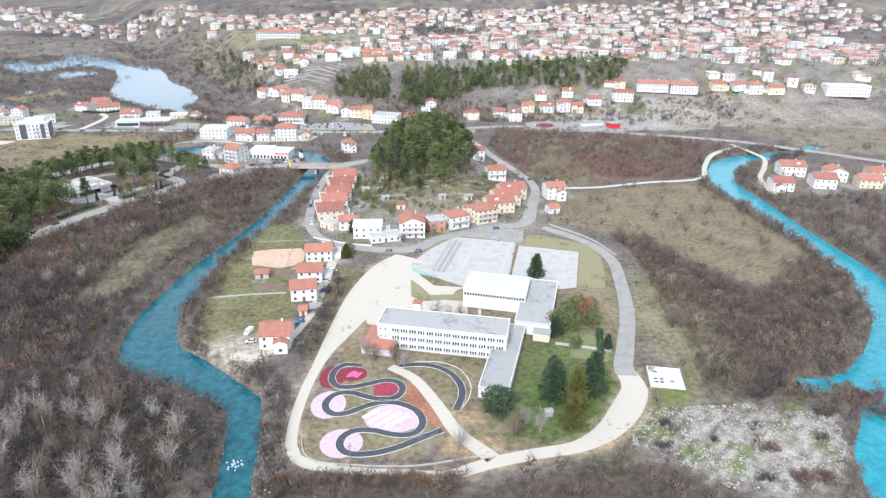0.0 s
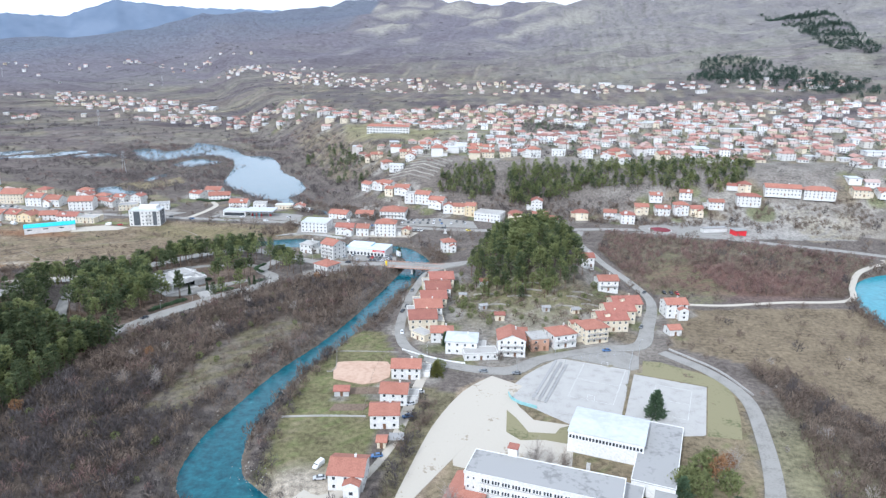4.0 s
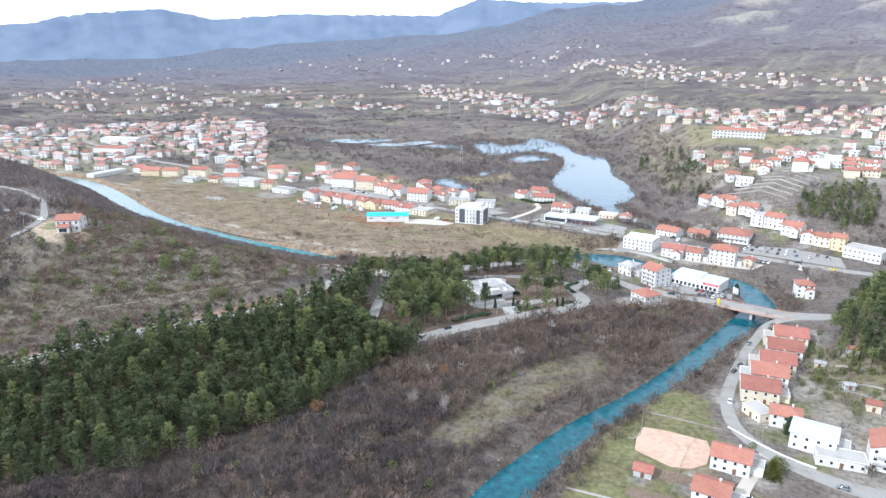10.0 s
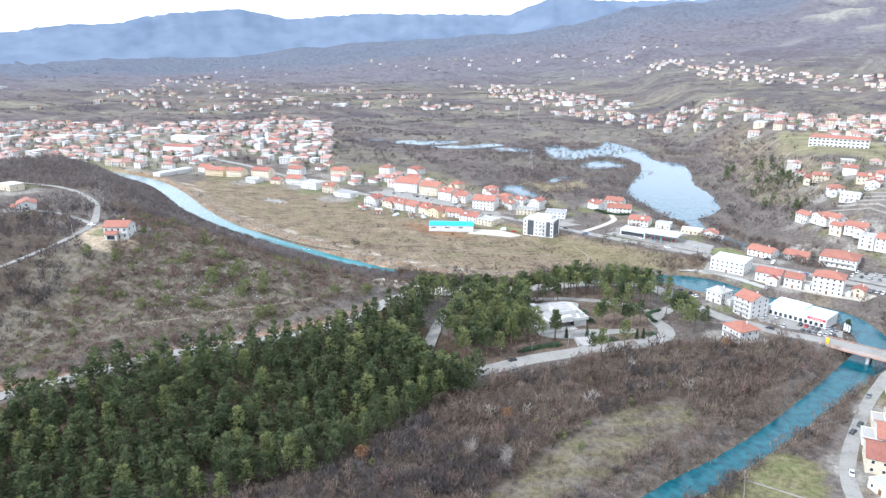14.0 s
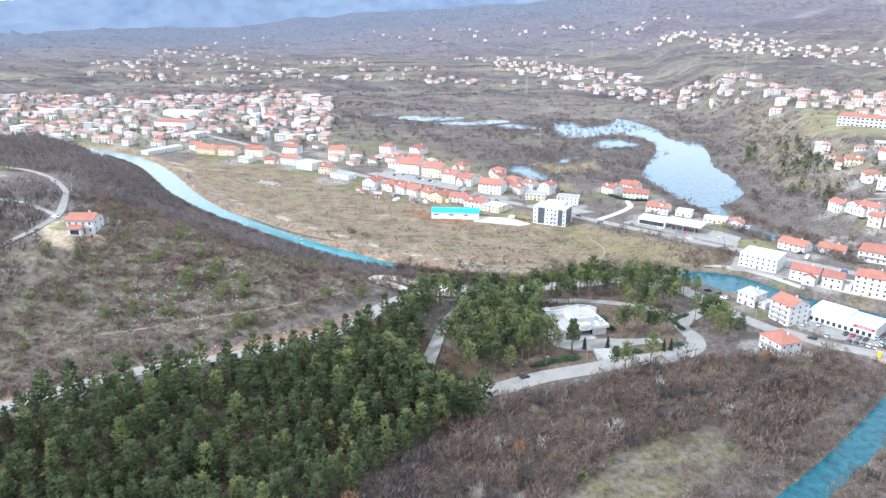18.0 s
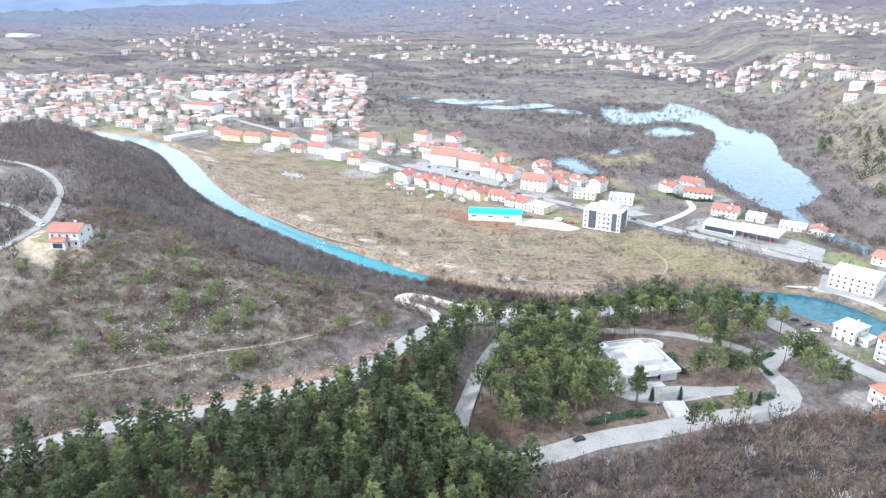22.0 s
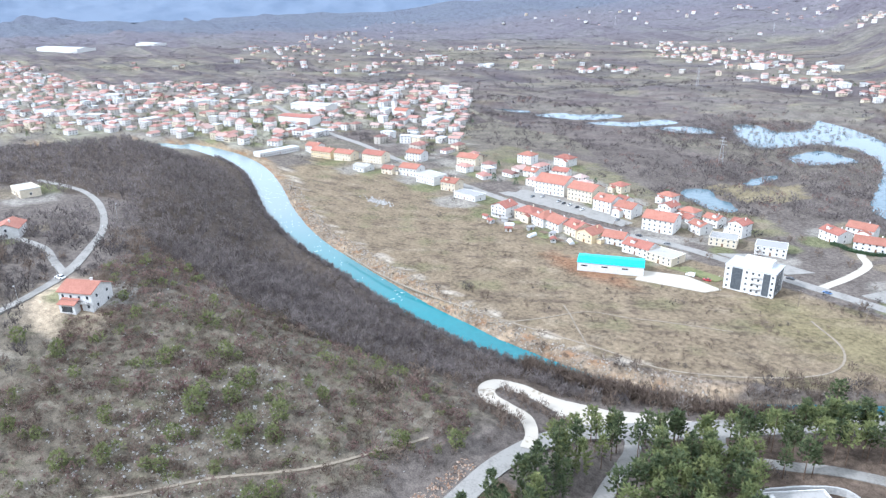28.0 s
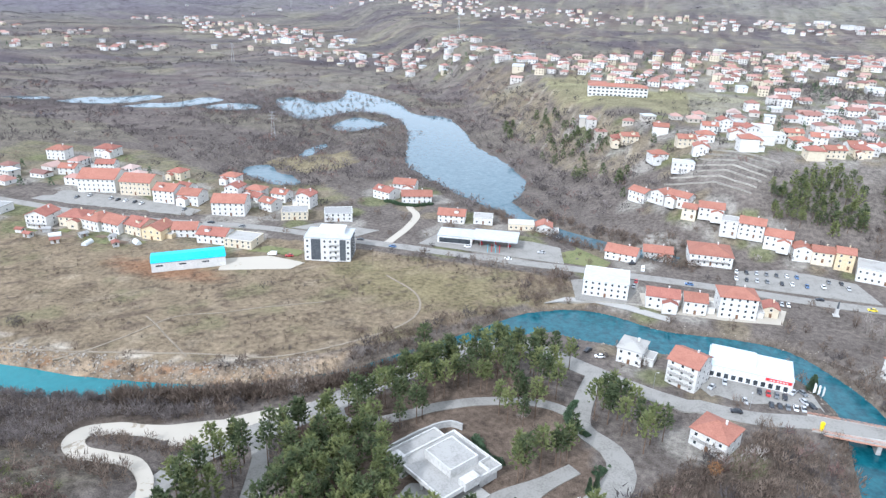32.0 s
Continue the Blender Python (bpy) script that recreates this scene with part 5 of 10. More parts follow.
house(-756.9, 522.2, 22, 22, 11, 7, "g", YELLOWWALL, TILE, "at the field's edge", M, fine=False)
house(-789.3, 527.3, 22, 14, 10, 6, "g", WHITE, TILE, "at the field's edge", M, fine=False)
house(-684.9, 582.6, 22, 15, 10, 8, "g", WHITE, TILE, "beyond the main road", M, fine=False)
house(-638.8, 610.3, 20, 18, 11, 7, "g", CREAM, TILE, "beyond the main road", M, fine=False)
house(-801.8, 490.6, 100, 46, 12, 4, "f", WHITE, LIGHTROOF, "long, at the river bend", M, fine=False, name="store_building", category="building")
house(260.4, 453.5, -7, 15, 11, 7, "g", WHITE, TILE, "beyond the eastern river", M, fine=False)
house(236.2, 418.2, -5, 12, 10, 6, "g", WHITE, TILE_OLD, "beyond the eastern river", M, fine=False)
house(267.8, 424.4, -10, 13, 11, 7, "g", WHITE, TILE, "beyond the eastern river", M, fine=False)
house(285, 440, -10, 12, 10, 7, "G", WHITE, TILE, "beyond the eastern river", M, fine=False)
house(300, 425, -10, 13, 10, 6, "g", CREAM, TILE, "beyond the eastern river", M, fine=False)
house(316, 440, -10, 13, 11, 7, "h", WHITE, TILE, "beyond the eastern river", M, fine=False)
house(223.3, 667, -8, 30, 13, 7, "g", WHITE, TILE, "long, on the terrace edge", S, fine=False)
house(253.3, 663, -8, 26, 13, 7.5, "h", WHITE, TILE, "long, on the terrace edge", S, fine=False)
house(424, 674, -6, 42, 16, 9, "f", WHITE, LIGHTROOF, "long, beside the eastern meadows", S, fine=False, name="commercial_building", category="building")
# the house on the west hill
hill_house = house(-402, 252.5, 42, 12.5, 10.5, 6.5, "g", WHITE, TILE, "on the bare western hill", "houses on the hill", z=43.8, balcony=1)
part("porch_wall", boxes("porch_wall", [(-4.6, 1.4, -7.9, -5.25, -0.6, 3.0)], WHITE), hill_house)
part("porch_roof", mesh_of("porch_roof", [(-5.0, -8.4, 3.0), (1.8, -8.4, 3.0), (1.8, -5.26, 4.3), (-5.0, -5.26, 4.3), (-5.0, -8.4, 3.2), (1.8, -8.4, 3.2), (1.8, -5.26, 4.5), (-5.0, -5.26, 4.5)],
                           [(3, 2, 1, 0), (4, 5, 6, 7), (0, 1, 5, 4), (1, 2, 6, 5), (2, 3, 7, 6), (3, 0, 4, 7)], TILE), hill_house, "lean-to roof of red tiles")
part("porch_opening", boxes("porch_opening", [(-3.6, 0.4, -7.94, -7.86, 0.3, 2.4)], GLASS), hill_house, "dark glazed porch front")
house(-497, 239, -20, 12, 10, 4.5, "g", WHITE, TILE, "beside the hill road", "houses on the hill", fine=False)
house(-568, 253, 10, 15, 10, 4, "f", CREAM, LIGHTROOF, "beside the hill road", "houses on the hill", fine=False)

# ------------------------------------------------------------------ large buildings
STEEL = surface("galvanised_steel", (0.42, 0.43, 0.44), (0.55, 0.56, 0.57), 0.45, 0.6, 0.3, metal=0.7)
DARKCLAD = surface("anthracite_cladding", (0.06, 0.07, 0.08), (0.11, 0.12, 0.13), 0.5, 1.0, 0.3)
REDPAINT = surface("red_sign_paint", (0.55, 0.02, 0.03), (0.65, 0.04, 0.05), 0.45, 1.0, 0.2)
BLUEPALE = surface("pale_blue_sheet_roof", (0.50, 0.60, 0.68), (0.62, 0.71, 0.78), 0.5, 2.5, 0.5)


school = thing("school", 4.9, 215.6, 0, -11.5, "long three-storey white school with flat grey felt roof", "school")
FOOT += [(-12, 218, 13), (4, 215, 13), (20, 212, 13), (28, 200, 9), (24, 188, 9), (34, 220, 10), (46, 243, 13), (22, 254, 12), (38, 250, 12), (-18, 214, 9), (44, 258, 10)]
part("wall", mesh_of("wall", *shell(49, 13.5, 10, "f", 0), WHITE), school)
part("roof", roof_mesh(49, 13.5, 10, "f", 0, FLATROOF, rim_mat=WHITE), school)
part("parapet", boxes("parapet", [(-24.75, 24.75, -6.98, -6.9, 9.6, 10.6)], WHITE), school)
for k in range(3):
    part("sill_band", boxes("sill_band", [(-19.5, 24.4, -6.95, -6.75, 0.75 + k * 3.2, 0.9 + k * 3.2)], CONCRETE), school)
    for g in range(13):
        for i in range(3):
            add_window(school, -18.4 + g * 3.3 + i * 0.95, -6.75, 1.0 + k * 3.2, 0, 0.8, 1.5, fine=False)
    for i in range(2):
        add_window(school, -23.2 + i * 1.8, -6.75, 1.4 + k * 3.2, 0, 0.7, 1.0, fine=False)
part("stair_head", boxes("stair_head", [(-13.5, -10.5, 6.4, 9.4, 9, 13.2)], WHITE), school)
part("stair_roof", boxes("stair_roof", [(-13.8, -10.2, 6.1, 9.7, 13.21, 13.5)], TILE_OLD), school, "dark red roof cap")
part("flue", boxes("flue", [(12, 13.2, 7.0, 8.2, 0, 12.5)], CONCRETE), school)
annex = thing("school_annex", -19.2, 213.0, 0, -11.5, "single-storey white annex with red tiled lean-to roof at the school", "annex")
part("wall", boxes("wall", [(-6.2, 6.2, -5.2, 1.5, -1, 3.2), (-6.2, -1, 1.5, 10, -1, 3.2)], WHITE), annex)
part("roof", mesh_of("roof", [(-6.7, -5.8, 3.1), (6.6, -5.8, 3.1), (6.6, -1.2, 4.9), (-1.0, -1.2, 4.9), (-1.0, 10.4, 4.9), (-6.7, 10.4, 3.1), (-6.7, -5.8, 2.9), (6.6, -5.8, 2.9), (6.6, -1.2, 2.9), (-1, -1.2, 2.9), (-1, 10.4, 2.9), (-6.7, 10.4, 2.9)],
     [(0, 1, 2, 3), (0, 3, 4, 5), (0, 6, 7, 1), (1, 7, 8, 2), (2, 8, 9, 3), (3, 9, 10, 4), (4, 10, 11, 5), (5, 11, 6, 0)], TILE), annex)
wing = thing("school_wing", 26.5, 201.8, 0, 75.2, "low white school wing with flat grey felt roof", "school")
part("wall", mesh_of("wall", *shell(46, 10.2, 4, "f", 0), WHITE), wing)
part("roof", roof_mesh(46, 10.2, 4, "f", 0, FLATROOF, rim_mat=WHITE), wing)
for i in range(14):
    add_window(wing, -21.4 + i * 3.2, -5.1, 1.1, 0, 1.9, 1.6)
for i in range(2):
    add_window(wing, -23, -2.4 + i * 4.4, 1.1, -90, 1.8, 1.4)
link = thing("school_wing", 45.2, 243, 0, -14.5, "flat-roofed white link between school and gymnasium", "school")
part("wall", mesh_of("wall", *shell(14, 41, 5, "f", 0), WHITE), link)
part("roof", roof_mesh(14, 41, 5, "f", 0, FLATROOF, rim_mat=WHITE), link)
for i in range(9):
    add_window(link, 7, -18 + i * 4.4, 1.3, 90, 2.0, 1.8)
part("entrance_block", boxes("entrance_block", [(1, 7.4, -25, -20.6, -1, 3.4)], CREAM), link)
part("entrance_roof", boxes("entrance_roof", [(0.8, 7.6, -25.2, -20.6, 3.41, 3.65)], FLATROOF), link)
gym = thing("gymnasium", 29.0, 253.2, 0, -14.0, "white gymnasium with low pitched pale metal roof", "gymnasium")
part("wall", mesh_of("wall", *shell(26.5, 18.5, 8.2, "g", 4), WHITE), gym)
part("roof", roof_mesh(26.5, 18.5, 8.2, "g", 4, LIGHTROOF, 0.3), gym)
for i in range(22):
    add_window(gym, -12.4 + i * 1.18, -9.25, 5.6, 0, 0.95, 1.5, fine=False)

pav = thing("memorial_pavilion", -212.0, 391.5, 3.6, -33.0, "low white concrete pavilion with stepped flat roof and open porch", "pavilion")
FOOT.append((-212, 391.5, 19))
PAVWALL = surface("white_concrete", (0.43, 0.42, 0.40), (0.58, 0.57, 0.55), 0.85, 0.8, 0.9)
PAVROOF = surface("grey_roof_gravel", (0.27, 0.262, 0.245), (0.36, 0.35, 0.33), 0.95, 0.5, 0.9)
part("back_wall", boxes("wall", [(-9.5, 9.5, 4.6, 11.5, -1.5, 3.6), (-9.5, -3, -6, 4.6, -1.5, 3.6)], PAVWALL), pav)
part("roof_slab", boxes("roof", [(-10.5, 10.5, -10.5, 12, 3.61, 4.0)], PAVROOF), pav)
part("roof_edge", boxes("edge", [(-10.7, 10.7, -10.7, -10.2, 3.3, 4.7), (-10.7, -10.2, -10.2, 12.2, 3.3, 4.7), (10.2, 10.7, -10.2, 12.2, 3.3, 4.7), (-10.2, 10.2, 11.7, 12.2, 3.3, 4.7)], PAVWALL), pav)
part("clerestory", boxes("clerestory", [(-6.5, 5.2, -3.2, 7.6, 4.0, 6.6)], PAVWALL), pav)
part("clerestory_roof", boxes("clerestory_roof", [(-6.1, 4.8, -2.8, 7.2, 6.56, 6.62)], PAVROOF), pav)
part("clerestory_edge", boxes("clerestory_edge", [(-6.5, 5.2, -3.2, -2.8, 6.6, 6.95), (-6.5, 5.2, 7.2, 7.6, 6.6, 6.95), (-6.5, -6.1, -2.8, 7.2, 6.6, 6.95), (4.8, 5.2, -2.8, 7.2, 6.6, 6.95)], PAVWALL), pav)
part("roof_court", boxes("roof_court", [(5.9, 6.2, 7.2, 11.7, 4.0, 5.3), (6.2, 10.2, 7.2, 7.5, 4.0, 5.3)], PAVWALL), pav)
part("corner_block", boxes("corner_block", [(8.4, 11.4, -3.0, 2.5, 3.3, 6.2)], PAVWALL), pav)
part("corner_block", boxes("corner_block", [(-13.0, -9.0, -11.4, -8.2, -0.5, 5.6)], PAVWALL), pav)
part("side_terrace", boxes("side_terrace", [(-17.5, -10.8, -9, 10, -1.5, 1.7)], PAVROOF), pav)
part("terrace_edge", boxes("terrace_edge", [(-17.9, -17.5, -9.3, 10.3, -1.5, 2.4), (-17.5, -10.8, -9.3, -9.0, -1.5, 2.4), (-17.5, -10.8, 10.0, 10.3, -1.5, 2.4)], PAVWALL), pav)
part("roof_box", boxes("roof_box", [(6.3, 10.1, 7.6, 11.6, 4.0, 4.25)], PAVROOF), pav)
for x in (-9.6, 0.0, 9.6):
    part("column", boxes("column", [(-0.35, 0.35, -0.35, 0.35, -0.3, 3.6)], PAVWALL), pav, at=pose(x, -9.6, 0))
part("porch_floor", boxes("porch_floor", [(-10.5, 14, -17, 4.5, -1.2, 0.1)], CONCRETE), pav)
for i in range(7):
    part("glazing", boxes("glazing", [(-0.75, 0.75, -0.06, 0.06, 0.12, 3.2)], GLASS), pav, at=pose(-2.0 + i * 1.75, 4.45, 0))

hall = thing("storage_hall", -384.4, 507.9, 0, 37, "white storage hall with bright turquoise sheet metal roof", "hall")
FOOT.append((-384.4, 507.9, 19))
part("wall", mesh_of("wall", *shell(35.5, 14, 5, "g", 9), WHITE), hall)
part("roof", roof_mesh(35.5, 14, 5, "g", 9, BLUEROOF, 0.3), hall)
for x in (-14, -3, 8):
    add_window(hall, x, -7, 2.8, 0, 3.6, 1.0)
for i in range(9):
    part("roof_rib", boxes("roof_rib", [(-0.05, 0.05, -7.2, 0, 0, 0.1)], BLUEROOF), hall, at=pose(-16 + i * 4, 0, 6.4, 9.0, 0, 0))

block = thing("apartment_block", -321.9, 544.4, 0, 14, "white four-storey apartment block with dark grey cladding bands", "apartment block")
FOOT.append((-321.9, 544.4, 16))
part("wall", mesh_of("wall", *shell(24.4, 16, 12.6, "f", 0), WHITE), block)
part("roof", roof_mesh(24.4, 16, 12.6, "f", 0, LIGHTROOF), block)
part("penthouse", boxes("penthouse", [(-6, 8, -1, 7, 12.85, 15.4)], WHITE), block)
for x0, x1 in ((-8.6, -3.6), (6.6, 9.8)):
    part("cladding", boxes("cladding", [(x0, x1, -8.16, -7.98, 0.6, 12.2)], DARKCLAD), block, "anthracite cladding")
part("cladding", boxes("cladding", [(12.18, 12.36, -6.5, 5.5, 0.6, 12.2)], DARKCLAD), block, "anthracite cladding")
for k in range(4):
    for x in (-10.6, -1.4, 1.6, 4.4, 11.0):
        add_window(block, x, -8, 1.0 + k * 3.1, 0, 1.2, 1.4)
    for y in (-4, 0, 4):
        add_window(block, 12.36, y, 1.0 + k * 3.1, 90, 1.2, 1.4)
    b = part("balcony", boxes("balcony", [(1.0, 5.4, -9.3, -7.9, k * 3.1 + 0.2, k * 3.1 + 0.38), (1.0, 5.4, -9.3, -9.2, k * 3.1 + 0.38, k * 3.1 + 1.3)], WHITE), block)

show = thing("car_showroom", -117.5, 488.2, 0.7, -7, "white car showroom with pale blue sheet roof beside the river", "showroom")
FOOT.append((-117, 488, 17))
part("wall", mesh_of("wall", *shell(30, 16, 5, "f", 0), WHITE), show)
part("roof", roof_mesh(30, 16, 5, "f", 0, BLUEPALE), show)
part("roof_step", boxes("roof_step", [(-14.6, 2, -3, 7.6, 5.25, 6.3)], BLUEPALE), show)
for i in range(11):
    add_window(show, -13.2 + i * 2.6, -8, 0.5, 0, 1.7, 2.2)
part("sign_band", boxes("sign_band", [(5.5, 14.5, -8.3, -8.02, 3.7, 4.8)], REDPAINT), show, "red sign band")
part("sign_bars", boxes("sign_bars", [(7.0 + i * 1.1, 7.7 + i * 1.1, -8.36, -8.31, 4.0, 4.5) for i in range(6)], WHITE), show, "white bars of lettering")

station = thing("filling_station", -252, 590, 0.3, 6, "white filling station shop with a wide flat canopy", "filling station")
FOOT += [(-262, 591, 13), (-238, 591, 13)]
part("shop_wall", boxes("shop_wall", [(-22, -2, -4, 9, -0.6, 4.2)], WHITE), station)
part("shop_roof", boxes("shop_roof", [(-22.3, -1.7, -4.3, 9.3, 4.21, 4.7)], LIGHTROOF), station)
part("shop_front", boxes("shop_front", [(-21, -3, -4.1, -3.98, 0.4, 3.2)], GLASS), station)
part("canopy", boxes("canopy", [(-1.6, 24, -8, 8.5, 5.0, 5.9)], LIGHTROOF), station)
for x in (3, 11, 19):
    for y in (-4.5, 4.5):
        part("canopy_post", boxes("post", [(-0.2, 0.2, -0.2, 0.2, -0.4, 5.0)], STEEL), station, at=pose(x, y, 0))
    part("fuel_pump", boxes("pump", [(-0.4, 0.4, -0.25, 0.25, 0, 1.7), (-0.9, 0.9, -1.6, 1.6, -0.1, 0.14)], REDPAINT), station, at=pose(x, 0, 0.05))
for i in range(4):
    part("price_board", boxes("board", [(-0.1, 0.1, -0.5, 0.5, 0, 4.5)], REDPAINT if i % 2 else BLUEROOF), station, at=pose(8 + i * 2.2, -11.5, 0, 0, 0, 10))

big = thing("hill_school", -196, 927, 41, 6, "large white school on the terrace with red tiled roof", "school")
FOOT.append((-196, 927, 40))
part("wall", boxes("wall", [(-28, 28, -9, 9, -5, 10), (-28, -10, 9, 26, -5, 10)], WHITE), big)
part("roof", roof_mesh(56, 18, 10, "h", 14, TILE), big)
part("side_roof", boxes("side_roof", [(-28.3, -9.7, 9, 26.3, 10.01, 10.6)], TILE), big)
for k in range(3):
    for i in range(14):
        add_window(big, -26 + i * 4, -9, 1.2 + k * 3.2, 0, 2.4, 1.6, fine=False)

# ------------------------------------------------------------------ plants
RNG = np.random.default_rng(7)
BARK = surface("pine_bark", (0.10, 0.065, 0.045), (0.20, 0.14, 0.10), 0.95, 0.3, 0.4)
PALEBARK = surface("pale_grey_bark", (0.26, 0.24, 0.22), (0.42, 0.40, 0.37), 0.9, 0.3, 0.4)
NEEDLES = island("pine_needles", [(0.040, 0.058, 0.035), (0.098, 0.127, 0.066), (0.162, 0.192, 0.094), (0.25, 0.275, 0.132)], 0.8, 9.0, 0.45, 2.6)
LIGHTNEEDLES = island("light_pine_needles", [(0.095, 0.122, 0.060), (0.195, 0.230, 0.100), (0.275, 0.300, 0.130), (0.36, 0.37, 0.165)], 0.8, 11.0, 0.5, 2.6)
# dark green of the far plantations, tinted bluish for distance haze
PLANTATION = island("haze_blue_pine_needles", [(0.035, 0.062, 0.050), (0.062, 0.098, 0.076), (0.090, 0.130, 0.098)], 0.85, 40.0, 0.2)
CYPRESS = island("dark_conifer_needles", [(0.061, 0.097, 0.061), (0.101, 0.151, 0.086), (0.149, 0.209, 0.115)], 0.8, 2.0, 0.45)
GOLDEN = island("olive_conifer_needles", [(0.098, 0.106, 0.034), (0.161, 0.163, 0.052), (0.213, 0.205, 0.069)], 0.8, 2.0, 0.35)
BUSHGREEN = island("evergreen_bush_leaves", [(0.095, 0.112, 0.050), (0.180, 0.200, 0.085), (0.270, 0.285, 0.130)], 0.8, 3.0, 0.35, 1.6)
OAKBROWN = island("withered_oak_leaves", [(0.15, 0.075, 0.035), (0.24, 0.13, 0.065), (0.30, 0.18, 0.10)], 0.85)
TWIGS = island("bare_scrub_twigs", [(0.066, 0.050, 0.041), (0.152, 0.117, 0.094), (0.220, 0.171, 0.136), (0.29, 0.235, 0.19)], 0.9, 22.0, 0.3)
TWIGS_DARK = island("dark_scrub_twigs", [(0.044, 0.038, 0.038), (0.100, 0.087, 0.085), (0.165, 0.144, 0.136)], 0.9, 30.0, 0.25)
TWIGS_SLOPE = island("grey_slope_twigs", [(0.080, 0.068, 0.067), (0.178, 0.154, 0.147), (0.29, 0.255, 0.238)], 0.9, 26.0, 0.3)
TWIGS_RED = island("reddish_scrub_twigs", [(0.092, 0.058, 0.053), (0.205, 0.135, 0.120), (0.315, 0.222, 0.190)], 0.9, 30.0, 0.25)
TWIGS_PALE = island("pale_bare_twigs", [(0.24, 0.21, 0.185), (0.31, 0.275, 0.245), (0.38, 0.345, 0.31)], 0.9)
DRYGRASS = island("dry_grass", [(0.13, 0.115, 0.065), (0.20, 0.175, 0.11), (0.28, 0.24, 0.16)], 0.9, 15.0, 0.3)
FARWOOD = island("far_bare_woods", [(0.095, 0.086, 0.098), (0.125, 0.114, 0.126), (0.16, 0.148, 0.158)], 0.95, 200.0)
ROCKS = island("limestone_rubble", [(0.25, 0.24, 0.22), (0.33, 0.32, 0.30), (0.44, 0.425, 0.395)], 0.95)
BANKROCK = island("river_bank_stones", [(0.14, 0.115, 0.09), (0.22, 0.18, 0.14), (0.29, 0.255, 0.21), (0.37, 0.34, 0.295)], 0.95)
REDROCKS = island("red_cut_rock", [(0.20, 0.115, 0.075), (0.30, 0.21, 0.15), (0.42, 0.36, 0.30)], 0.95)


def blade(root, tip, width, rng):
    """A thin three-cornered blade from root to tip."""
    d = tip - root
    side = np.cross(d, rng.normal(size=d.shape))
    side *= (width / (np.linalg.norm(side, axis=-1) + 1e-9))[:, None]
    return np.stack([root - side, root + side, tip], 1)


def bare_shape(rng, limbs=8, twigs=40, height=1.0, spread=0.5, width=0.030):
    """A leafless bush or tree crown, one unit high."""
    ang, rad = rng.uniform(0, 6.283, limbs), spread * np.sqrt(rng.uniform(0.05, 1, limbs))
    tips = np.stack([np.cos(ang) * rad, np.sin(ang) * rad, height * (1 - 0.35 * (rad / spread)**2) * rng.uniform(0.75, 1, limbs)], 1)
    roots = tips * rng.uniform(0.0, 0.1, (limbs, 1)) * [1, 1, 0]
    out = [blade(roots, tips, np.full(limbs, width * 1.7), rng)]
    pick, at = rng.integers(0, limbs, twigs), rng.uniform(0.25, 0.95, (twigs, 1))
    start = roots[pick] * (1 - at) + tips[pick] * at
    way = rng.normal(size=(twigs, 3)) * [0.7, 0.7, 0.55] + [0, 0, 0.6] + start * [0.8, 0.8, 0]
    way /= np.linalg.norm(way, axis=1)[:, None]
    out.append(blade(start, start + way * rng.uniform(0.16, 0.36, (twigs, 1)) * height, rng.uniform(0.5, 1.2, twigs) * width, rng))
    return np.concatenate(out)


def fuzzy_shape(rng, limbs=5, twigs=62, wide=0.52, width=0.022, low=0.12):
    """A dense leafless crown, one unit high: a lumpy dome of fine twigs on a few limbs."""
    d = rng.normal(size=(twigs, 3))
    d[:, 2] = np.abs(d[:, 2]) * 1.05 - 0.12
    d /= np.linalg.norm(d, axis=1)[:, None]
    a0, a1 = rng.uniform(0, 6.283, 2)
    lump = 1 + 0.20 * np.sin(3 * np.arctan2(d[:, 1], d[:, 0]) + a0) + 0.14 * np.sin(6 * d[:, 2] + a1)
    lump *= rng.uniform(0.72, 1.08, twigs)
    tip = d * lump[:, None] * [wide, wide, 0.56] + [0, 0, 0.42]
    way = tip - [0, 0, 0.2] + rng.normal(size=tip.shape) * [0.20, 0.20, 0.14] + [0, 0, 0.18]
    way /= np.linalg.norm(way, axis=1)[:, None]
    start = tip - way * rng.uniform(0.16, 0.36, (twigs, 1))
    start[:, 2] = np.maximum(start[:, 2], low * 0.3)
    ang = rng.uniform(0, 6.283, limbs)
    top = np.stack([np.cos(ang) * wide * 0.45, np.sin(ang) * wide * 0.45, rng.uniform(0.55, 0.8, limbs)], 1)
    return np.concatenate([blade(top * [0.1, 0.1, 0], top, np.full(limbs, width * 0.9), rng), blade(start, tip, rng.uniform(0.6, 1.25, twigs) * width, rng)])


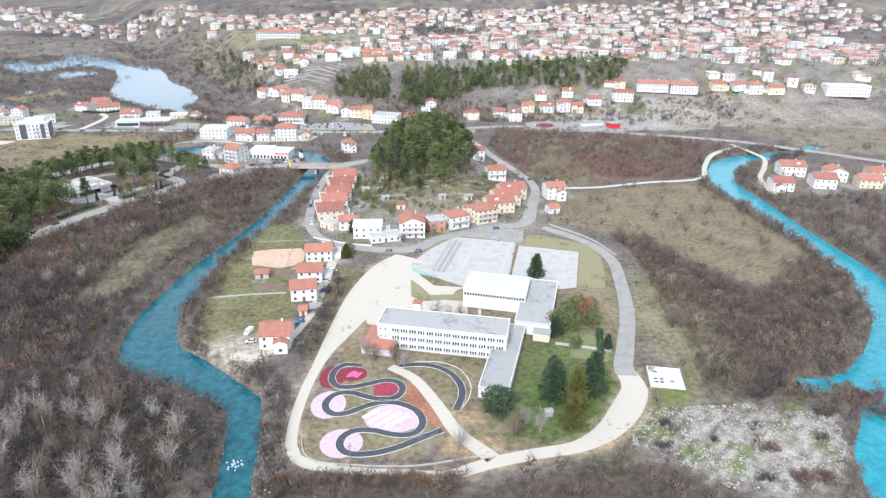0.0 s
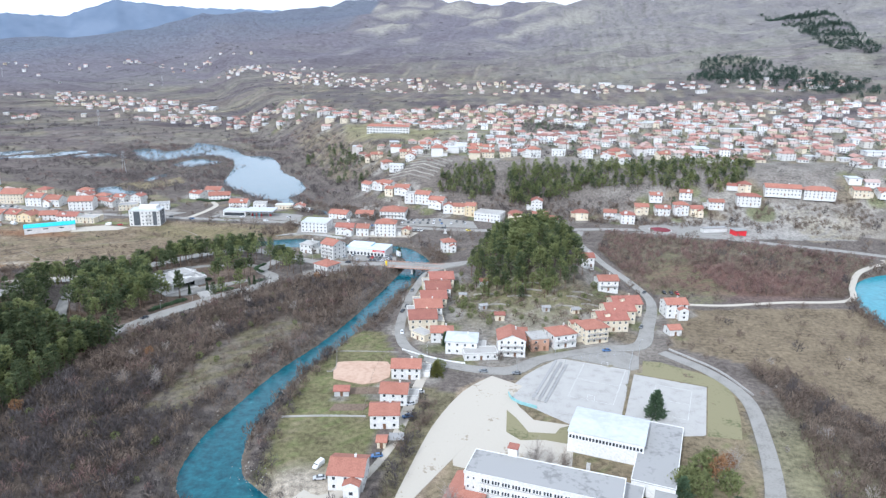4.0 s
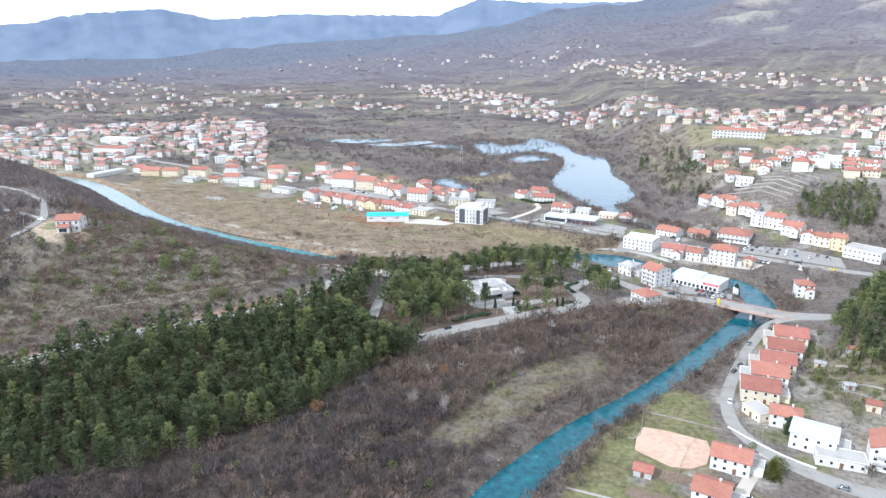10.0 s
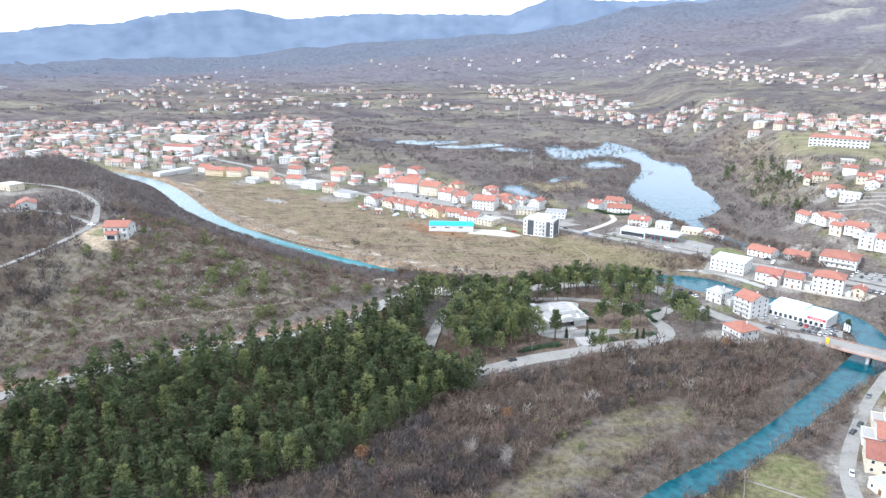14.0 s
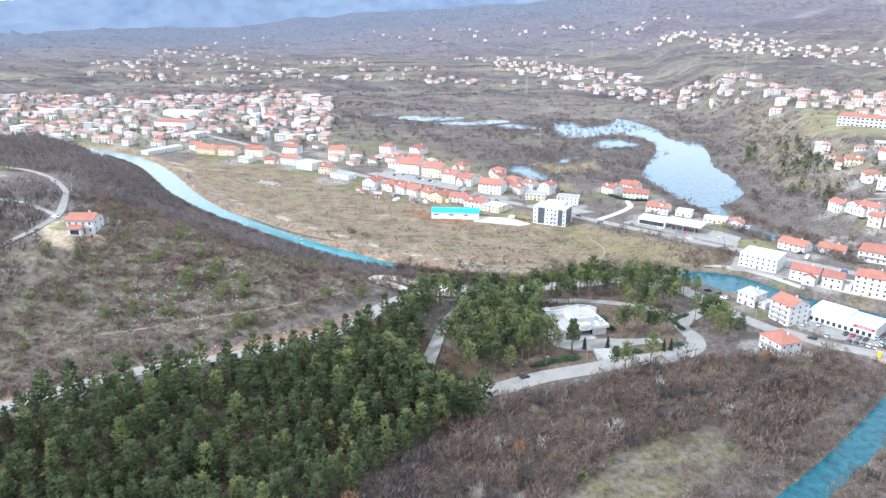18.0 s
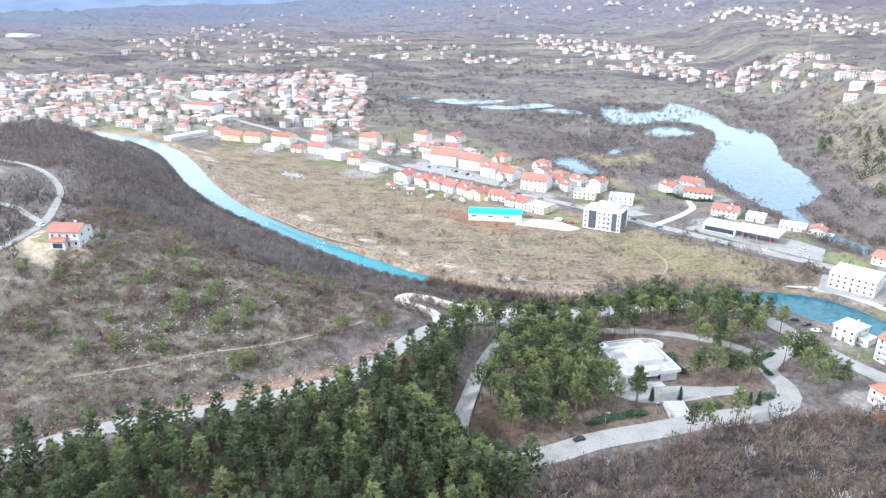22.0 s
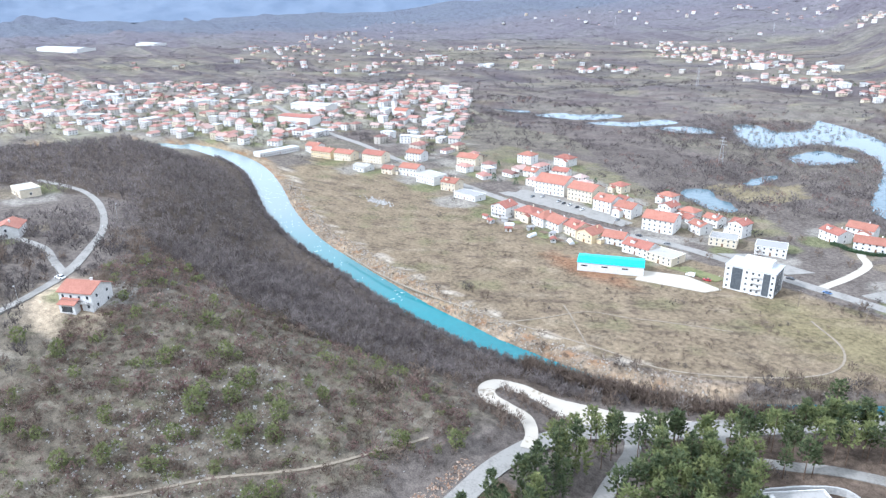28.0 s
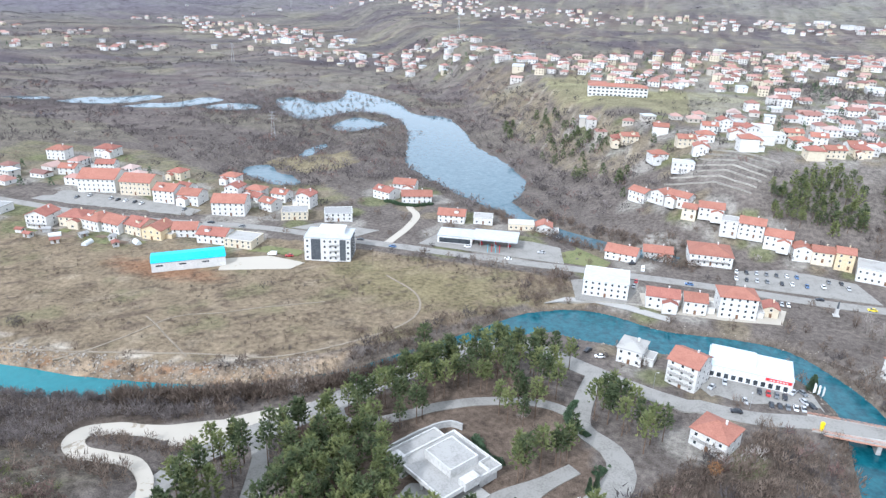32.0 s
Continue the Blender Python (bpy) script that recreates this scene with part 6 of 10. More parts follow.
def pine_shape(rng, whorls=9, low=0.2, wide=0.25, per=6, tufts=2, leaves=6, tip=0.062, conical=0.8):
    """The crown of a pine, one unit high: whorls of branches that carry tufts of needles."""
    roots, tips = [], []
    for k in range(whorls):
        t = (k + rng.uniform(-0.25, 0.25)) / whorls
        z = low + (1 - low) * max(t, 0)
        reach = wide * ((1 - max(t, 0))**conical + 0.08) * rng.uniform(0.8, 1.12)
        for i in range(per):
            a = 6.283 * (i + rng.uniform(-0.35, 0.35)) / per + k * 1.1
            length = reach * rng.uniform(0.7, 1.1)
            for m in range(tufts):
                f = 0.5 + 0.5 * m / (tufts - 1) if tufts > 1 else 1.0
                c = np.array([math.cos(a) * length * f, math.sin(a) * length * f, z + 0.035 * f])
                c += rng.normal(size=3) * 0.012
                way = rng.normal(size=(leaves, 3)) * [0.7, 0.7, 0.45] + [math.cos(a) * 0.9, math.sin(a) * 0.9, 0.55]
                way /= np.linalg.norm(way, axis=1)[:, None]
                roots.append(c - way * tip * 0.45)
                tips.append(c + way * tip * rng.uniform(0.7, 1.25, (leaves, 1)))
    n = 6
    roots.append(np.tile([0, 0, 0.95], (n, 1)))
    tips.append(np.array([0, 0, 0.99]) + rng.normal(size=(n, 3)) * [0.03, 0.03, 0.02])
    roots, tips = np.concatenate(roots), np.concatenate(tips)
    return blade(roots, tips, np.full(len(roots), tip * 0.33), rng)


def round_shape(rng, n=260, leaf=0.075, squash=1.0):
    """A leafy bush, one unit across: an uneven shell of small leaf clumps."""
    d = rng.normal(size=(n, 3))
    d /= np.linalg.norm(d, axis=1)[:, None]
    lump = 1 + 0.22 * np.sin(d[:, 0] * 5 + 1) * np.cos(d[:, 1] * 4 + 2) + 0.15 * np.sin(d[:, 2] * 7)
    c = d * (0.5 * lump * rng.uniform(0.65, 1.0, n))[:, None]
    c[:, 2] = c[:, 2] * squash + 0.45 * squash
    c[:, 2] = np.maximum(c[:, 2], 0.02)
    way = rng.normal(size=c.shape) + d * 0.9
    way /= np.linalg.norm(way, axis=1)[:, None]
    return blade(c - way * leaf * 0.5, c + way * leaf, np.full(n, leaf * 0.5), rng)


def planted(name, shapes, pos, scale, material, rng, flat=None):
    """One joined mesh of many plants: each shape turned, sized and set at its place."""
    pick = rng.integers(0, len(shapes), len(pos))
    turn, out = rng.uniform(0, 6.283, len(pos)), []
    wide = scale * (flat if flat is not None else 1.0)
    for k, s in enumerate(shapes):
        w = np.where(pick == k)[0]
        if not len(w):
            continue
        c, sn = np.cos(turn[w])[:, None, None], np.sin(turn[w])[:, None, None]
        x, y, z = s[None, :, :, 0], s[None, :, :, 1], s[None, :, :, 2]
        wd, ht = wide[w][:, None, None], scale[w][:, None, None]
        v = np.stack([(x * c - y * sn) * wd, (x * sn + y * c) * wd, z * ht], -1) + pos[w][:, None, None, :]
        out.append(v.reshape(-1, 3))
    v = np.concatenate(out)
    me = bpy.data.meshes.new(name)
    n = len(v) // 3
    me.vertices.add(len(v))
    me.vertices.foreach_set("co", v.astype(np.float32).ravel())
    me.loops.add(len(v))
    me.loops.foreach_set("vertex_index", np.arange(len(v), dtype=np.int32))
    me.polygons.add(n)
    me.polygons.foreach_set("loop_start", np.arange(n, dtype=np.int32) * 3)
    me.materials.append(material)
    me.update(calc_edges=True)
    return new(name, me)


def shape_mesh(name, tris, material):
    return fast_mesh(name, tris.reshape(-1, 3), np.arange(len(tris) * 3).reshape(-1, 3), material)


def tapered(name, height, r0, r1, material, sides=7, bend=0.0):
    v, f = [], []
    rings = 4
    for k in range(rings):
        t = k / (rings - 1)
        r = r0 + (r1 - r0) * t
        v += [(math.cos(6.283 * i / sides) * r + bend * t * t, math.sin(6.283 * i / sides) * r, t * height) for i in range(sides)]
    for k in range(rings - 1):
        f += [(k * sides + i, k * sides + (i + 1) % sides, (k + 1) * sides + (i + 1) % sides, (k + 1) * sides + i) for i in range(sides)]
    f.append(tuple(range((rings - 1) * sides, rings * sides)))
    return mesh_of(name, v, f, material)




def clear_of(x, y, road=1.5, water=0.5, built=0.5):
    """Where there is no road, water, lot or building."""
    ok = np.ones(len(x), bool)
    for line in list(ROADS.values()) + list(GRAVEL_ROADS.values()):
        d, w = near_line(x, y, line)
        ok &= d > line[w, 2] + road
    for line, _ in WATERS:
        d, w = near_line(x, y, line)
        ok &= d > line[w, 2] + water
    for poly in [p for p, _, _ in LOTS.values()] + LAKES:
        ok &= ~in_poly(x, y, poly)
    for fx, fy, fr in FOOT:
        ok &= (x - fx)**2 + (y - fy)**2 > (fr * 0.92 + built)**2
    return ok


def jittered(x0, x1, y0, y1, step, rng):
    gx2, gy2 = np.meshgrid(np.arange(x0, x1, step), np.arange(y0, y1, step))
    n = gx2.size
    return gx2.ravel() + rng.uniform(-0.5, 0.5, n) * step, gy2.ravel() + rng.uniform(-0.5, 0.5, n) * step


def on_pines(x, y):
    m = in_poly(x, y, PINE_WOOD) | in_poly(x, y, PARK_PINES) | in_poly(x, y, PARK_NORTH)
    return m | ((((x + 1) / 38)**2 + ((y - 456) / 54)**2) < 1)


HILL_HOMES = [(-520, 300), (-455, 292), (-425, 262), (-395, 240), (-380, 200), (-420, 180), (-520, 200)]
BARE = [fuzzy_shape(np.random.default_rng(i), 5, 66, 0.52, 0.026) for i in range(8)]
LOW = [fuzzy_shape(np.random.default_rng(30 + i), 2, 26, 0.75, 0.062) for i in range(6)]
TUFT = [fuzzy_shape(np.random.default_rng(50 + i), 1, 11, 0.8, 0.06) for i in range(5)]
MIDDLE = [fuzzy_shape(np.random.default_rng(70 + i), 3, 34, 0.55, 0.045) for i in range(6)]
SHRUB = [fuzzy_shape(np.random.default_rng(90 + i), 3, 58, 0.85, 0.075) for i in range(6)]

# near scrub on a jittered grid, thinned by where it grows
sx, sy = jittered(-470, 300, 40, 660, 3.3, RNG)
dens = np.full(len(sx), 0.05)
for poly, k in ((WEST_BANK, 0.95), (CLEARING, 0.42), (HILL_TOP, 0.6), (NORTH_SLOPE, 0.95), (STONY, 0.80), (EAST_SCRUB, 0.97), (RED_SCRUB, 0.66), (SOUTH_SCRUB, 0.6)):
    dens[in_poly(sx, sy, poly)] = k
dens[in_poly(sx, sy, STONY) & (sy > 330)] = 0.7
dens[in_poly(sx, sy, STONY) & (sy < 225)] = 0.85
for line in (RIVER_LINE, RIVER_EAST, LAKE_LINE):
    d, w = near_line(sx, sy, line)
    strip = d < line[w, 2] + 9
    quiet = (line is RIVER_LINE) & (sx < -300) & (sy > line[w, 1])
    town = (line is RIVER_LINE) & (sx > -215) & (sx < -85) & (sy > 460)
    strip = d < line[w, 2] + 11
    dens = np.where(strip & ~town, np.where(quiet, 0.14, 0.96), dens)
dens = np.where((sx > 228) & (sy < 400), 0.7, dens)
for cx_, cy_ in ((-326, 505), (-315, 513), (-322, 461), (-305, 470), (-354, 480), (-294, 506), (-388, 459), (-430, 450), (-470, 470), (-405, 430), (-484, 440), (-346, 455), (-440, 478), (-505, 462), (-372, 440)):
    dens = np.where(np.hypot((sx - cx_) / 11, (sy - cy_) / 5.5) < 1, 0.8, dens)
dens = np.where(in_poly(sx, sy, [(-328, 345), (-330, 392), (-300, 408), (-262, 432), (-240, 466), (-236, 458), (-262, 418), (-284, 392), (-286, 350)]), 0.96, dens)
dens = np.where(in_poly(sx, sy, [(-279, 350), (-262, 402), (-240, 428), (-222, 440), (-226, 420), (-236, 402), (-246, 378), (-262, 350)]), 0.5, dens)
dens = np.where(in_poly(sx, sy, HILL_HOMES) & (dens < 0.5), 0.75, dens)
dens = np.where(np.hypot((sx + 405) / 19, (sy - 248) / 15) < 1, 0.0, dens)
edge_x = np.where(sy < 300, -277 - (281 - sy) * 0.34, -283.0)
dens = np.where((edge_x - sx > 11) & (sx > -470) & (sy < 330) & (dens < 0.5) & (np.hypot((sx + 405) / 19, (sy - 248) / 15) > 1), 0.75, dens)
strip_road = in_poly(sx, sy, [(-330, 556), (-300, 560), (-237, 564), (-196, 562), (-192, 532), (-210, 522), (-226, 512), (-226, 540), (-290, 549)])
dens = np.where(strip_road, 0.85, dens)
dens = np.where((sx > -320) & (sx < -215) & (sy > 425) & (sy < 470) & (dens < 0.3), 0.6, dens)
dens = np.where(in_poly(sx, sy, [(-48, 280), (-38, 272), (-37, 250), (-38, 232), (-44, 208), (-49, 204), (-47, 240), (-46, 262)]), 0.95, dens)
dens = np.where(in_poly(sx, sy, [(76, 440), (82, 500), (104, 535), (110, 500), (120, 440), (112, 424)]), 0.15, dens)
dens = np.where((sx > 92) & (sx < 108) & (sy > 200) & (sy < 330) & (dens < 0.3), 0.15, dens)
dens = np.where((np.hypot((sx - 0) / 46, (sy - 398) / 36) < 1), 0.5, dens)
dens = np.where((sy > 585) & (sx > -40) & (sx < 300), np.where(sy > 618, 0.5, 0.06), dens)
dens = np.where(dens > 0.9, dens, dens * np.clip(0.75 + 0.6 * hashed(sx, sy, 34, 2.0), 0.25, 1.1))
dens = np.where(in_poly(sx, sy, LIMESTONE), 0.035, dens)
in_school = in_poly(sx, sy, [(-44, 148), (15, 150), (55, 160), (72, 185), (84, 235), (92, 300), (70, 340), (0, 330), (-14, 300), (-32, 230)])
in_garden = in_poly(sx, sy, [(-92, 345), (-72, 345), (-50, 312), (-50, 235), (-62, 205), (-84, 210), (-92, 250)])
keep = (RNG.uniform(size=len(sx)) < dens) & ~in_school & ~in_garden & ~on_pines(sx, sy)
sx, sy = sx[keep], sy[keep]
keep = clear_of(sx, sy)
sx, sy = sx[keep], sy[keep]
sz = ground_z(sx, sy) - 0.1
size = RNG.uniform(2.6, 6.4, len(sx)) * (1 + 0.30 * hashed(sx, sy, 17, 3.0)) * np.where(in_poly(sx, sy, WEST_BANK) & ~in_poly(sx, sy, CLEARING), 1.12, 1.0) * np.where(in_poly(sx, sy, STONY), 0.55, 1.0) * np.where(in_poly(sx, sy, CLEARING), 0.55, 1.0) * (1 + 0.25 * hashed(sx, sy, 60, 5.0))
_, w = near_line(sx, sy, RIVER_LINE)
field_low = (sx > -480) & (sx < -215) & (sy > 430) & (sy < 560) & (sy > RIVER_LINE[w, 1])
size = np.where(np.hypot((sx - 0) / 46, (sy - 398) / 36) < 1, size * 0.7, size)
size = np.where(field_low & (np.hypot(sx + 235, sy - 470) > 40), size * 0.4, size)
red = (in_poly(sx, sy, STONY) & (hashed(sx, sy, 30, 12.0) > 0.1)) | (in_poly(sx, sy, RED_SCRUB) & (hashed(sx, sy, 22, 6.0) + RNG.normal(size=len(sx)) * 0.3 > -0.15)) | ((hashed(sx, sy, 28, 9.0) > 0.62) & (sx > -260) & (sx < -95))
bank_gap, w = near_line(sx, sy, RIVER_LINE)
bank_gap = bank_gap - RIVER_LINE[w, 2]
size = np.where(sx < -330, size * np.clip(0.62 + bank_gap / 70, 0.62, 1.0), size)
slope = in_poly(sx, sy, NORTH_SLOPE)
hill_low = in_poly(sx, sy, STONY) | (np.hypot((sx - 0) / 46, (sy - 398) / 36) < 1)
dark = in_poly(sx, sy, NORTH_SLOPE) | (((hashed(sx, sy, 40, 1.0) > 0.45) | ((hashed(sx, sy, 27, 4.0) > -0.2) & (sy < 275) & (sx < -40))) & ~red)
pale = ~red & ~dark & (RNG.uniform(size=len(sx)) < 0.012)
P3 = np.stack([sx, sy, sz], 1)
for mask, mat, text in ((red, TWIGS_RED, "reddish leafless winter scrub"), (dark & ~red, TWIGS_DARK, "dense dark leafless scrub on slopes and banks"),
                        (pale, TWIGS_PALE, "pale leafless saplings among scrub"), (~red & ~dark & ~pale, TWIGS, "grey-brown leafless winter scrub")):
    mask = mask & ~slope & ~hill_low
    if mask.any():
        tagged(planted("scrub", BARE, P3[mask], size[mask], mat, RNG), text, "scrub", kind="stuff")
tagged(planted("scrub", BARE, P3[slope], size[slope], TWIGS_SLOPE, RNG), "dense grey leafless scrub on the slope above the river", "scrub", kind="stuff")
for mask, mat in ((hill_low & red, TWIGS_RED), (hill_low & ~red, TWIGS)):
    if mask.any():
        tagged(planted("scrub", LOW, P3[mask], size[mask], mat, RNG), "brown leafless shrubs scattered over stony slopes", "scrub", kind="stuff")

# tall thickets along the foot of the slope, at the water's edge
tg = np.gradient(RIVER_LINE[:, :2], axis=0)
tg /= np.linalg.norm(tg, axis=1)[:, None]
for x0, x1, lo, hi, n, out_ in ((-338, -228, 4.8, 7.6, 560, 8.0), (-820, -338, 2.0, 4.0, 800, 6.0)):
    w = RNG.choice(np.where((RIVER_LINE[:, 0] > x0) & (RIVER_LINE[:, 0] < x1) & (RIVER_LINE[:, 1] < 480))[0], n)
    off = RIVER_LINE[w, 2] + RNG.uniform(0.4, out_, n)
    bx, by = RIVER_LINE[w, 0] + tg[w, 1] * off + RNG.uniform(-2, 2, n), RIVER_LINE[w, 1] - tg[w, 0] * off + RNG.uniform(-1, 1, n)
    ok = clear_of(bx, by)
    tagged(planted("scrub", BARE, np.stack([bx, by, ground_z(bx, by) - 0.2], 1)[ok], RNG.uniform(lo, hi, ok.sum()), TWIGS_SLOPE if x1 < -300 else TWIGS, RNG), "tall leafless thickets at the water's edge", "scrub", kind="stuff")

bx, by = RNG.normal(151, 6.5, 90), RNG.normal(182, 6.5, 90)
tagged(planted("scrub", BARE, np.stack([bx, by, np.full(90, -3.3)], 1), RNG.uniform(2.5, 4.5, 90), TWIGS_RED, RNG), "flooded leafless willows standing in the shallows", "scrub", kind="stuff")

for mat, text, clumps in ((TWIGS_RED, "reddish leafless bushes on the bare limestone", ((104, 153, 2.2, 14), (107, 140, 3.5, 34), (114, 141, 3.0, 26))),
                          (TWIGS_DARK, "dark low bushes on the bare limestone", ((129, 171, 2.6, 22), (122, 158, 2.0, 12), (96, 141, 2.0, 14), (71, 155, 2.2, 16), (75, 165, 2.6, 16), (88, 158, 1.5, 6)))):
    bx = np.concatenate([RNG.normal(a, r * 0.6, n) for a, b, r, n in clumps])
    by = np.concatenate([RNG.normal(b, r * 0.5, n) for a, b, r, n in clumps])
    tagged(planted("scrub", BARE, np.stack([bx, by, ground_z(bx, by) - 0.1], 1), RNG.uniform(1.2, 3.0, len(bx)), mat, RNG), text, "scrub", kind="stuff")

bx, by = RNG.uniform(-46, 8, 150), RNG.uniform(138.0, 142.6, 150)
rusty = RNG.uniform(size=150) < 0.16
ok = clear_of(bx, by, 0.3)
for mask, mat, text in ((rusty & ok, OAKBROWN, "young oaks with withered leaves below the gravel road"), (~rusty & ok, TWIGS, "leafless bushes below the gravel road")):
    tagged(planted("scrub", BARE, np.stack([bx, by, ground_z(bx, by) - 0.1], 1)[mask], RNG.uniform(2.0, 4.6, mask.sum()), mat, RNG), text, "scrub", kind="stuff")
bx, by = jittered(-205, -95, 190, 420, 9.0, RNG)
ok = in_poly(bx, by, WEST_BANK) & clear_of(bx, by) & (RNG.uniform(size=len(bx)) < 0.16)
tagged(planted("shrubs", [round_shape(np.random.default_rng(310 + i), 120, 0.13) for i in range(3)], np.stack([bx, by, ground_z(bx, by) - 0.1], 1)[ok], RNG.uniform(1.8, 4.2, ok.sum()), BUSHGREEN, RNG), "olive evergreen bushes among the river scrub", "shrubs", kind="stuff")

bx, by = RNG.normal(-30, 11, 70), RNG.normal(396, 18, 70)
ok = clear_of(bx, by, 1.0, 0.5, 1.0)
tagged(planted("shrubs", [round_shape(np.random.default_rng(320 + i), 130, 0.13) for i in range(3)], np.stack([bx, by, ground_z(bx, by) - 0.1], 1)[ok], RNG.uniform(1.4, 3.6, ok.sum()), BUSHGREEN, RNG), "evergreen bushes on the terraced gardens of the knoll", "shrubs", kind="stuff")

# reeds and willows standing in the shallow arm of the lake
bx, by = RNG.uniform(-612, -470, 1500), RNG.uniform(890, 1075, 1500)
ok = (hashed(bx + by * 0.8, by * 0.4, 16, 3.0) > 0.1) & (bx < -470 - (1075 - by) * 0.12)
bx, by = np.append(bx[ok], RNG.normal(-395, 14, 26)), np.append(by[ok], RNG.normal(868, 14, 26))
tagged(planted("reeds", LOW, np.stack([bx, by, np.full(len(bx), -2.3)], 1), RNG.uniform(1.2, 3.0, len(bx)), TWIGS, RNG), "brown reeds and leafless willows standing in the lake's shallows", "reeds", kind="stuff")

# low growth on the stony hill, and tufts on the dry fields
lx, ly = jittered(-465, -284, 150, 372, 2.1, RNG)
keep = in_poly(lx, ly, STONY) & (RNG.uniform(size=len(lx)) < np.clip(0.75 + 0.55 * hashed(lx, ly, 24, 4.0), 0.2, 0.97))
lx, ly = lx[keep], ly[keep]
keep = clear_of(lx, ly)
lx, ly = lx[keep], ly[keep]
P3 = np.stack([lx, ly, ground_z(lx, ly) - 0.05], 1)
ls = RNG.uniform(0.6, 2.4, len(lx)) * (1 + 0.6 * hashed(lx, ly, 30, 8.0)) * np.where(RNG.uniform(size=len(lx)) < 0.06, 1.7, 1.0)
kind_ = hashed(lx, ly, 20, 6.0) + RNG.normal(size=len(lx)) * 0.35
for mask, mat, text in ((kind_ > 0.35, TWIGS_RED, "reddish low shrubs on the stony hill"), ((kind_ <= 0.35) & (kind_ > -0.45), TWIGS, "low grey shrubs on the stony hill"), (kind_ <= -0.45, BUSHGREEN, "small olive shrubs on the stony hill")):
    tagged(planted("shrubs", SHRUB, P3[mask], ls[mask], mat, RNG), text, "shrubs", kind="stuff")
cx_, cy_ = jittered(-440, -290, 190, 356, 3.0, RNG)
keep = in_poly(cx_, cy_, STONY) & (hashed(cx_, cy_, 21, 11.0) > 0.55) & (RNG.uniform(size=len(cx_)) < 0.45)
cx_, cy_ = cx_[keep], cy_[keep]
tagged(planted("shrubs", [round_shape(np.random.default_rng(300 + i), 90, 0.16) for i in range(4)], np.stack([cx_, cy_, ground_z(cx_, cy_) - 0.1], 1), RNG.uniform(1.6, 3.8, len(cx_)), BUSHGREEN, RNG), "yellow-green shrubs on the stony hill", "shrubs", kind="stuff")
FIELD = [(-700, 455), (-480, 412), (-400, 408), (-350, 418), (-290, 444), (-255, 474), (-215, 524), (-165, 544), (-200, 560), (-400, 550), (-560, 530), (-690, 520)]
MEADOW = [(70, 350), (100, 335), (130, 300), (150, 270), (185, 260), (200, 320), (195, 380), (195, 425), (150, 420), (80, 405)]
VERGE = [(72, 160), (100, 150), (128, 180), (112, 215), (110, 300), (98, 330), (92, 240), (76, 205)]
lx, ly = jittered(-700, 210, 140, 560, 2.0, RNG)
keep = (in_poly(lx, ly, FIELD) | in_poly(lx, ly, MEADOW) | in_poly(lx, ly, VERGE) | in_poly(lx, ly, CLEARING)) & (RNG.uniform(size=len(lx)) < np.clip(0.45 + 0.6 * hashed(lx, ly, 26, 4.0), 0.06, 0.9))
lx, ly = lx[keep], ly[keep]
keep = clear_of(lx, ly)
lx, ly = lx[keep], ly[keep]
P3 = np.stack([lx, ly, ground_z(lx, ly) - 0.03], 1)
ls = RNG.uniform(0.3, 1.05, len(lx)) * (1 + 0.5 * hashed(lx, ly, 40, 8.0))
dry = RNG.uniform(size=len(lx)) < np.clip(0.55 + 0.5 * hashed(lx, ly, 33, 2.0), 0.15, 0.9)
tagged(planted("grass", TUFT, P3[dry], ls[dry], DRYGRASS, RNG), "dry straw-coloured grass tufts on the fields", "grass", kind="stuff")
tagged(planted("grass", TUFT, P3[~dry], ls[~dry] * 1.25, TWIGS_DARK, RNG), "brown weeds on the fields", "weeds", kind="stuff")

# the marsh, the far slopes and woods
fx, fy = jittered(-1500, 700, 430, 1500, 8.0, RNG)
fd = np.full(len(fx), 0.22)
fd[in_poly(fx, fy, MARSH)] = 0.8
fd[in_poly(fx, fy, [(-640, 575), (-540, 600), (-380, 600), (-350, 640), (-390, 668), (-470, 660), (-560, 700), (-680, 690)])] = 0.12
fd[in_poly(fx, fy, [(-881, 582), (-822, 666), (-766, 604), (-804, 547)])] = 1.0
fd[in_poly(fx, fy, [(-462, 715), (-446, 745), (-412, 768), (-388, 735), (-396, 700), (-435, 698)])] = 0.05
s2 = (fx + 230) * 0.870 + (fy - 700) * 0.493
fd = np.where((s2 > -20) & (s2 < 90) & (fy > 690), 0.85, fd)
fd = np.where((fx < -470) & (fy < 440), 0.0, fd)
fd = np.where((fx > -470) & (fx < 300) & (fy < 660), 0.0, fd)
fd = np.where((fx > -820) & (fx < -300) & (fy < 565), 0.015, fd)
fd *= np.clip(0.5 + 1.4 * hashed(fx, fy, 120, 3.0), 0.06, 1.3)
keep = RNG.uniform(size=len(fx)) < fd
fx, fy = fx[keep], fy[keep]
keep = clear_of(fx, fy)
fx, fy = fx[keep], fy[keep]
P3 = np.stack([fx, fy, ground_z(fx, fy) - 0.2], 1)
fs = RNG.uniform(2.5, 6.0, len(fx)) * (1 + 0.35 * hashed(fx, fy, 75, 4.0))
red = hashed(fx, fy, 90, 2.0) > 0.5
tagged(planted("scrub", LOW, P3[red], fs[red], TWIGS_RED, RNG), "reddish leafless scrub in the marsh", "scrub", kind="stuff")
tagged(planted("scrub", LOW, P3[~red], fs[~red], TWIGS_DARK, RNG), "leafless thickets of the valley", "scrub", kind="stuff")
ax, ay = jittered(-640, -150, 600, 1060, 5.5, RNG)
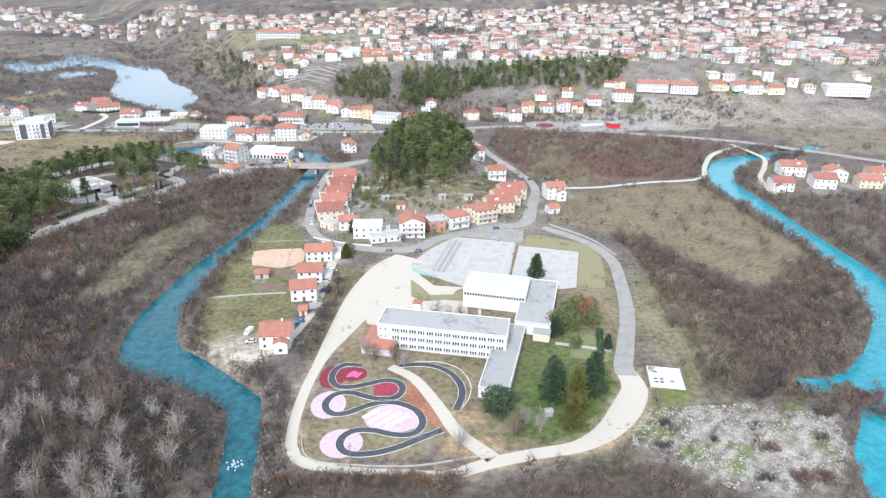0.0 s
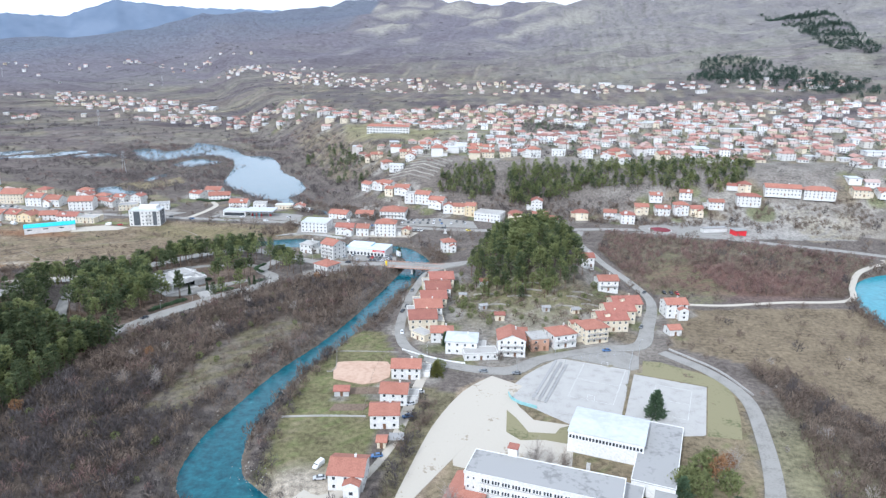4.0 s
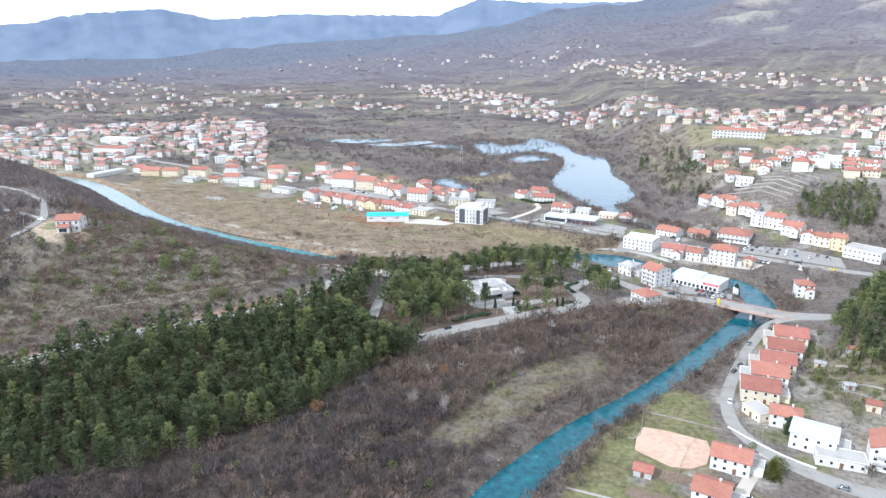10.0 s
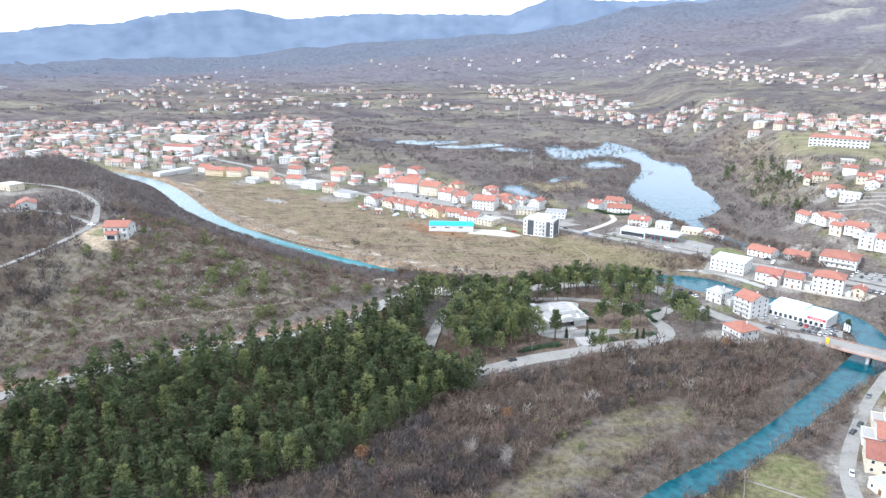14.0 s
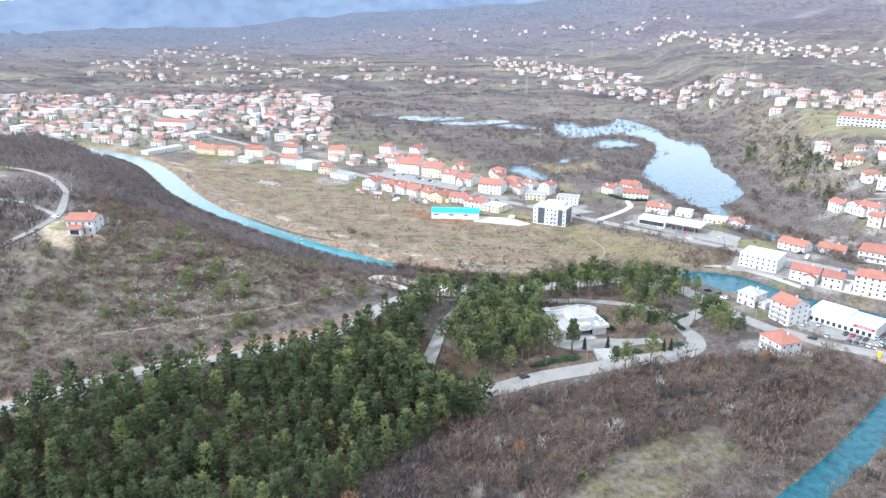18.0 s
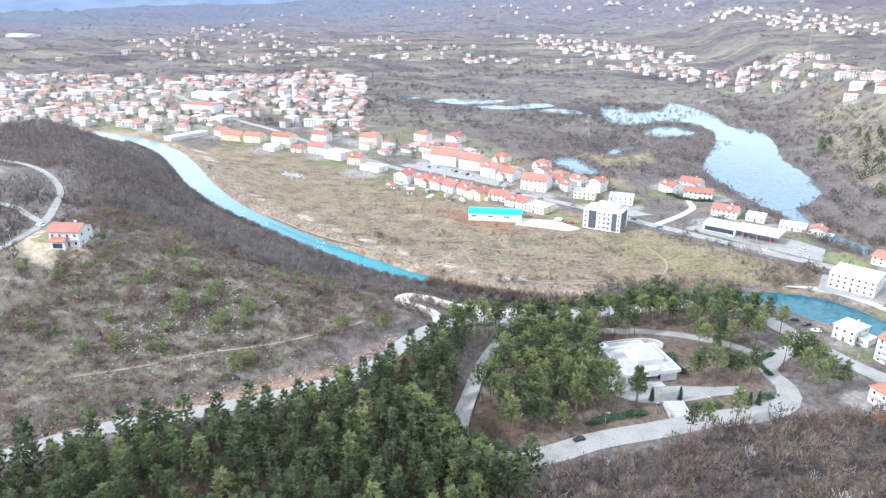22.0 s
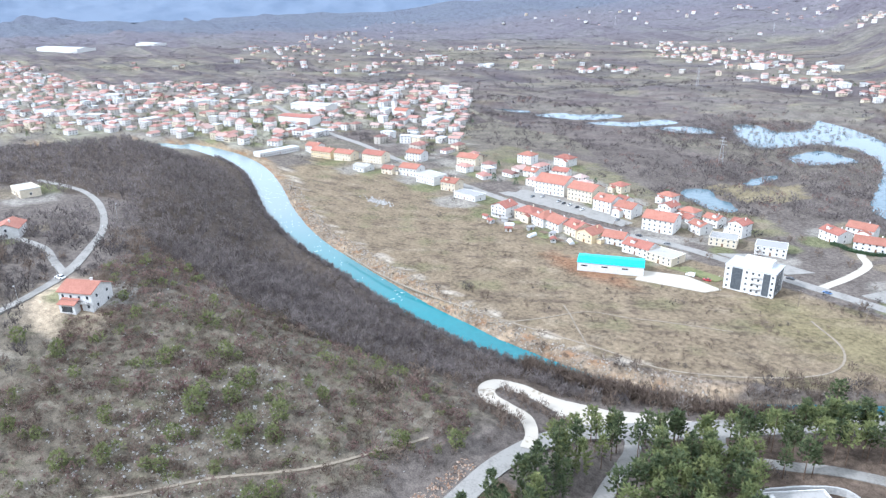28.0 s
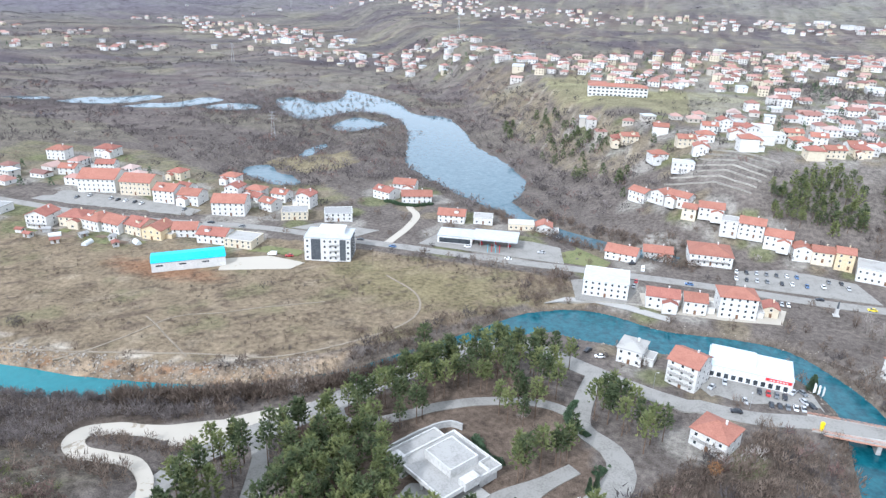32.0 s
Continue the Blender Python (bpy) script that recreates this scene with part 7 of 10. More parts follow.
gap = np.min([near_line(ax, ay, shore)[0] for shore in LAKE_SHORE], axis=0)
s2 = (ax + 230) * 0.870 + (ay - 700) * 0.493
slope = (s2 > -30) & (s2 < 80) & (ay > 660)
keep = (gap > 1.0) & ((gap < 14) | slope | ((gap < 60) & (hashed(ax, ay, 70, 5.0) > -0.1) & (s2 < 0) & (ay > 690))) & (RNG.uniform(size=len(ax)) < np.where(slope, 0.35 + 0.4 * hashed(ax, ay, 40, 7.0), 0.85)) & ~((ay < 655) & (gap > 9))
ax, ay = ax[keep], ay[keep]
keep = clear_of(ax, ay)
ax, ay = ax[keep], ay[keep]
P3 = np.stack([ax, ay, ground_z(ax, ay) - 0.2], 1)
fs = RNG.uniform(2.5, 6.5, len(ax)) * (1 + 0.3 * hashed(ax, ay, 40, 2.0))
red = hashed(ax, ay, 60, 8.0) > 0.45
tagged(planted("scrub", LOW, P3[red], fs[red], TWIGS_RED, RNG), "reddish leafless thickets along the lake", "scrub", kind="stuff")
tagged(planted("scrub", LOW, P3[~red], fs[~red], TWIGS_SLOPE, RNG), "leafless thickets along the lake shore", "scrub", kind="stuff")
hx, hy = jittered(-820, -470, 10, 455, 5.2, RNG)
keep = (in_poly(hx, hy, NORTH_SLOPE) | in_poly(hx, hy, HILL_TOP) | in_poly(hx, hy, HILL_HOMES)) & (RNG.uniform(size=len(hx)) < 0.85)
hx, hy = hx[keep], hy[keep]
keep = clear_of(hx, hy)
hx, hy = hx[keep], hy[keep]
tagged(planted("scrub", MIDDLE, np.stack([hx, hy, ground_z(hx, hy) - 0.1], 1), RNG.uniform(3.6, 6.6, len(hx)) * np.clip(0.5 + (near_line(hx, hy, RIVER_LINE)[0] - 11) / 80, 0.5, 1.0), TWIGS_SLOPE, RNG), "dense leafless scrub on the western hill", "scrub", kind="stuff")
rr, tt = np.sqrt(RNG.uniform(900**2, 3400**2, 7500)), np.radians(RNG.uniform(-55, 95, 7500))
wx, wy = -100 - rr * np.sin(tt), 150 + rr * np.cos(tt)
keep = (hashed(wx, wy, 420, 7.0) + 0.6 * hashed(wx, wy, 130, 3.0) > 0.15) | (np.abs(hashed(wx, wy, 170, 1.0)) < 0.05)
keep &= clear_of(wx, wy, 4)
wx, wy, rr = wx[keep], wy[keep], rr[keep]
tagged(planted("far_woods", LOW, np.stack([wx, wy, land(wx, wy) - 1], 1), RNG.uniform(4, 7, len(wx)), FARWOOD, RNG, 2.2), "far leafless woods on the hillsides", "woods", kind="stuff")

# hedgerows and field tracks of the plain
rows = []
for k in range(95):
    th, r0, n = radians(RNG.uniform(24, 84)), RNG.uniform(850, 2900), int(RNG.uniform(10, 42))
    cx, cy, a = -100 - r0 * math.sin(th), 150 + r0 * math.cos(th), th + RNG.normal() * 0.28
    t = (np.arange(n) - n / 2) * 6.0
    rows.append(np.stack([cx + t * math.cos(a) + RNG.normal(size=n), cy + t * math.sin(a) + 12 * np.sin(t / 60 + k) + RNG.normal(size=n)], 1))
rows = np.concatenate(rows)
rows = rows[clear_of(rows[:, 0], rows[:, 1], 3, 3, 3)]
tagged(planted("hedgerows", LOW, np.stack([rows[:, 0], rows[:, 1], ground_z(rows[:, 0], rows[:, 1]) - 0.2], 1), RNG.uniform(2.6, 5.2, len(rows)), TWIGS_DARK, RNG, 1.3), "dark leafless hedgerows between far fields", "hedgerows", kind="stuff")

# pines
PINE_SHAPES = [pine_shape(np.random.default_rng(40 + i), 8, 0.16 + 0.05 * (i % 3), 0.215 + 0.022 * (i % 4), 6, 3, 5, 0.060, 0.62) for i in range(6)]
PINE_FAR = [pine_shape(np.random.default_rng(70 + i), 6, 0.15, 0.27, 5, 1, 4, 0.13) for i in range(4)]
PINE_HIGH = [pine_shape(np.random.default_rng(60 + i), 6, 0.44 + 0.03 * i, 0.20 + 0.015 * i, 6, 2, 6, 0.07, 0.42) for i in range(4)]
PINE_TALL = [pine_shape(np.random.default_rng(140 + i), 9, 0.26 + 0.05 * (i % 2), 0.20 + 0.02 * (i % 3), 6, 2, 6, 0.062, 0.7) for i in range(5)]
CROWNS = [shape_mesh("crown", s, LIGHTNEEDLES if i % 3 == 1 else NEEDLES) for i, s in enumerate(PINE_SHAPES)]
HIGH_CROWNS = [shape_mesh("crown", s, LIGHTNEEDLES if i % 2 else NEEDLES) for i, s in enumerate(PINE_HIGH)]
TRUNK = tapered("trunk", 0.86, 0.016, 0.004, BARK)


def pine(x, y, height, tall, k, group):
    t = thing("pine_tree", x, y, float(ground_z(x, y)) - 0.1, (k * 73) % 360, "black pine with bare lower trunk" if tall else "dense young black pine of the wood", "pine tree", group)
    wide = height * (0.86 if tall else 1.0)
    t.scale = (wide, wide, height)
    part("trunk", TRUNK, t)
    part("crown", (HIGH_CROWNS if tall else CROWNS)[k % (4 if tall else 6)], t)
    return t


px_, py_ = jittered(-345, -200, 90, 362, 5.0, RNG)
keep = in_poly(px_, py_, PINE_WOOD) & (hashed(px_, py_, 17, 6.0) > -0.8)
px_, py_ = px_[keep], py_[keep]
keep = clear_of(px_, py_, 4.0)
px_, py_ = px_[keep], py_[keep]
near_rank = np.argsort(np.hypot(px_ + 120, py_ - 200))
for k, i in enumerate(near_rank[:56]):
    pine(px_[i], py_[i], RNG.uniform(8.5, 15.5), False, k, "pines of the wood")
rest = near_rank[56:]
for k in range(34):
    x, y = -242 + 1.25 * k + RNG.uniform(-1, 1), 297.5 + 4.5 * (k % 3 - 1) * 0.9 + 0.06 * max(0, k - 20)**2 + RNG.uniform(-1, 1)
    if clear_of(np.array([x]), np.array([y]), 0.6)[0]:
        pine(x, y, RNG.uniform(13.5, 17), False, k, "pines of the wood")
P3 = np.stack([px_[rest], py_[rest], ground_z(px_[rest], py_[rest]) - 0.1], 1)
pale = RNG.uniform(size=len(rest)) < 0.16
tagged(planted("pine_wood", PINE_SHAPES, P3[pale], RNG.uniform(8.5, 16, pale.sum()), LIGHTNEEDLES, RNG), "lighter young pines of the dense wood", "pine wood", kind="stuff")
P3, rest = P3[~pale], rest[~pale]
tagged(planted("pine_wood", PINE_SHAPES, P3, RNG.uniform(8.5, 15.5, len(rest)), NEEDLES, RNG), "dense wood of young black pines beside the road", "pine wood", kind="stuff")
park = []
ax, ay = jittered(-258, -205, 312, 402, 5.0, RNG)
park += [(x, y) for x, y in zip(ax[in_poly(ax, ay, PARK_PINES)], ay[in_poly(ax, ay, PARK_PINES)])]
ax, ay = jittered(-255, -180, 405, 476, 6.4, RNG)
park += [(x, y) for x, y in zip(ax[in_poly(ax, ay, PARK_NORTH)], ay[in_poly(ax, ay, PARK_NORTH)])]
row_line = dense([(-284, 378), (-268, 400), (-256, 418), (-246, 436), (-234, 456), (-218, 468), (-204, 470), (-190, 474)], 6.5)
park += [(x + RNG.uniform(-1.5, 1.5) + 6.3, y - 4 + RNG.uniform(-1.5, 1.5)) for x, y in row_line[:, :2]]
park += [(x + RNG.uniform(-1.5, 1.5) - 6.4, y + 4 + RNG.uniform(-1.5, 1.5)) for x, y in row_line[:-2, :2] if x > -238]
park += [(-262, 395), (-256, 402), (-262, 386), (-250, 395), (-246, 405), (-241, 393), (-244, 412), (-236, 420), (-252, 411), (-233, 409), (-257, 379), (-249, 386), (-240, 402), (-228, 417), (-254, 390)]
park += [(-271, 384), (-268, 388), (-274, 378), (-270, 376), (-266, 381), (-272, 368), (-268, 371), (-275, 361), (-271, 358), (-266, 364), (-262, 376), (-273, 350), (-269, 348)]
park += [(-191.6, 396.3), (-188.1, 395.8), (-182.3, 404.2), (-180.6, 408), (-178.9, 411), (-178, 417.4), (-183, 398), (-173.3, 378.6), (-169, 381), (-229, 414), (-226, 423), (-220, 428), (-213, 433), (-200.3, 424), (-195, 424), (-192, 431), (-191.5, 441), (-190, 448), (-204, 428), (-197, 434), (-211.9, 349), (-211.7, 355), (-208.5, 364.7), (-203.2, 370), (-199.4, 367.8), (-214.9, 361.5), (-210, 360.4), (-172.7, 438), (-168, 437.4), (-167.7, 448.7),
         (-168, 436), (-163, 431), (-158, 434), (-154, 430), (-165, 440), (-160, 440), (-150, 433), (-156, 424), (-170, 445), (-163, 446), (-178, 366), (-174, 368), (-205, 355), (-203, 361), (-199, 368), (-209, 349), (-190, 398), (-186, 403), (-182, 408), (-187, 395), (-180, 404), (-193, 404), (-213, 331), (-208, 335)]
park += [(-274 + 6.5 * k, 398.5 + 9.6 * k + (k % 3) * 1.2) for k in range(8)] + [(-262 + 5.6 * k, 397 + 8.8 * k) for k in range(7)]
pk = np.array(park)
pk = pk[clear_of(pk[:, 0], pk[:, 1], 0.3, 0.5, -4)]
for k, (x, y) in enumerate(pk):
    pine(x, y, RNG.uniform(12, 17), True, k, "pines of the park")
ax, ay = jittered(-46, 50, 385, 525, 6.0, RNG)
keep = (((ax + 5) / 37)**2 + ((ay - 453) / 58)**2) < 1 + 0.35 * hashed(ax, ay, 19, 3.0)
ax, ay = ax[keep], ay[keep]
keep = clear_of(ax, ay, 1.0)
ax, ay = ax[keep], ay[keep]
hill_z = ground_z(ax, ay)
tall = (20.0 - 8.0 * (((ax + 3) / 38)**2 + ((ay - 453) / 58)**2)) * RNG.uniform(0.62, 1.12, len(ax))
deep = RNG.uniform(size=len(ax)) < 0.33
for mask, mat, text in ((~deep, LIGHTNEEDLES, "grove of tall pines on the village knoll"), (deep, NEEDLES, "darker pines among the grove on the knoll")):
    tagged(planted("pine_wood", PINE_TALL + PINE_HIGH, np.stack([ax, ay, hill_z - 0.1], 1)[mask], tall[mask], mat, RNG, 1.0), text, "pine wood", kind="stuff")
trunks = np.concatenate([blade(np.array([[0, 0, 0.0]]), np.array([[0.0, 0.0, 0.8]]), np.array([0.02]), np.random.default_rng(i)) for i in range(3)])
tagged(planted("pine_trunks", [trunks], np.stack([ax, ay, hill_z - 0.2], 1), np.full(len(ax), 14.0), BARK, RNG), "bare trunks of the pine grove", "trunks", kind="stuff")
ax, ay = jittered(-130, 420, 630, 760, 4.7, RNG)
keep = in_poly(ax, ay, PINE_BELT) & (hashed(ax, ay, 38, 4.0) > -0.75) & ~((ax > -38) & (ax < -25)) & (RNG.uniform(size=len(ax)) < np.where(ax > 20, 0.74, 0.9))
ax, ay = ax[keep], ay[keep]
keep = clear_of(ax, ay)
ax, ay = ax[keep], ay[keep]
belt_z, tall = ground_z(ax, ay), RNG.uniform(7.5, 14.0, len(ax)) * np.where(ax < -38, 0.8, 1.0)
deep = RNG.uniform(size=len(ax)) < 0.35
for mask, mat in ((deep, NEEDLES), (~deep, LIGHTNEEDLES)):
    tagged(planted("pine_wood", PINE_FAR + PINE_HIGH, np.stack([ax, ay, belt_z - 0.1], 1)[mask], tall[mask], mat, RNG), "belt of pines along the terrace edge", "pine wood", kind="stuff")
tagged(planted("pine_trunks", [trunks], np.stack([ax, ay, belt_z - 0.2], 1), tall * 0.9, BARK, RNG), "bare trunks of the pine belt", "trunks", kind="stuff")
ax, ay = jittered(300, 1400, 1450, 3400, 11, RNG)
keep = in_poly(ax + 30 * hashed(ax, ay, 160, 2.0), ay, [(400, 1950), (540, 2330), (660, 2200), (760, 1790), (720, 1540), (640, 1530), (590, 1740)]) & (hashed(ax, ay, 190, 1.5) > -0.45)
keep |= in_poly(ax, ay + 60 * hashed(ax, ay, 240, 5.0), [(960, 3300), (1160, 3200), (1040, 2480), (970, 2160), (860, 2200), (900, 2600)])
keep |= (hashed(ax, ay, 330, 1.5) > 0.72) & (ax > 760) & (ay < 2100)
keep &= RNG.uniform(size=len(ax)) < np.clip(0.5 + 0.7 * hashed(ax, ay, 85, 9.0), 0.12, 1.0)
ax, ay = ax[keep], ay[keep]
tagged(planted("pine_wood", PINE_FAR, np.stack([ax, ay, land(ax, ay) - 0.5], 1), RNG.uniform(9, 15, len(ax)), PLANTATION, RNG, 1.5), "dark pine plantations on the stony hill", "pine wood", kind="stuff")
ax, ay = jittered(-330, -170, 690, 900, 7, RNG)
s2 = (ax + 230) * 0.870 + (ay - 700) * 0.493
keep = (s2 > 30) & (s2 < 75) & (hashed(ax, ay, 60, 2.0) > 0.25)
ax, ay = ax[keep], ay[keep]
tagged(planted("pine_wood", PINE_FAR, np.stack([ax, ay, ground_z(ax, ay) - 0.1], 1), RNG.uniform(7, 11, len(ax)), NEEDLES, RNG), "scattered pines on the slope above the lake", "pine wood", kind="stuff")

# bushes on the hill, cypresses and garden trees
BUSHES = [shape_mesh("leaves", round_shape(np.random.default_rng(80 + i), 300, 0.09), BUSHGREEN) for i in range(3)]
for k, (x, y, s) in enumerate([(-338, 267, 7), (-332, 259, 5), (-339, 284, 6), (-336, 278, 6), (-324, 277, 6), (-321, 272, 5), (-323, 287, 6), (-317, 282, 5), (-299, 274, 5), (-299, 268, 6), (-335, 241, 5), (-353, 283, 5), (-360, 266, 5),
                               (-384, 264, 4), (-379, 239, 5), (-327, 303, 4), (-349, 245, 4), (-339, 231, 5), (-317, 265, 3.5), (-325, 253, 4), (-358, 222, 4), (-334, 328, 4), (-290, 327, 5), (-298, 313, 5), (-391, 230, 5), (-342, 271, 5)]):
    b = thing("evergreen_bush", x, y, float(ground_z(x, y)) - 0.2, k * 50, "rounded evergreen bush on the stony hill", "bush", "bushes on the hill")
    b.scale = (s * 1.1, s * 0.95, s * 1.3)
    part("leaves", BUSHES[k % 3], b)
SPRUCE = [shape_mesh("crown", pine_shape(np.random.default_rng(90 + i), 15, 0.02, 0.32, 12, 3, 7, 0.068, 0.66), m) for i, m in enumerate((CYPRESS, GOLDEN))]


def conifer(x, y, h, wide, k, text):
    t = thing("conifer", x, y, float(ground_z(x, y)) - 0.1, k * 60, text, "conifer", "conifers of the school")
    t.scale = (h * wide * 1.2, h * wide * 1.2, h * 1.05)
    part("trunk", TRUNK, t)
    part("crown", SPRUCE[k % 2], t)


for x, y, h, wide, k, text in ((41.5, 181, 14, 0.95, 0, "tall blue-green conifer on the school lawn"), (48, 176, 14, 0.8, 1, "tall golden-green conifer on the school lawn"), (55.5, 184, 15, 0.85, 0, "tall dark conifer on the school lawn"),
                               (45, 166, 11, 1.0, 1, "broad olive conifer on the school lawn"), (50, 278, 11, 0.95, 0, "dark conical cypress beside the courts"), (68, 213, 6, 0.9, 0, "small dense conifer on the school lawn"),
                               (49.5, 224, 8, 1.1, 0, "young conifer beside the school entrance"), (43, 192, 9, 1.0, 0, "small conifer on the school lawn"), (-41.5, 300, 7, 1.1, 1, "broad evergreen beside the gravel yard"), (-42, 334, 7, 0.7, 0, "slim cypress on the village street"),
                               (-95, 486, 7, 0.8, 0, "small conifer at the showroom")):
    conifer(x, y, h, wide, k, text)
for x, y, s, text in ((50, 227, 10, "broad leafy evergreen beside the school link"), (53, 233, 8, "leafy evergreen beside the school link"), (-41, 305, 7, "round evergreen above the gravel yard"), (56, 214, 6, "low evergreen on the school lawn"), (59, 239, 10, "broad olive evergreen beside the school lane"), (66, 231, 9, "olive evergreen beside the school lane"), (57, 228, 9, "dense evergreen on the school lawn"), (63, 245, 8, "evergreen at the corner of the court")):
    b = thing("evergreen_tree", x, y, float(ground_z(x, y)) - 0.2, x * 9, text, "tree")
    b.scale = (s * 0.85, s * 0.85, s)
    part("trunk", tapered("trunk", 0.4, 0.03, 0.02, BARK), b)
    part("crown", shape_mesh("crown", round_shape(np.random.default_rng(int(s)), 700, 0.075, 0.95), BUSHGREEN), b)
for k, (x, y, s) in enumerate([(-44, 379, 3.5), (-39, 392, 5), (-9, 379, 3), (-5, 373, 3), (-20, 400, 4), (16, 401, 4), (37, 420, 5), (-36, 411, 4.5), (-13, 388, 3.5), (3, 393, 3), (-22, 364, 4), (-38, 384, 4.5), (30, 404, 4), (-33, 372, 3.5), (8, 372, 3), (24, 374, 3.5), (-46, 420, 4), (-51, 316, 3), (-48, 252, 3)]):
    b = thing("evergreen_bush", x, y, float(ground_z(x, y)) - 0.2, k * 50, "garden evergreen among the village terraces", "bush", "evergreens of the village")
    b.scale = (s * 0.9, s * 0.9, s)
    part("leaves", BUSHES[k % 3], b)
rb = thing("evergreen_tree", 21.5, 172.5, 0, 0, "round dark evergreen at the end of the school wing", "tree")
rb.scale = (11, 11, 11)
part("trunk", tapered("trunk", 0.4, 0.035, 0.02, BARK), rb)
part("crown", shape_mesh("crown", round_shape(np.random.default_rng(5), 1500, 0.06, 0.95), CYPRESS), rb)


def slim_cypress(x, y, h):
    t = thing("cypress", x, y, float(ground_z(x, y)) - 0.1, x, "slim dark cypress beside the pavilion steps", "cypress", "cypresses of the park")
    t.scale = (h * 0.5, h * 0.5, h)
    part("trunk", TRUNK, t)
    part("crown", SPRUCE[0], t)


for x, y in ((-197, 375), (-190, 383), (-169, 402), (-171, 399)):
    slim_cypress(x, y, 6.0)
BARE_TREES = [shape_mesh("crown", bare_shape(np.random.default_rng(110 + i), 22, 330, 1.0, 0.22 + 0.03 * i, 0.0042), m) for i, m in enumerate((TWIGS_PALE, TWIGS, TWIGS_PALE))]
OAK = shape_mesh("crown", np.concatenate([round_shape(np.random.default_rng(7), 420, 0.07) * 0.75 + [0, 0, 0.28]]), OAKBROWN)
TRUNK_PALE = tapered("trunk", 0.6, 0.02, 0.006, PALEBARK)


def bare_tree(x, y, h, k, text="tall leafless tree with pale branches", brown=False):
    t = thing("deciduous_tree", x, y, float(ground_z(x, y)) - 0.1, k * 77, text, "tree", "leafless trees")
    t.scale = (h, h, h)
    part("trunk", TRUNK_PALE, t)
    part("crown", OAK if brown else BARE_TREES[k % 3], t)


bare_list = [(-131, 172), (-138, 160), (-126, 158), (-114, 168), (-102, 172), (-134, 184), (-120, 182), (-142, 176), (-99, 142), (-108, 134), (-94, 138), (-88, 132), (-124, 146), (-104, 130), (-98, 136), (-92, 128), (-110, 142), (-86, 140), (-80, 132), (-100, 150), (-90, 118), (-76, 146), (-118, 160), (-98, 122), (-112, 120), (-112, 152), (-122, 168), (-128, 150), (-120, 140), (-105, 164), (-95, 158), (-116, 130), (-84, 124), (-92, 148), (-108, 176), (-88, 168), (-78, 160),
             (-168, 262), (-172, 268), (-158, 270), (-148, 282), (-60, 536), (-56, 540), (-66, 548), (-62, 544), (-10, 216 - 15), (-14, 204), (2, 236), (7, 235), (12, 233), (30, 166), (34, 162), (26, 160), (66, 236), (70, 242), (64, 241), (-1, 150), (8, 154), (-21, 204), (-24, 207)]
for k, (x, y) in enumerate(bare_list):
    bare_tree(x, y, (11 if y < 180 and x < -70 else 8) + (k * 37 % 5), k)
bare_tree(64, 236, 10, 1, "oak still holding withered brown leaves", True)
bare_tree(68, 242, 8, 1, "oak still holding withered brown leaves", True)
bare_tree(-199, 240, 7, 0, "oak still holding withered brown leaves", True)
bare_tree(-176, 296, 6, 1, "oak still holding withered brown leaves", True)
bare_tree(-135, 420, 6, 1, "oak still holding withered brown leaves", True)


# rubble on the hill, along the cut and on the eastern bank
def rock_shape(rng):
    v = np.array([(1, 0, 0), (-1, 0, 0), (0, 1, 0), (0, -1, 0), (0, 0, 0.8), (0, 0, -0.5)], float) * rng.uniform(0.6, 1.3, (6, 1)) + rng.normal(size=(6, 3)) * 0.12
    return v[np.array([(0, 2, 4), (2, 1, 4), (1, 3, 4), (3, 0, 4), (2, 0, 5), (1, 2, 5), (3, 1, 5), (0, 3, 5)])]


ROCK = [rock_shape(np.random.default_rng(130 + i)) for i in range(5)]
rx, ry = jittered(-460, -285, 150, 360, 1.8, RNG)
keep = in_poly(rx, ry, STONY) & (RNG.uniform(size=len(rx)) < np.clip(0.14 + 0.4 * hashed(rx, ry, 38, 7.0), 0.02, 0.5))
rx, ry = rx[keep], ry[keep]
keep = clear_of(rx, ry)
rx, ry = rx[keep], ry[keep]
tagged(planted("rubble", ROCK, np.stack([rx, ry, ground_z(rx, ry)], 1), RNG.uniform(0.12, 0.42, len(rx)), ROCKS, RNG), "pale limestone rubble on the hill pasture", "rubble", kind="stuff")
rx, ry = RNG.normal(-334, 13, 1500), RNG.normal(262, 17, 1500)
keep = clear_of(rx, ry) & (hashed(rx, ry, 14, 3.0) > -0.25)
rx, ry = rx[keep], ry[keep]
tagged(planted("rubble", ROCK, np.stack([rx, ry, ground_z(rx, ry)], 1), RNG.uniform(0.15, 0.6, len(rx)), ROCKS, RNG), "pale limestone scree on the hillside", "rubble", kind="stuff")
rd = ROADS["bridge_road"]
rd = rd[(rd[:, 1] < 330) & (rd[:, 1] > 60)]
pick = RNG.integers(0, len(rd), 3200)
rx, ry = rd[pick, 0] - RNG.uniform(4.5, 10, 3200), rd[pick, 1] + RNG.uniform(-2, 2, 3200)
tagged(planted("rubble", ROCK, np.stack([rx, ry, ground_z(rx, ry)], 1), RNG.uniform(0.12, 0.6, len(rx)), REDROCKS, RNG), "reddish broken rock along the road cutting", "rubble", kind="stuff")
rx, ry = RNG.uniform(62, 134, 15000), RNG.uniform(134, 178, 15000)
keep = clear_of(rx, ry) & in_poly(rx, ry, LIMESTONE) & (hashed(rx, ry, 9, 4.0) + 0.6 * hashed(rx, ry, 4, 7.0) + RNG.normal(size=15000) * 0.3 > 0.1)
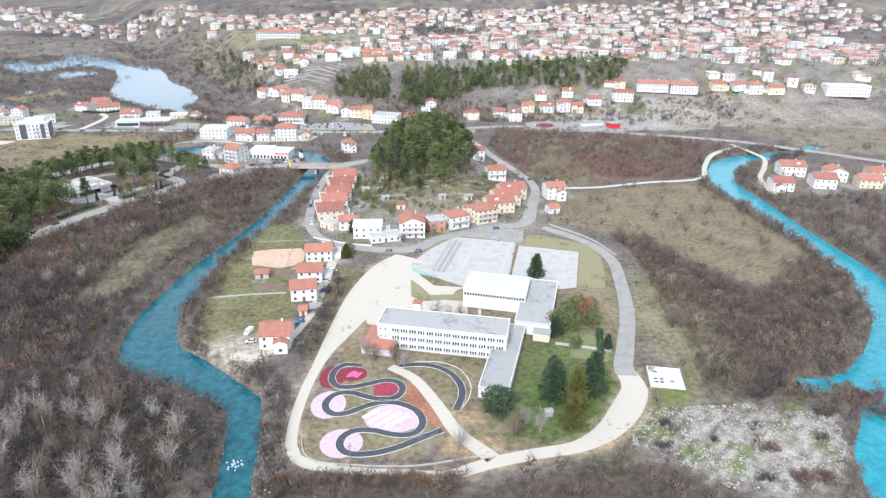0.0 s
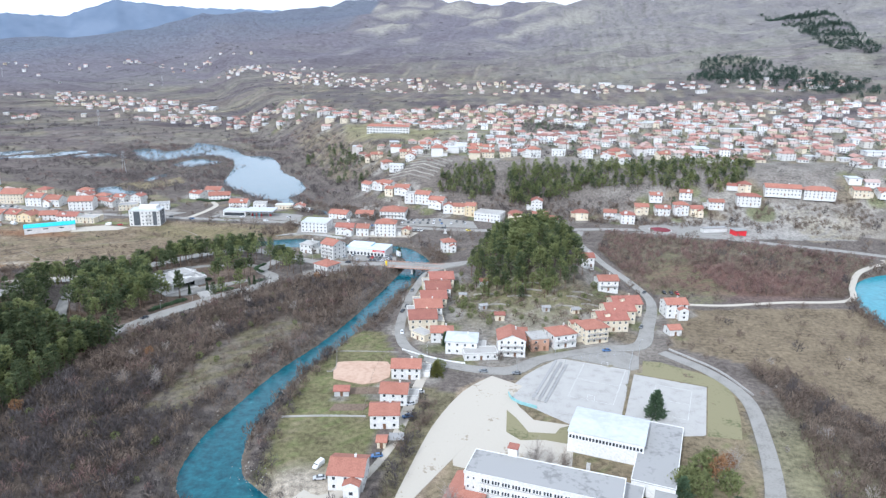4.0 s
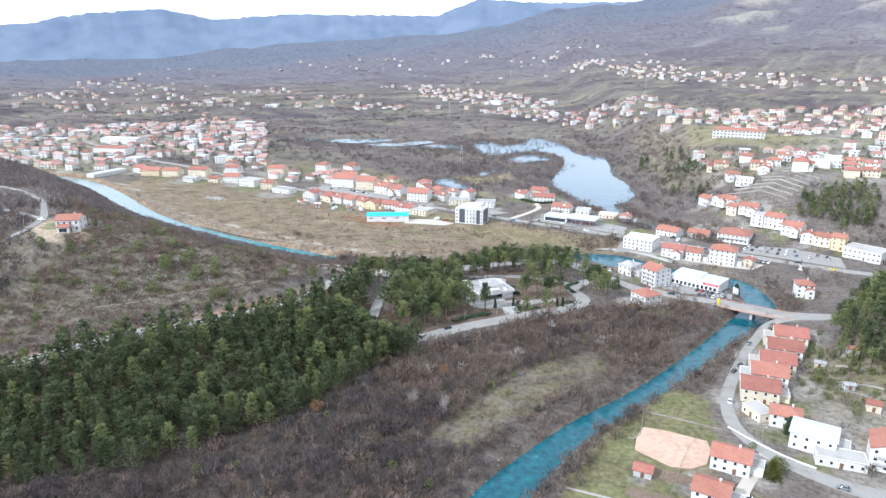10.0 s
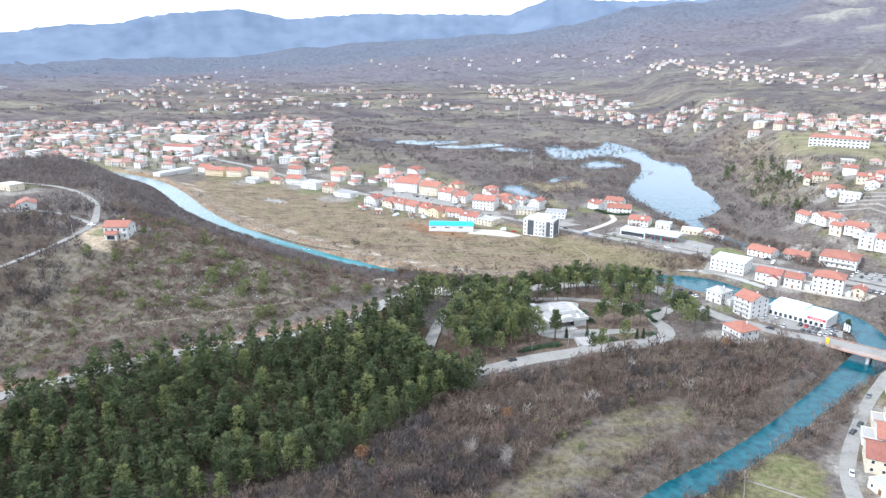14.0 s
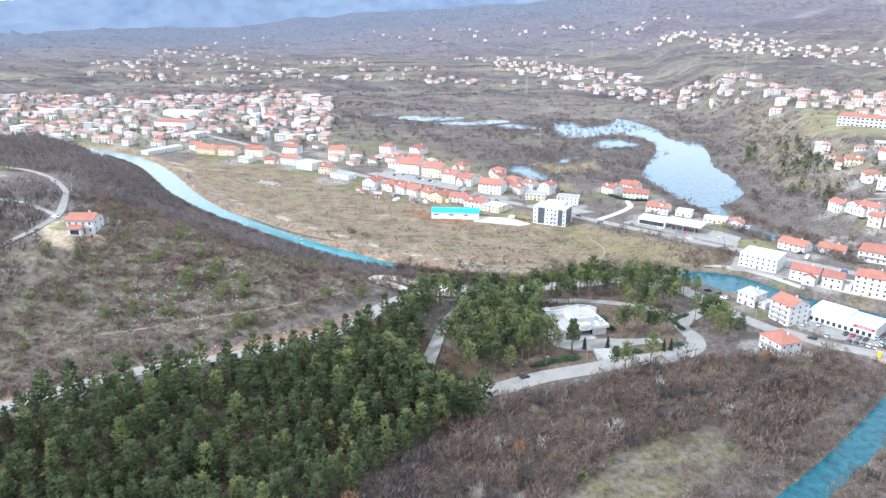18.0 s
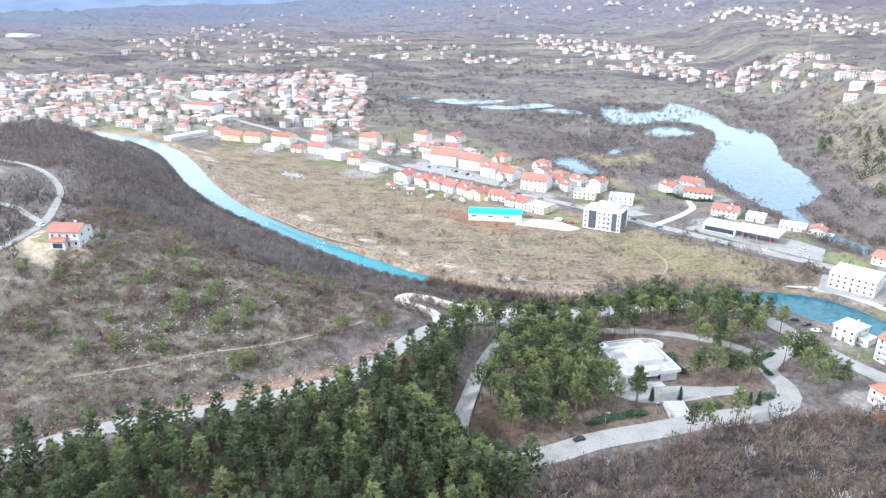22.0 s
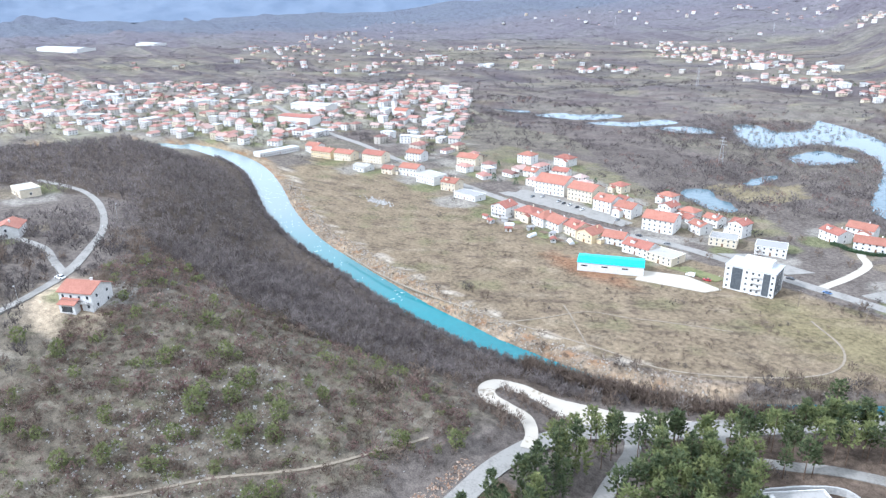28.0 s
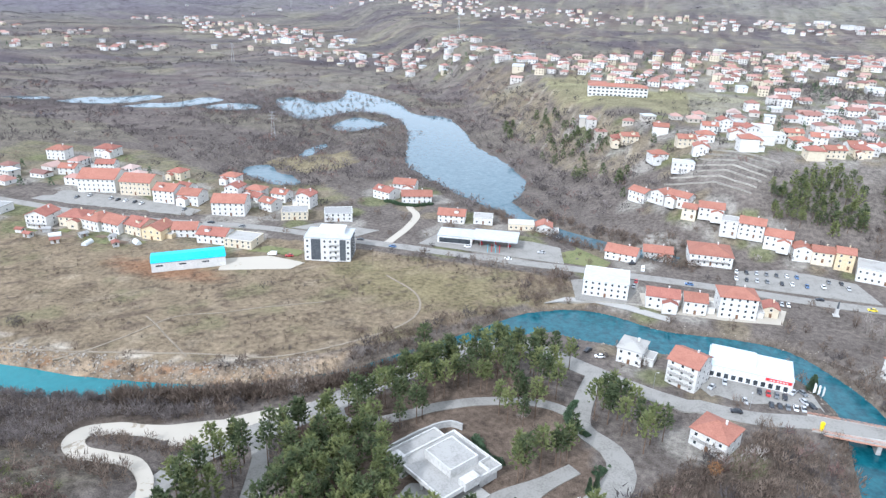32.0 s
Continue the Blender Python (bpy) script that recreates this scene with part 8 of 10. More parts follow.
rx, ry = rx[keep], ry[keep]
tagged(planted("rubble", ROCK, np.stack([rx, ry, ground_z(rx, ry)], 1), RNG.uniform(0.22, 0.62, len(rx)) ** 1.7, ROCKS, RNG), "bare white limestone rubble near the river", "rubble", kind="stuff")
w = RNG.integers(0, len(RIVER_LINE), 4200)
side = RNG.choice([-1, 1], 4200)
off = (RIVER_LINE[w, 2] + RNG.uniform(-1, 6, 4200)) * side
slide = RNG.uniform(-3, 3, 4200)
rx, ry = RIVER_LINE[w, 0] - tg[w, 1] * off + tg[w, 0] * slide, RIVER_LINE[w, 1] + tg[w, 0] * off + tg[w, 1] * slide
tagged(planted("bank_stones", ROCK, np.stack([rx, ry, np.maximum(ground_z(rx, ry), -3.2)], 1), RNG.uniform(0.15, 0.5, len(rx)), BANKROCK, RNG), "stones along the river banks", "stones", kind="stuff")

pick = np.where((RIVER_LINE[:, 0] < -275) & (RIVER_LINE[:, 0] > -700))[0]
w = RNG.choice(pick, 2600)
side = np.where(tg[w, 0] > 0, 1, -1)
off = (RIVER_LINE[w, 2] + RNG.uniform(0.5, 11, 2600)) * side
rx, ry = RIVER_LINE[w, 0] - tg[w, 1] * off + RNG.uniform(-2, 2, 2600), RIVER_LINE[w, 1] + tg[w, 0] * off
tagged(planted("bank_stones", ROCK, np.stack([rx, ry, np.maximum(ground_z(rx, ry), -3.2)], 1), RNG.uniform(0.2, 0.85, len(rx)), BANKROCK, RNG), "broken pale and rusty rock along the field's river bank", "stones", kind="stuff")
w = RNG.choice(np.where((RIVER_LINE[:, 1] < 225) & (RIVER_LINE[:, 1] > 130) & (RIVER_LINE[:, 0] > -120))[0], 260)
off = RIVER_LINE[w, 2] + RNG.normal(1.0, 2.6, 260)
slide = RNG.uniform(-4, 4, 260)
rx, ry = RIVER_LINE[w, 0] - tg[w, 1] * off + tg[w, 0] * slide, RIVER_LINE[w, 1] + tg[w, 0] * off + tg[w, 1] * slide
tagged(planted("bank_stones", ROCK, np.stack([rx, ry, np.maximum(ground_z(rx, ry), -3.15)], 1), RNG.uniform(0.12, 0.55, len(rx)) ** 1.3, ROCKS, RNG), "pale boulders at the river rapids", "stones", kind="stuff")

fx, fy = RNG.normal(-58.5, 1.3, 26), RNG.normal(151.5, 1.3, 26)
w = RNG.choice(np.where((RIVER_LINE[:, 0] < -420) & (RIVER_LINE[:, 0] > -900))[0], 900)
off = RIVER_LINE[w, 2] * RNG.uniform(-0.9, 0.9, 900)
rx, ry = RIVER_LINE[w, 0] - tg[w, 1] * off, RIVER_LINE[w, 1] + tg[w, 0] * off
k = hashed(rx, ry, 30, 3.0) + 0.7 * hashed(rx, ry, 9, 5.0) > 0.35 - (rx < -600) * 0.3
fx, fy = np.append(fx, rx[k]), np.append(fy, ry[k])
FOAM = surface("white_water_foam", (0.45, 0.55, 0.58), (0.75, 0.80, 0.82), 0.6, 0.5, 0.3)
tagged(planted("foam", [rock_shape(np.random.default_rng(400)) * [1.0, 1.0, 0.12]], np.stack([fx, fy, np.full(len(fx), -2.99)], 1), RNG.uniform(0.12, 0.4, len(fx)) * np.where(fx < -400, 1.3, 1.0), FOAM, RNG), "white foam where the river breaks over a sill", "foam", kind="stuff")

# ------------------------------------------------------------------ the towns further off
def town_trees(poly, step, chance):
    """Leafless trees and a few dark conifers in the gardens between the houses."""
    xs, ys = zip(*poly)
    gx_, gy_ = jittered(min(xs), max(xs), min(ys), max(ys), step, RNG)
    k = in_poly(gx_, gy_, poly) & (RNG.uniform(size=len(gx_)) < chance * np.clip(0.6 + 0.8 * hashed(gx_, gy_, 90, 5.0), 0.1, 1.2)) & clear_of(gx_, gy_, 2, 2, 1)
    gx_, gy_ = gx_[k], gy_[k]
    P = np.stack([gx_, gy_, ground_z(gx_, gy_) - 0.1], 1)
    green = RNG.uniform(size=len(gx_)) < 0.1
    tagged(planted("garden_trees", LOW, P[~green], RNG.uniform(2.5, 7.0, (~green).sum()), TWIGS_DARK, RNG), "leafless trees in the gardens of the town", "trees", kind="stuff")
    tagged(planted("garden_trees", PINE_FAR, P[green], RNG.uniform(4.0, 9.0, green.sum()), NEEDLES, RNG), "dark conifers in the gardens of the town", "trees", kind="stuff")


town_trees(TOWN_WEST, 13.0, 0.4)
town_trees([(-150, 700), (-60, 705), (60, 715), (210, 735), (420, 720), (560, 760), (560, 1000), (150, 1010), (-110, 960), (-240, 880), (-200, 790)], 13.0, 0.34)
FARTILE = island("weathered_roof_tiles", [(0.20, 0.115, 0.100), (0.29, 0.155, 0.128), (0.38, 0.215, 0.178), (0.42, 0.285, 0.245), (0.44, 0.345, 0.31)], 0.8)
FARWALL = island("town_wall_render", [(0.46, 0.42, 0.36), (0.58, 0.56, 0.53), (0.66, 0.65, 0.63), (0.72, 0.71, 0.69)], 0.85)
PROTO = []
for k, (w_, d_, e_, r_, wm, cm) in enumerate([(11, 10, 5.6, "g", WHITE, TILE), (12, 10, 6, "h", WHITE, TILE), (10, 11, 8.4, "G", WHITE, TILE_OLD), (13, 10, 5.6, "g", CREAM, TILE), (10, 9, 3.2, "g", WHITE, TILE_OLD),
                                              (12, 11, 8.5, "h", WHITE, TILE), (14, 10, 6, "f", WHITE, LIGHTROOF), (11, 11, 6, "h", CREAM, TILE_OLD)]):
    keep_foot = len(FOOT)
    h = house(-2000 - 40 * k, -900, 0, w_, d_, e_, r_, wm, cm, "of the hillside town", "houses of the town", fine=False, chimney=k % 2 == 0, door=False, z=0.0)
    del FOOT[keep_foot:]
    PROTO.append(h)


def settle(poly, step, chance, rng, turn0):
    """Seats for houses inside an outline, in loose rows."""
    xs, ys = zip(*poly)
    c, s = math.cos(turn0), math.sin(turn0)
    ax, ay = jittered(-1200, 1200, -1200, 1200, step, rng)
    cx, cy = sum(xs) / len(xs), sum(ys) / len(ys)
    qx, qy = cx + ax * c - ay * s, cy + ax * s + ay * c
    k = in_poly(qx, qy, poly) & (rng.uniform(size=len(qx)) < chance * np.clip(0.66 + 0.95 * hashed(qx, qy, 130, 2.0), 0.08, 1.1))
    k &= ~in_poly(qx, qy, SPORT) & ~in_poly(qx, qy, GROVE) & ~in_poly(qx, qy, PINE_BELT)
    qx, qy = qx[k], qy[k]
    k = clear_of(qx, qy, 6, 6, 7)
    return np.stack([qx[k], qy[k], np.full(k.sum(), turn0)], 1)


seats = [settle(p, st, ch, RNG, tr) for p, st, ch, tr in (
    ([(-150, 700), (-60, 705), (60, 715), (210, 735), (420, 720), (560, 760), (560, 1000), (150, 1010), (-110, 960), (-240, 880), (-200, 790)], 18, 0.85, 0.15),
    ([(-330, 1010), (-110, 970), (150, 1015), (560, 1005), (760, 1100), (800, 1500), (300, 1560), (-60, 1420), (-330, 1200)], 20, 0.82, -0.1),
    ([(-40, 612), (60, 618), (110, 645), (200, 660), (265, 650), (320, 668), (560, 664), (600, 705), (330, 700), (210, 690), (120, 668), (-20, 640)], 17, 0.95, -0.1),
    (TOWN_WEST, 17.5, 0.82, 0.5),
    ([(-640, 574), (-540, 592), (-450, 592), (-372, 592), (-366, 632), (-430, 646), (-560, 650), (-650, 625)], 16.5, 0.9, -0.1),
    ([(-640, 620), (-760, 560), (-830, 590), (-800, 680), (-700, 690)], 24, 0.6, 0.4),
    ([(-560, 1260), (-330, 1130), (-330, 1240), (-480, 1450), (-760, 1500), (-900, 1400)], 22, 0.75, 0.7),
    ([(-900, 1500), (-760, 1520), (-800, 1720), (-1100, 1950), (-1400, 1900), (-1250, 1700)], 24, 0.7, 0.3),
    ([(-700, 2050), (-300, 1900), (300, 1800), (700, 1650), (800, 1800), (200, 2000), (-500, 2250), (-1100, 2500)], 26, 0.65, 0.2),
    ([(-1200, 1000), (-1700, 820), (-2200, 1000), (-2000, 1300), (-1400, 1250)], 42, 0.3, 0.3),
    ([(-1300, 2300), (-2000, 2000), (-2900, 1700), (-3200, 2100), (-2200, 2600)], 60, 0.14, 0.3),
    ([(300, 440), (420, 420), (600, 330), (600, 450), (420, 470)], 20, 0.7, -0.4))]
for cx, cy, n, along, wide in ((-1740, 760, 9, 110, 40), (-1518, 1129, 9, 70, 30), (-1294, 1254, 14, 110, 28), (-1060, 1330, 16, 80, 30), (-1423, 1484, 14, 60, 40), (-1682, 1519, 16, 60, 45), (-2107, 1455, 10, 120, 40), (-2470, 1357, 14, 110, 50),
                               (-2127, 1085, 16, 90, 50), (-1400, 840, 7, 80, 40), (-1590, 944, 8, 120, 40), (-1876, 1288, 9, 110, 45), (-1490, 1152, 8, 80, 30), (-2425, 1435, 14, 120, 50), (-2093, 2525, 12, 120, 60), (-1343, 2652, 22, 110, 60), (-1022, 2396, 34, 150, 50), (-1632, 2690, 18, 90, 60), (-1420, 1930, 26, 120, 60)):
    u, v = RNG.normal(size=n) * along, RNG.normal(size=n) * wide
    a = math.atan2(cy - 150, cx + 100) + math.pi / 2 + RNG.uniform(-0.35, 0.35)
    q = np.stack([cx + u * math.cos(a) - v * math.sin(a), cy + u * math.sin(a) + v * math.cos(a), np.full(n, a)], 1)
    seats.append(q[clear_of(q[:, 0], q[:, 1], 6, 6, 7)])
seats = np.concatenate(seats)
order = np.argsort(np.hypot(seats[:, 0] + 100, seats[:, 1] - 200))
seats = seats[order]
seat_z = ground_z(seats[:, 0], seats[:, 1])
for k in range(min(60, len(seats))):
    x, y, a = seats[k]
    q = (k * 5 + int(abs(x))) % len(PROTO)
    copy_thing(PROTO[q], pose(x, y, seat_z[k], 0, 0, math.degrees(a) + RNG.choice([0, 90, 180, -90]) * (RNG.uniform() < 0.35) + RNG.uniform(-14, 14)))
for h in PROTO:
    for o in list(h.children_recursive):
        bpy.data.objects.remove(o)
    bpy.data.objects.remove(h)


def far_houses(rows, zs, rng):
    """The houses too far off to tell apart: walls, roofs and windows, each joined."""
    sets = {}

    def put(key, v, f):
        vs, fs = sets.setdefault(key, ([], []))
        fs += [tuple(i + len(vs) for i in q) for q in f]
        vs += v

    for (x, y, a), z in zip(rows, zs):
        w, d, e = rng.uniform(8.5, 14), rng.uniform(7.5, 11), rng.choice([3.2, 3.4, 5.4, 5.8, 7.6])
        r = rng.choice(["g", "h", "h", "g", "g", "h", "g", "h", "f"])
        if rng.uniform() < 0.018:
            w, d, e, r = rng.uniform(20, 38), rng.uniform(12, 18), rng.uniform(5, 8), "f"
        ang = a + rng.choice([0, 1.57]) + rng.uniform(-0.25, 0.25)
        c, s = math.cos(ang), math.sin(ang)

        def moved(vs):
            return [(x + p * c - q * s, y + p * s + q * c, z + t) for p, q, t in vs]

        v, f = shell(w, d, e, r, 23, 3.0)
        put("wall" if rng.uniform() < 0.8 else "wall2", moved(v), f)
        xx, yy, t, o = w / 2 + 0.5, d / 2 + 0.5, math.tan(radians(23)), 0.2
        key = rng.choice(["tile", "tile", "tile2", "tile2"]) if r != "f" else "pale"
        if r == "g":
            put(key, moved([(-xx, -yy, e - o), (xx, -yy, e - o), (xx, 0, e + yy * t), (-xx, 0, e + yy * t), (xx, yy, e - o), (-xx, yy, e - o)]), [(0, 1, 2, 3), (3, 2, 4, 5), (0, 3, 5), (1, 4, 2)])
        elif r == "h":
            k = max(0.5, xx - yy)
            put(key, moved([(-xx, -yy, e - o), (xx, -yy, e - o), (xx, yy, e - o), (-xx, yy, e - o), (-k, 0, e + yy * t), (k, 0, e + yy * t)]), [(0, 1, 5, 4), (1, 2, 5), (2, 3, 4, 5), (3, 0, 4)])
        else:
            put(key, moved([(-xx, -yy, e + 0.2), (xx, -yy, e + 0.2), (xx, yy, e + 0.2), (-xx, yy, e + 0.2), (-xx, -yy, e - 0.1), (xx, -yy, e - 0.1), (xx, yy, e - 0.1), (-xx, yy, e - 0.1)]), [(0, 1, 2, 3), (0, 4, 5, 1), (1, 5, 6, 2), (2, 6, 7, 3), (3, 7, 4, 0)])
        for k in range(int(round(e / 2.8))):
            for sx_, dy in ((-0.28, -1), (0.05, -1), (0.34, -1), (-0.28, 1), (0.3, 1)):
                p, q, zz = sx_ * w, dy * (d / 2 + 0.03), 0.95 + k * 2.8
                put("glass", moved([(p - 0.6, q, zz), (p + 0.6, q, zz), (p + 0.6, q, zz + 1.3), (p - 0.6, q, zz + 1.3)]), [(0, 1, 2, 3)])
            for dx in (-1, 1):
                p, zz = dx * (w / 2 + 0.03), 0.95 + k * 2.8
                put("glass", moved([(p, -1.6, zz), (p, -0.5, zz), (p, -0.5, zz + 1.3), (p, -1.6, zz + 1.3)]), [(0, 1, 2, 3)])
    for key, mat, text in (("wall", FARWALL, "white walls of the far town houses"), ("wall2", CREAM, "cream walls of the far town houses"), ("tile", FARTILE, "orange and pinkish tiled roofs of the far town"), ("tile2", FARTILE, "red and brown roofs of the far town"), ("pale", LIGHTROOF, "pale roofs of the far town"), ("glass", GLASS, "dark windows of the far town")):
        tagged(new("far_houses", mesh_of("far_houses", *sets[key], mat)), text, "houses", kind="stuff")


far_houses(seats[60:], seat_z[60:], RNG)
tx, ty = [], []
for x, y, a in seats:
    for _ in range(1 + (len(tx) % 3 == 0)):
        tx.append(x + RNG.uniform(-16, 16)), ty.append(y + RNG.uniform(-16, 16))
ax, ay = jittered(-90, 100, 980, 1120, 9.0, RNG)
w = in_poly(ax, ay, GROVE)
tx, ty = np.array(tx + list(ax[w])), np.array(ty + list(ay[w]))
keep = clear_of(tx, ty, 1, 1, 0) & ~in_poly(tx, ty, SPORT)
for fx_, fy_, _ in seats:
    keep &= (tx - fx_)**2 + (ty - fy_)**2 > 56
tx, ty = tx[keep], ty[keep]
green = RNG.uniform(size=len(tx)) < 0.25
P3 = np.stack([tx, ty, ground_z(tx, ty) - 0.1], 1)
tagged(planted("garden_trees", LOW, P3[~green], RNG.uniform(3.5, 8.0, (~green).sum()), TWIGS_DARK, RNG), "leafless garden trees between the town houses", "trees", kind="stuff")
tagged(planted("garden_trees", PINE_FAR, P3[green], RNG.uniform(4.5, 9, green.sum()), CYPRESS, RNG), "evergreen garden trees between the town houses", "trees", kind="stuff")


# yards, lawns and trodden plots round the houses
def yards():
    gx_, gy_, out = GX.ravel(), GY.ravel(), cols.copy()
    plots = [(fx_, fy_, fr_) for fx_, fy_, fr_ in FOOT if fr_ < 14 and not (-60 < fx_ < 90 and 180 < fy_ < 262)] + [(s_[0], s_[1], 7.0) for s_ in seats[:900]]
    for k_, (fx_, fy_, fr_) in enumerate(plots):
        far_ = math.hypot(fx_ + 100, fy_ - 300) > 420
        a_ = (k_ * 2.4) % 6.283
        for turn_, reach_, size_, tone_ in ((a_, 1.0, 1.25, (0.27, 0.255, 0.23)), (a_ + 2.1, 1.35, 0.9, (0.150, 0.158, 0.082)), (a_ + 4.0, 1.4, 0.85, (0.20, 0.17, 0.125))):
            cx_, cy_, rr_ = fx_ + math.cos(turn_) * fr_ * reach_, fy_ + math.sin(turn_) * fr_ * reach_, fr_ * size_ + (4 if far_ else 0)
            i0, i1 = np.searchsorted(gx, (cx_ - rr_, cx_ + rr_))
            j0, j1 = np.searchsorted(gy, (cy_ - rr_, cy_ + rr_))
            if i1 <= i0 or j1 <= j0:
                continue
            w_ = idx[j0:j1, i0:i1].ravel()
            m_ = smooth((rr_ - np.hypot(gx_[w_] - cx_, gy_[w_] - cy_)) / 3.0)[:, None] * 0.85
            out[w_, :3] = out[w_, :3] * (1 - m_) + np.array(tone_) * m_
    att.data.foreach_set("color", out.astype(np.float32).ravel())


yards()

# ------------------------------------------------------------------ the traffic park beside the school
PINKPAD = surface("pale_pink_rubber", (0.42, 0.31, 0.35), (0.53, 0.41, 0.45), 0.9, 1.5, 0.4)
MAROONPAD = surface("maroon_rubber", (0.14, 0.022, 0.034), (0.20, 0.04, 0.052), 0.9, 1.0, 0.4)
REDPAD = surface("red_rubber", (0.20, 0.028, 0.045), (0.28, 0.05, 0.07), 0.9, 1.0, 0.4)
STARPINK = surface("bright_pink_rubber", (0.48, 0.08, 0.20), (0.58, 0.14, 0.28), 0.9, 1.0, 0.4)
LINEWHITE = surface("white_road_paint", (0.52, 0.52, 0.50), (0.66, 0.66, 0.64), 0.8, 0.5, 0.4)
REDSOIL = surface("reddish_soil", (0.20, 0.085, 0.050), (0.32, 0.16, 0.10), 0.95, 1.2, 0.7, 0.3)
SOIL = surface("dug_garden_soil", (0.12, 0.085, 0.06), (0.20, 0.15, 0.11), 0.95, 1.0, 0.6, 0.4)
TURQ = surface("turquoise_wall_paint", (0.20, 0.40, 0.41), (0.34, 0.52, 0.52), 0.8, 2.0, 0.5)
WOOD = surface("weathered_wood", (0.16, 0.13, 0.10), (0.27, 0.23, 0.19), 0.9, 0.3, 0.4)
ORANGERAIL = surface("orange_painted_steel", (0.42, 0.22, 0.15), (0.52, 0.30, 0.22), 0.5, 0.5, 0.3)


def beside(line, off):
    tg2 = np.gradient(line[:, :2], axis=0)
    tg2 /= np.linalg.norm(tg2, axis=1)[:, None] + 1e-9
    out = line.copy()
    out[:, 0] -= tg2[:, 1] * off
    out[:, 1] += tg2[:, 0] * off
    out[:, 2] = 0.06
    return out


def ellipse(cx, cy, rx, ry, n=36, wob=0.0):
    return [(cx + rx * math.cos(6.2832 * i / n) * (1 + wob * math.sin(3 * i)), cy + ry * math.sin(6.2832 * i / n) * (1 + wob * math.cos(2.3 * i))) for i in range(n)]


pads = thing("play_surface", -22, 175, 0.0, 0, "coloured rubber play surfaces of the traffic park", "play surface")


def pad(name, poly, z, m, label):
    ob = slab(name, [(x + 22, y - 175) for x, y in poly], z, m, 0.2)
    ob.parent = pads
    ob["label"] = label


pad("pad", ellipse(-34.5, 177, 5.8, 7.6), 0.030, PINKPAD, "pale pink rubber pad")
pad("pad", ellipse(-28.0, 157.3, 6.6, 6.8), 0.034, PINKPAD, "pale pink rubber pad")
pad("pad", ellipse(-12.5, 169.6, 9.5, 7.4), 0.026, PINKPAD, "pale pink rubber pad")
pad("pad", ellipse(-35.2, 193.5, 4.6, 7.2), 0.038, MAROONPAD, "maroon rubber pad")
pad("pad", ellipse(-28.3, 195.2, 5.2, 4.6), 0.042, MAROONPAD, "maroon rubber pad")
pad("pad", [(-20, 189.2), (-14, 190.2), (-11.6, 189), (-10.8, 186), (-11.8, 182.2), (-19.8, 182)], 0.046, REDPAD, "red rubber ball court")
pad("pad", [(-29.5, 196), (-27.6, 197.4), (-26.2, 195.8), (-24.6, 196.4), (-25.6, 194.2), (-26.4, 192.6), (-28.2, 193.6), (-30.6, 193)], 0.060, STARPINK, "bright pink star shape")
pad("soil_bed", [(-9, 191), (-6, 188), (0, 176), (4, 166), (2, 164), (-2, 168), (-4, 175), (-9, 179)], 0.022, REDSOIL, "bare reddish soil")
TRACK_A = dense([(-25.4, 200.8, 1.25), (-31.5, 201.2, 1.25), (-34.9, 197.3, 1.25), (-35.1, 191.2, 1.25), (-32.3, 187.4, 1.25), (-27.5, 187.2, 1.25), (-22.5, 188.9, 1.25), (-16.6, 191.1, 1.25), (-12.1, 190.2, 1.25), (-10.1, 185.9, 1.25), (-12.0, 181.3, 1.25),
    (-16.7, 179.9, 1.25), (-21.9, 181.3, 1.25), (-27.2, 183.6, 1.25), (-32.3, 183.2, 1.25), (-35.3, 179.1, 1.25), (-35.0, 174.6, 1.25), (-32.0, 171.8, 1.25), (-27.5, 172.6, 1.25), (-22.2, 176.1, 1.25)], 0.8)
TRACK_B = dense([(-22.2, 176.1, 1.25), (-16.6, 178.2, 1.25), (-10.9, 177.4, 1.25), (-5.8, 174.2, 1.25), (-3.2, 169.1, 1.25), (-3.9, 164.2, 1.25), (-7.2, 161.3, 1.25), (-12.3, 161.3, 1.25), (-18.5, 163.3, 1.25), (-23.9, 163.4, 1.25), (-27.4, 161.0, 1.25), (-28.5, 157.1, 1.25),
    (-26.9, 153.5, 1.25), (-22.8, 152.1, 1.25), (-16.4, 152.9, 1.25), (-10.1, 155.5, 1.25), (-3.6, 159.5, 1.25), (3.0, 163.4, 1.25)], 0.8)
TRACK_C = dense([(-11.7, 200.7, 1.25), (-3.9, 201.4, 1.25), (2.4, 199.5, 1.25), (7.5, 194.6, 1.25), (10.2, 187.7, 1.25), (10.2, 181.4, 1.25), (7.9, 173.8, 1.25)], 0.8)
track = thing("training_track", -15, 178, 0.0, 0, "winding dark asphalt training track with white edge lines", "track")
for k, line in enumerate((TRACK_A, TRACK_B, TRACK_C)):
    shifted = line - [-15, 178, 0]
    for nm, ln, z, m in (("lane", shifted, 0.085 + 0.004 * k, DARKASPHALT), ("edge_line", beside(shifted, 1.28), 0.100 + 0.004 * k, LINEWHITE), ("edge_line", beside(shifted, -1.28), 0.100 + 0.004 * k, LINEWHITE)):
        ob = ribbon(ln, z, m, nm, 0.0, 0.15)
        ob.parent = track
ring = thing("garden_path", 5, 188, 0, 0, "thin pale kerb curving beside the training track", "path")
ob = ribbon(dense([(-6, 203.5, 0.13), (3, 203, 0.13), (10, 198.5, 0.13), (13.4, 190, 0.13), (13, 182, 0.13), (10, 175, 0.13)], 1.0) - [5, 188, 0], 0.07, LINEWHITE, "kerb", 0, 0.2)
ob.parent = ring
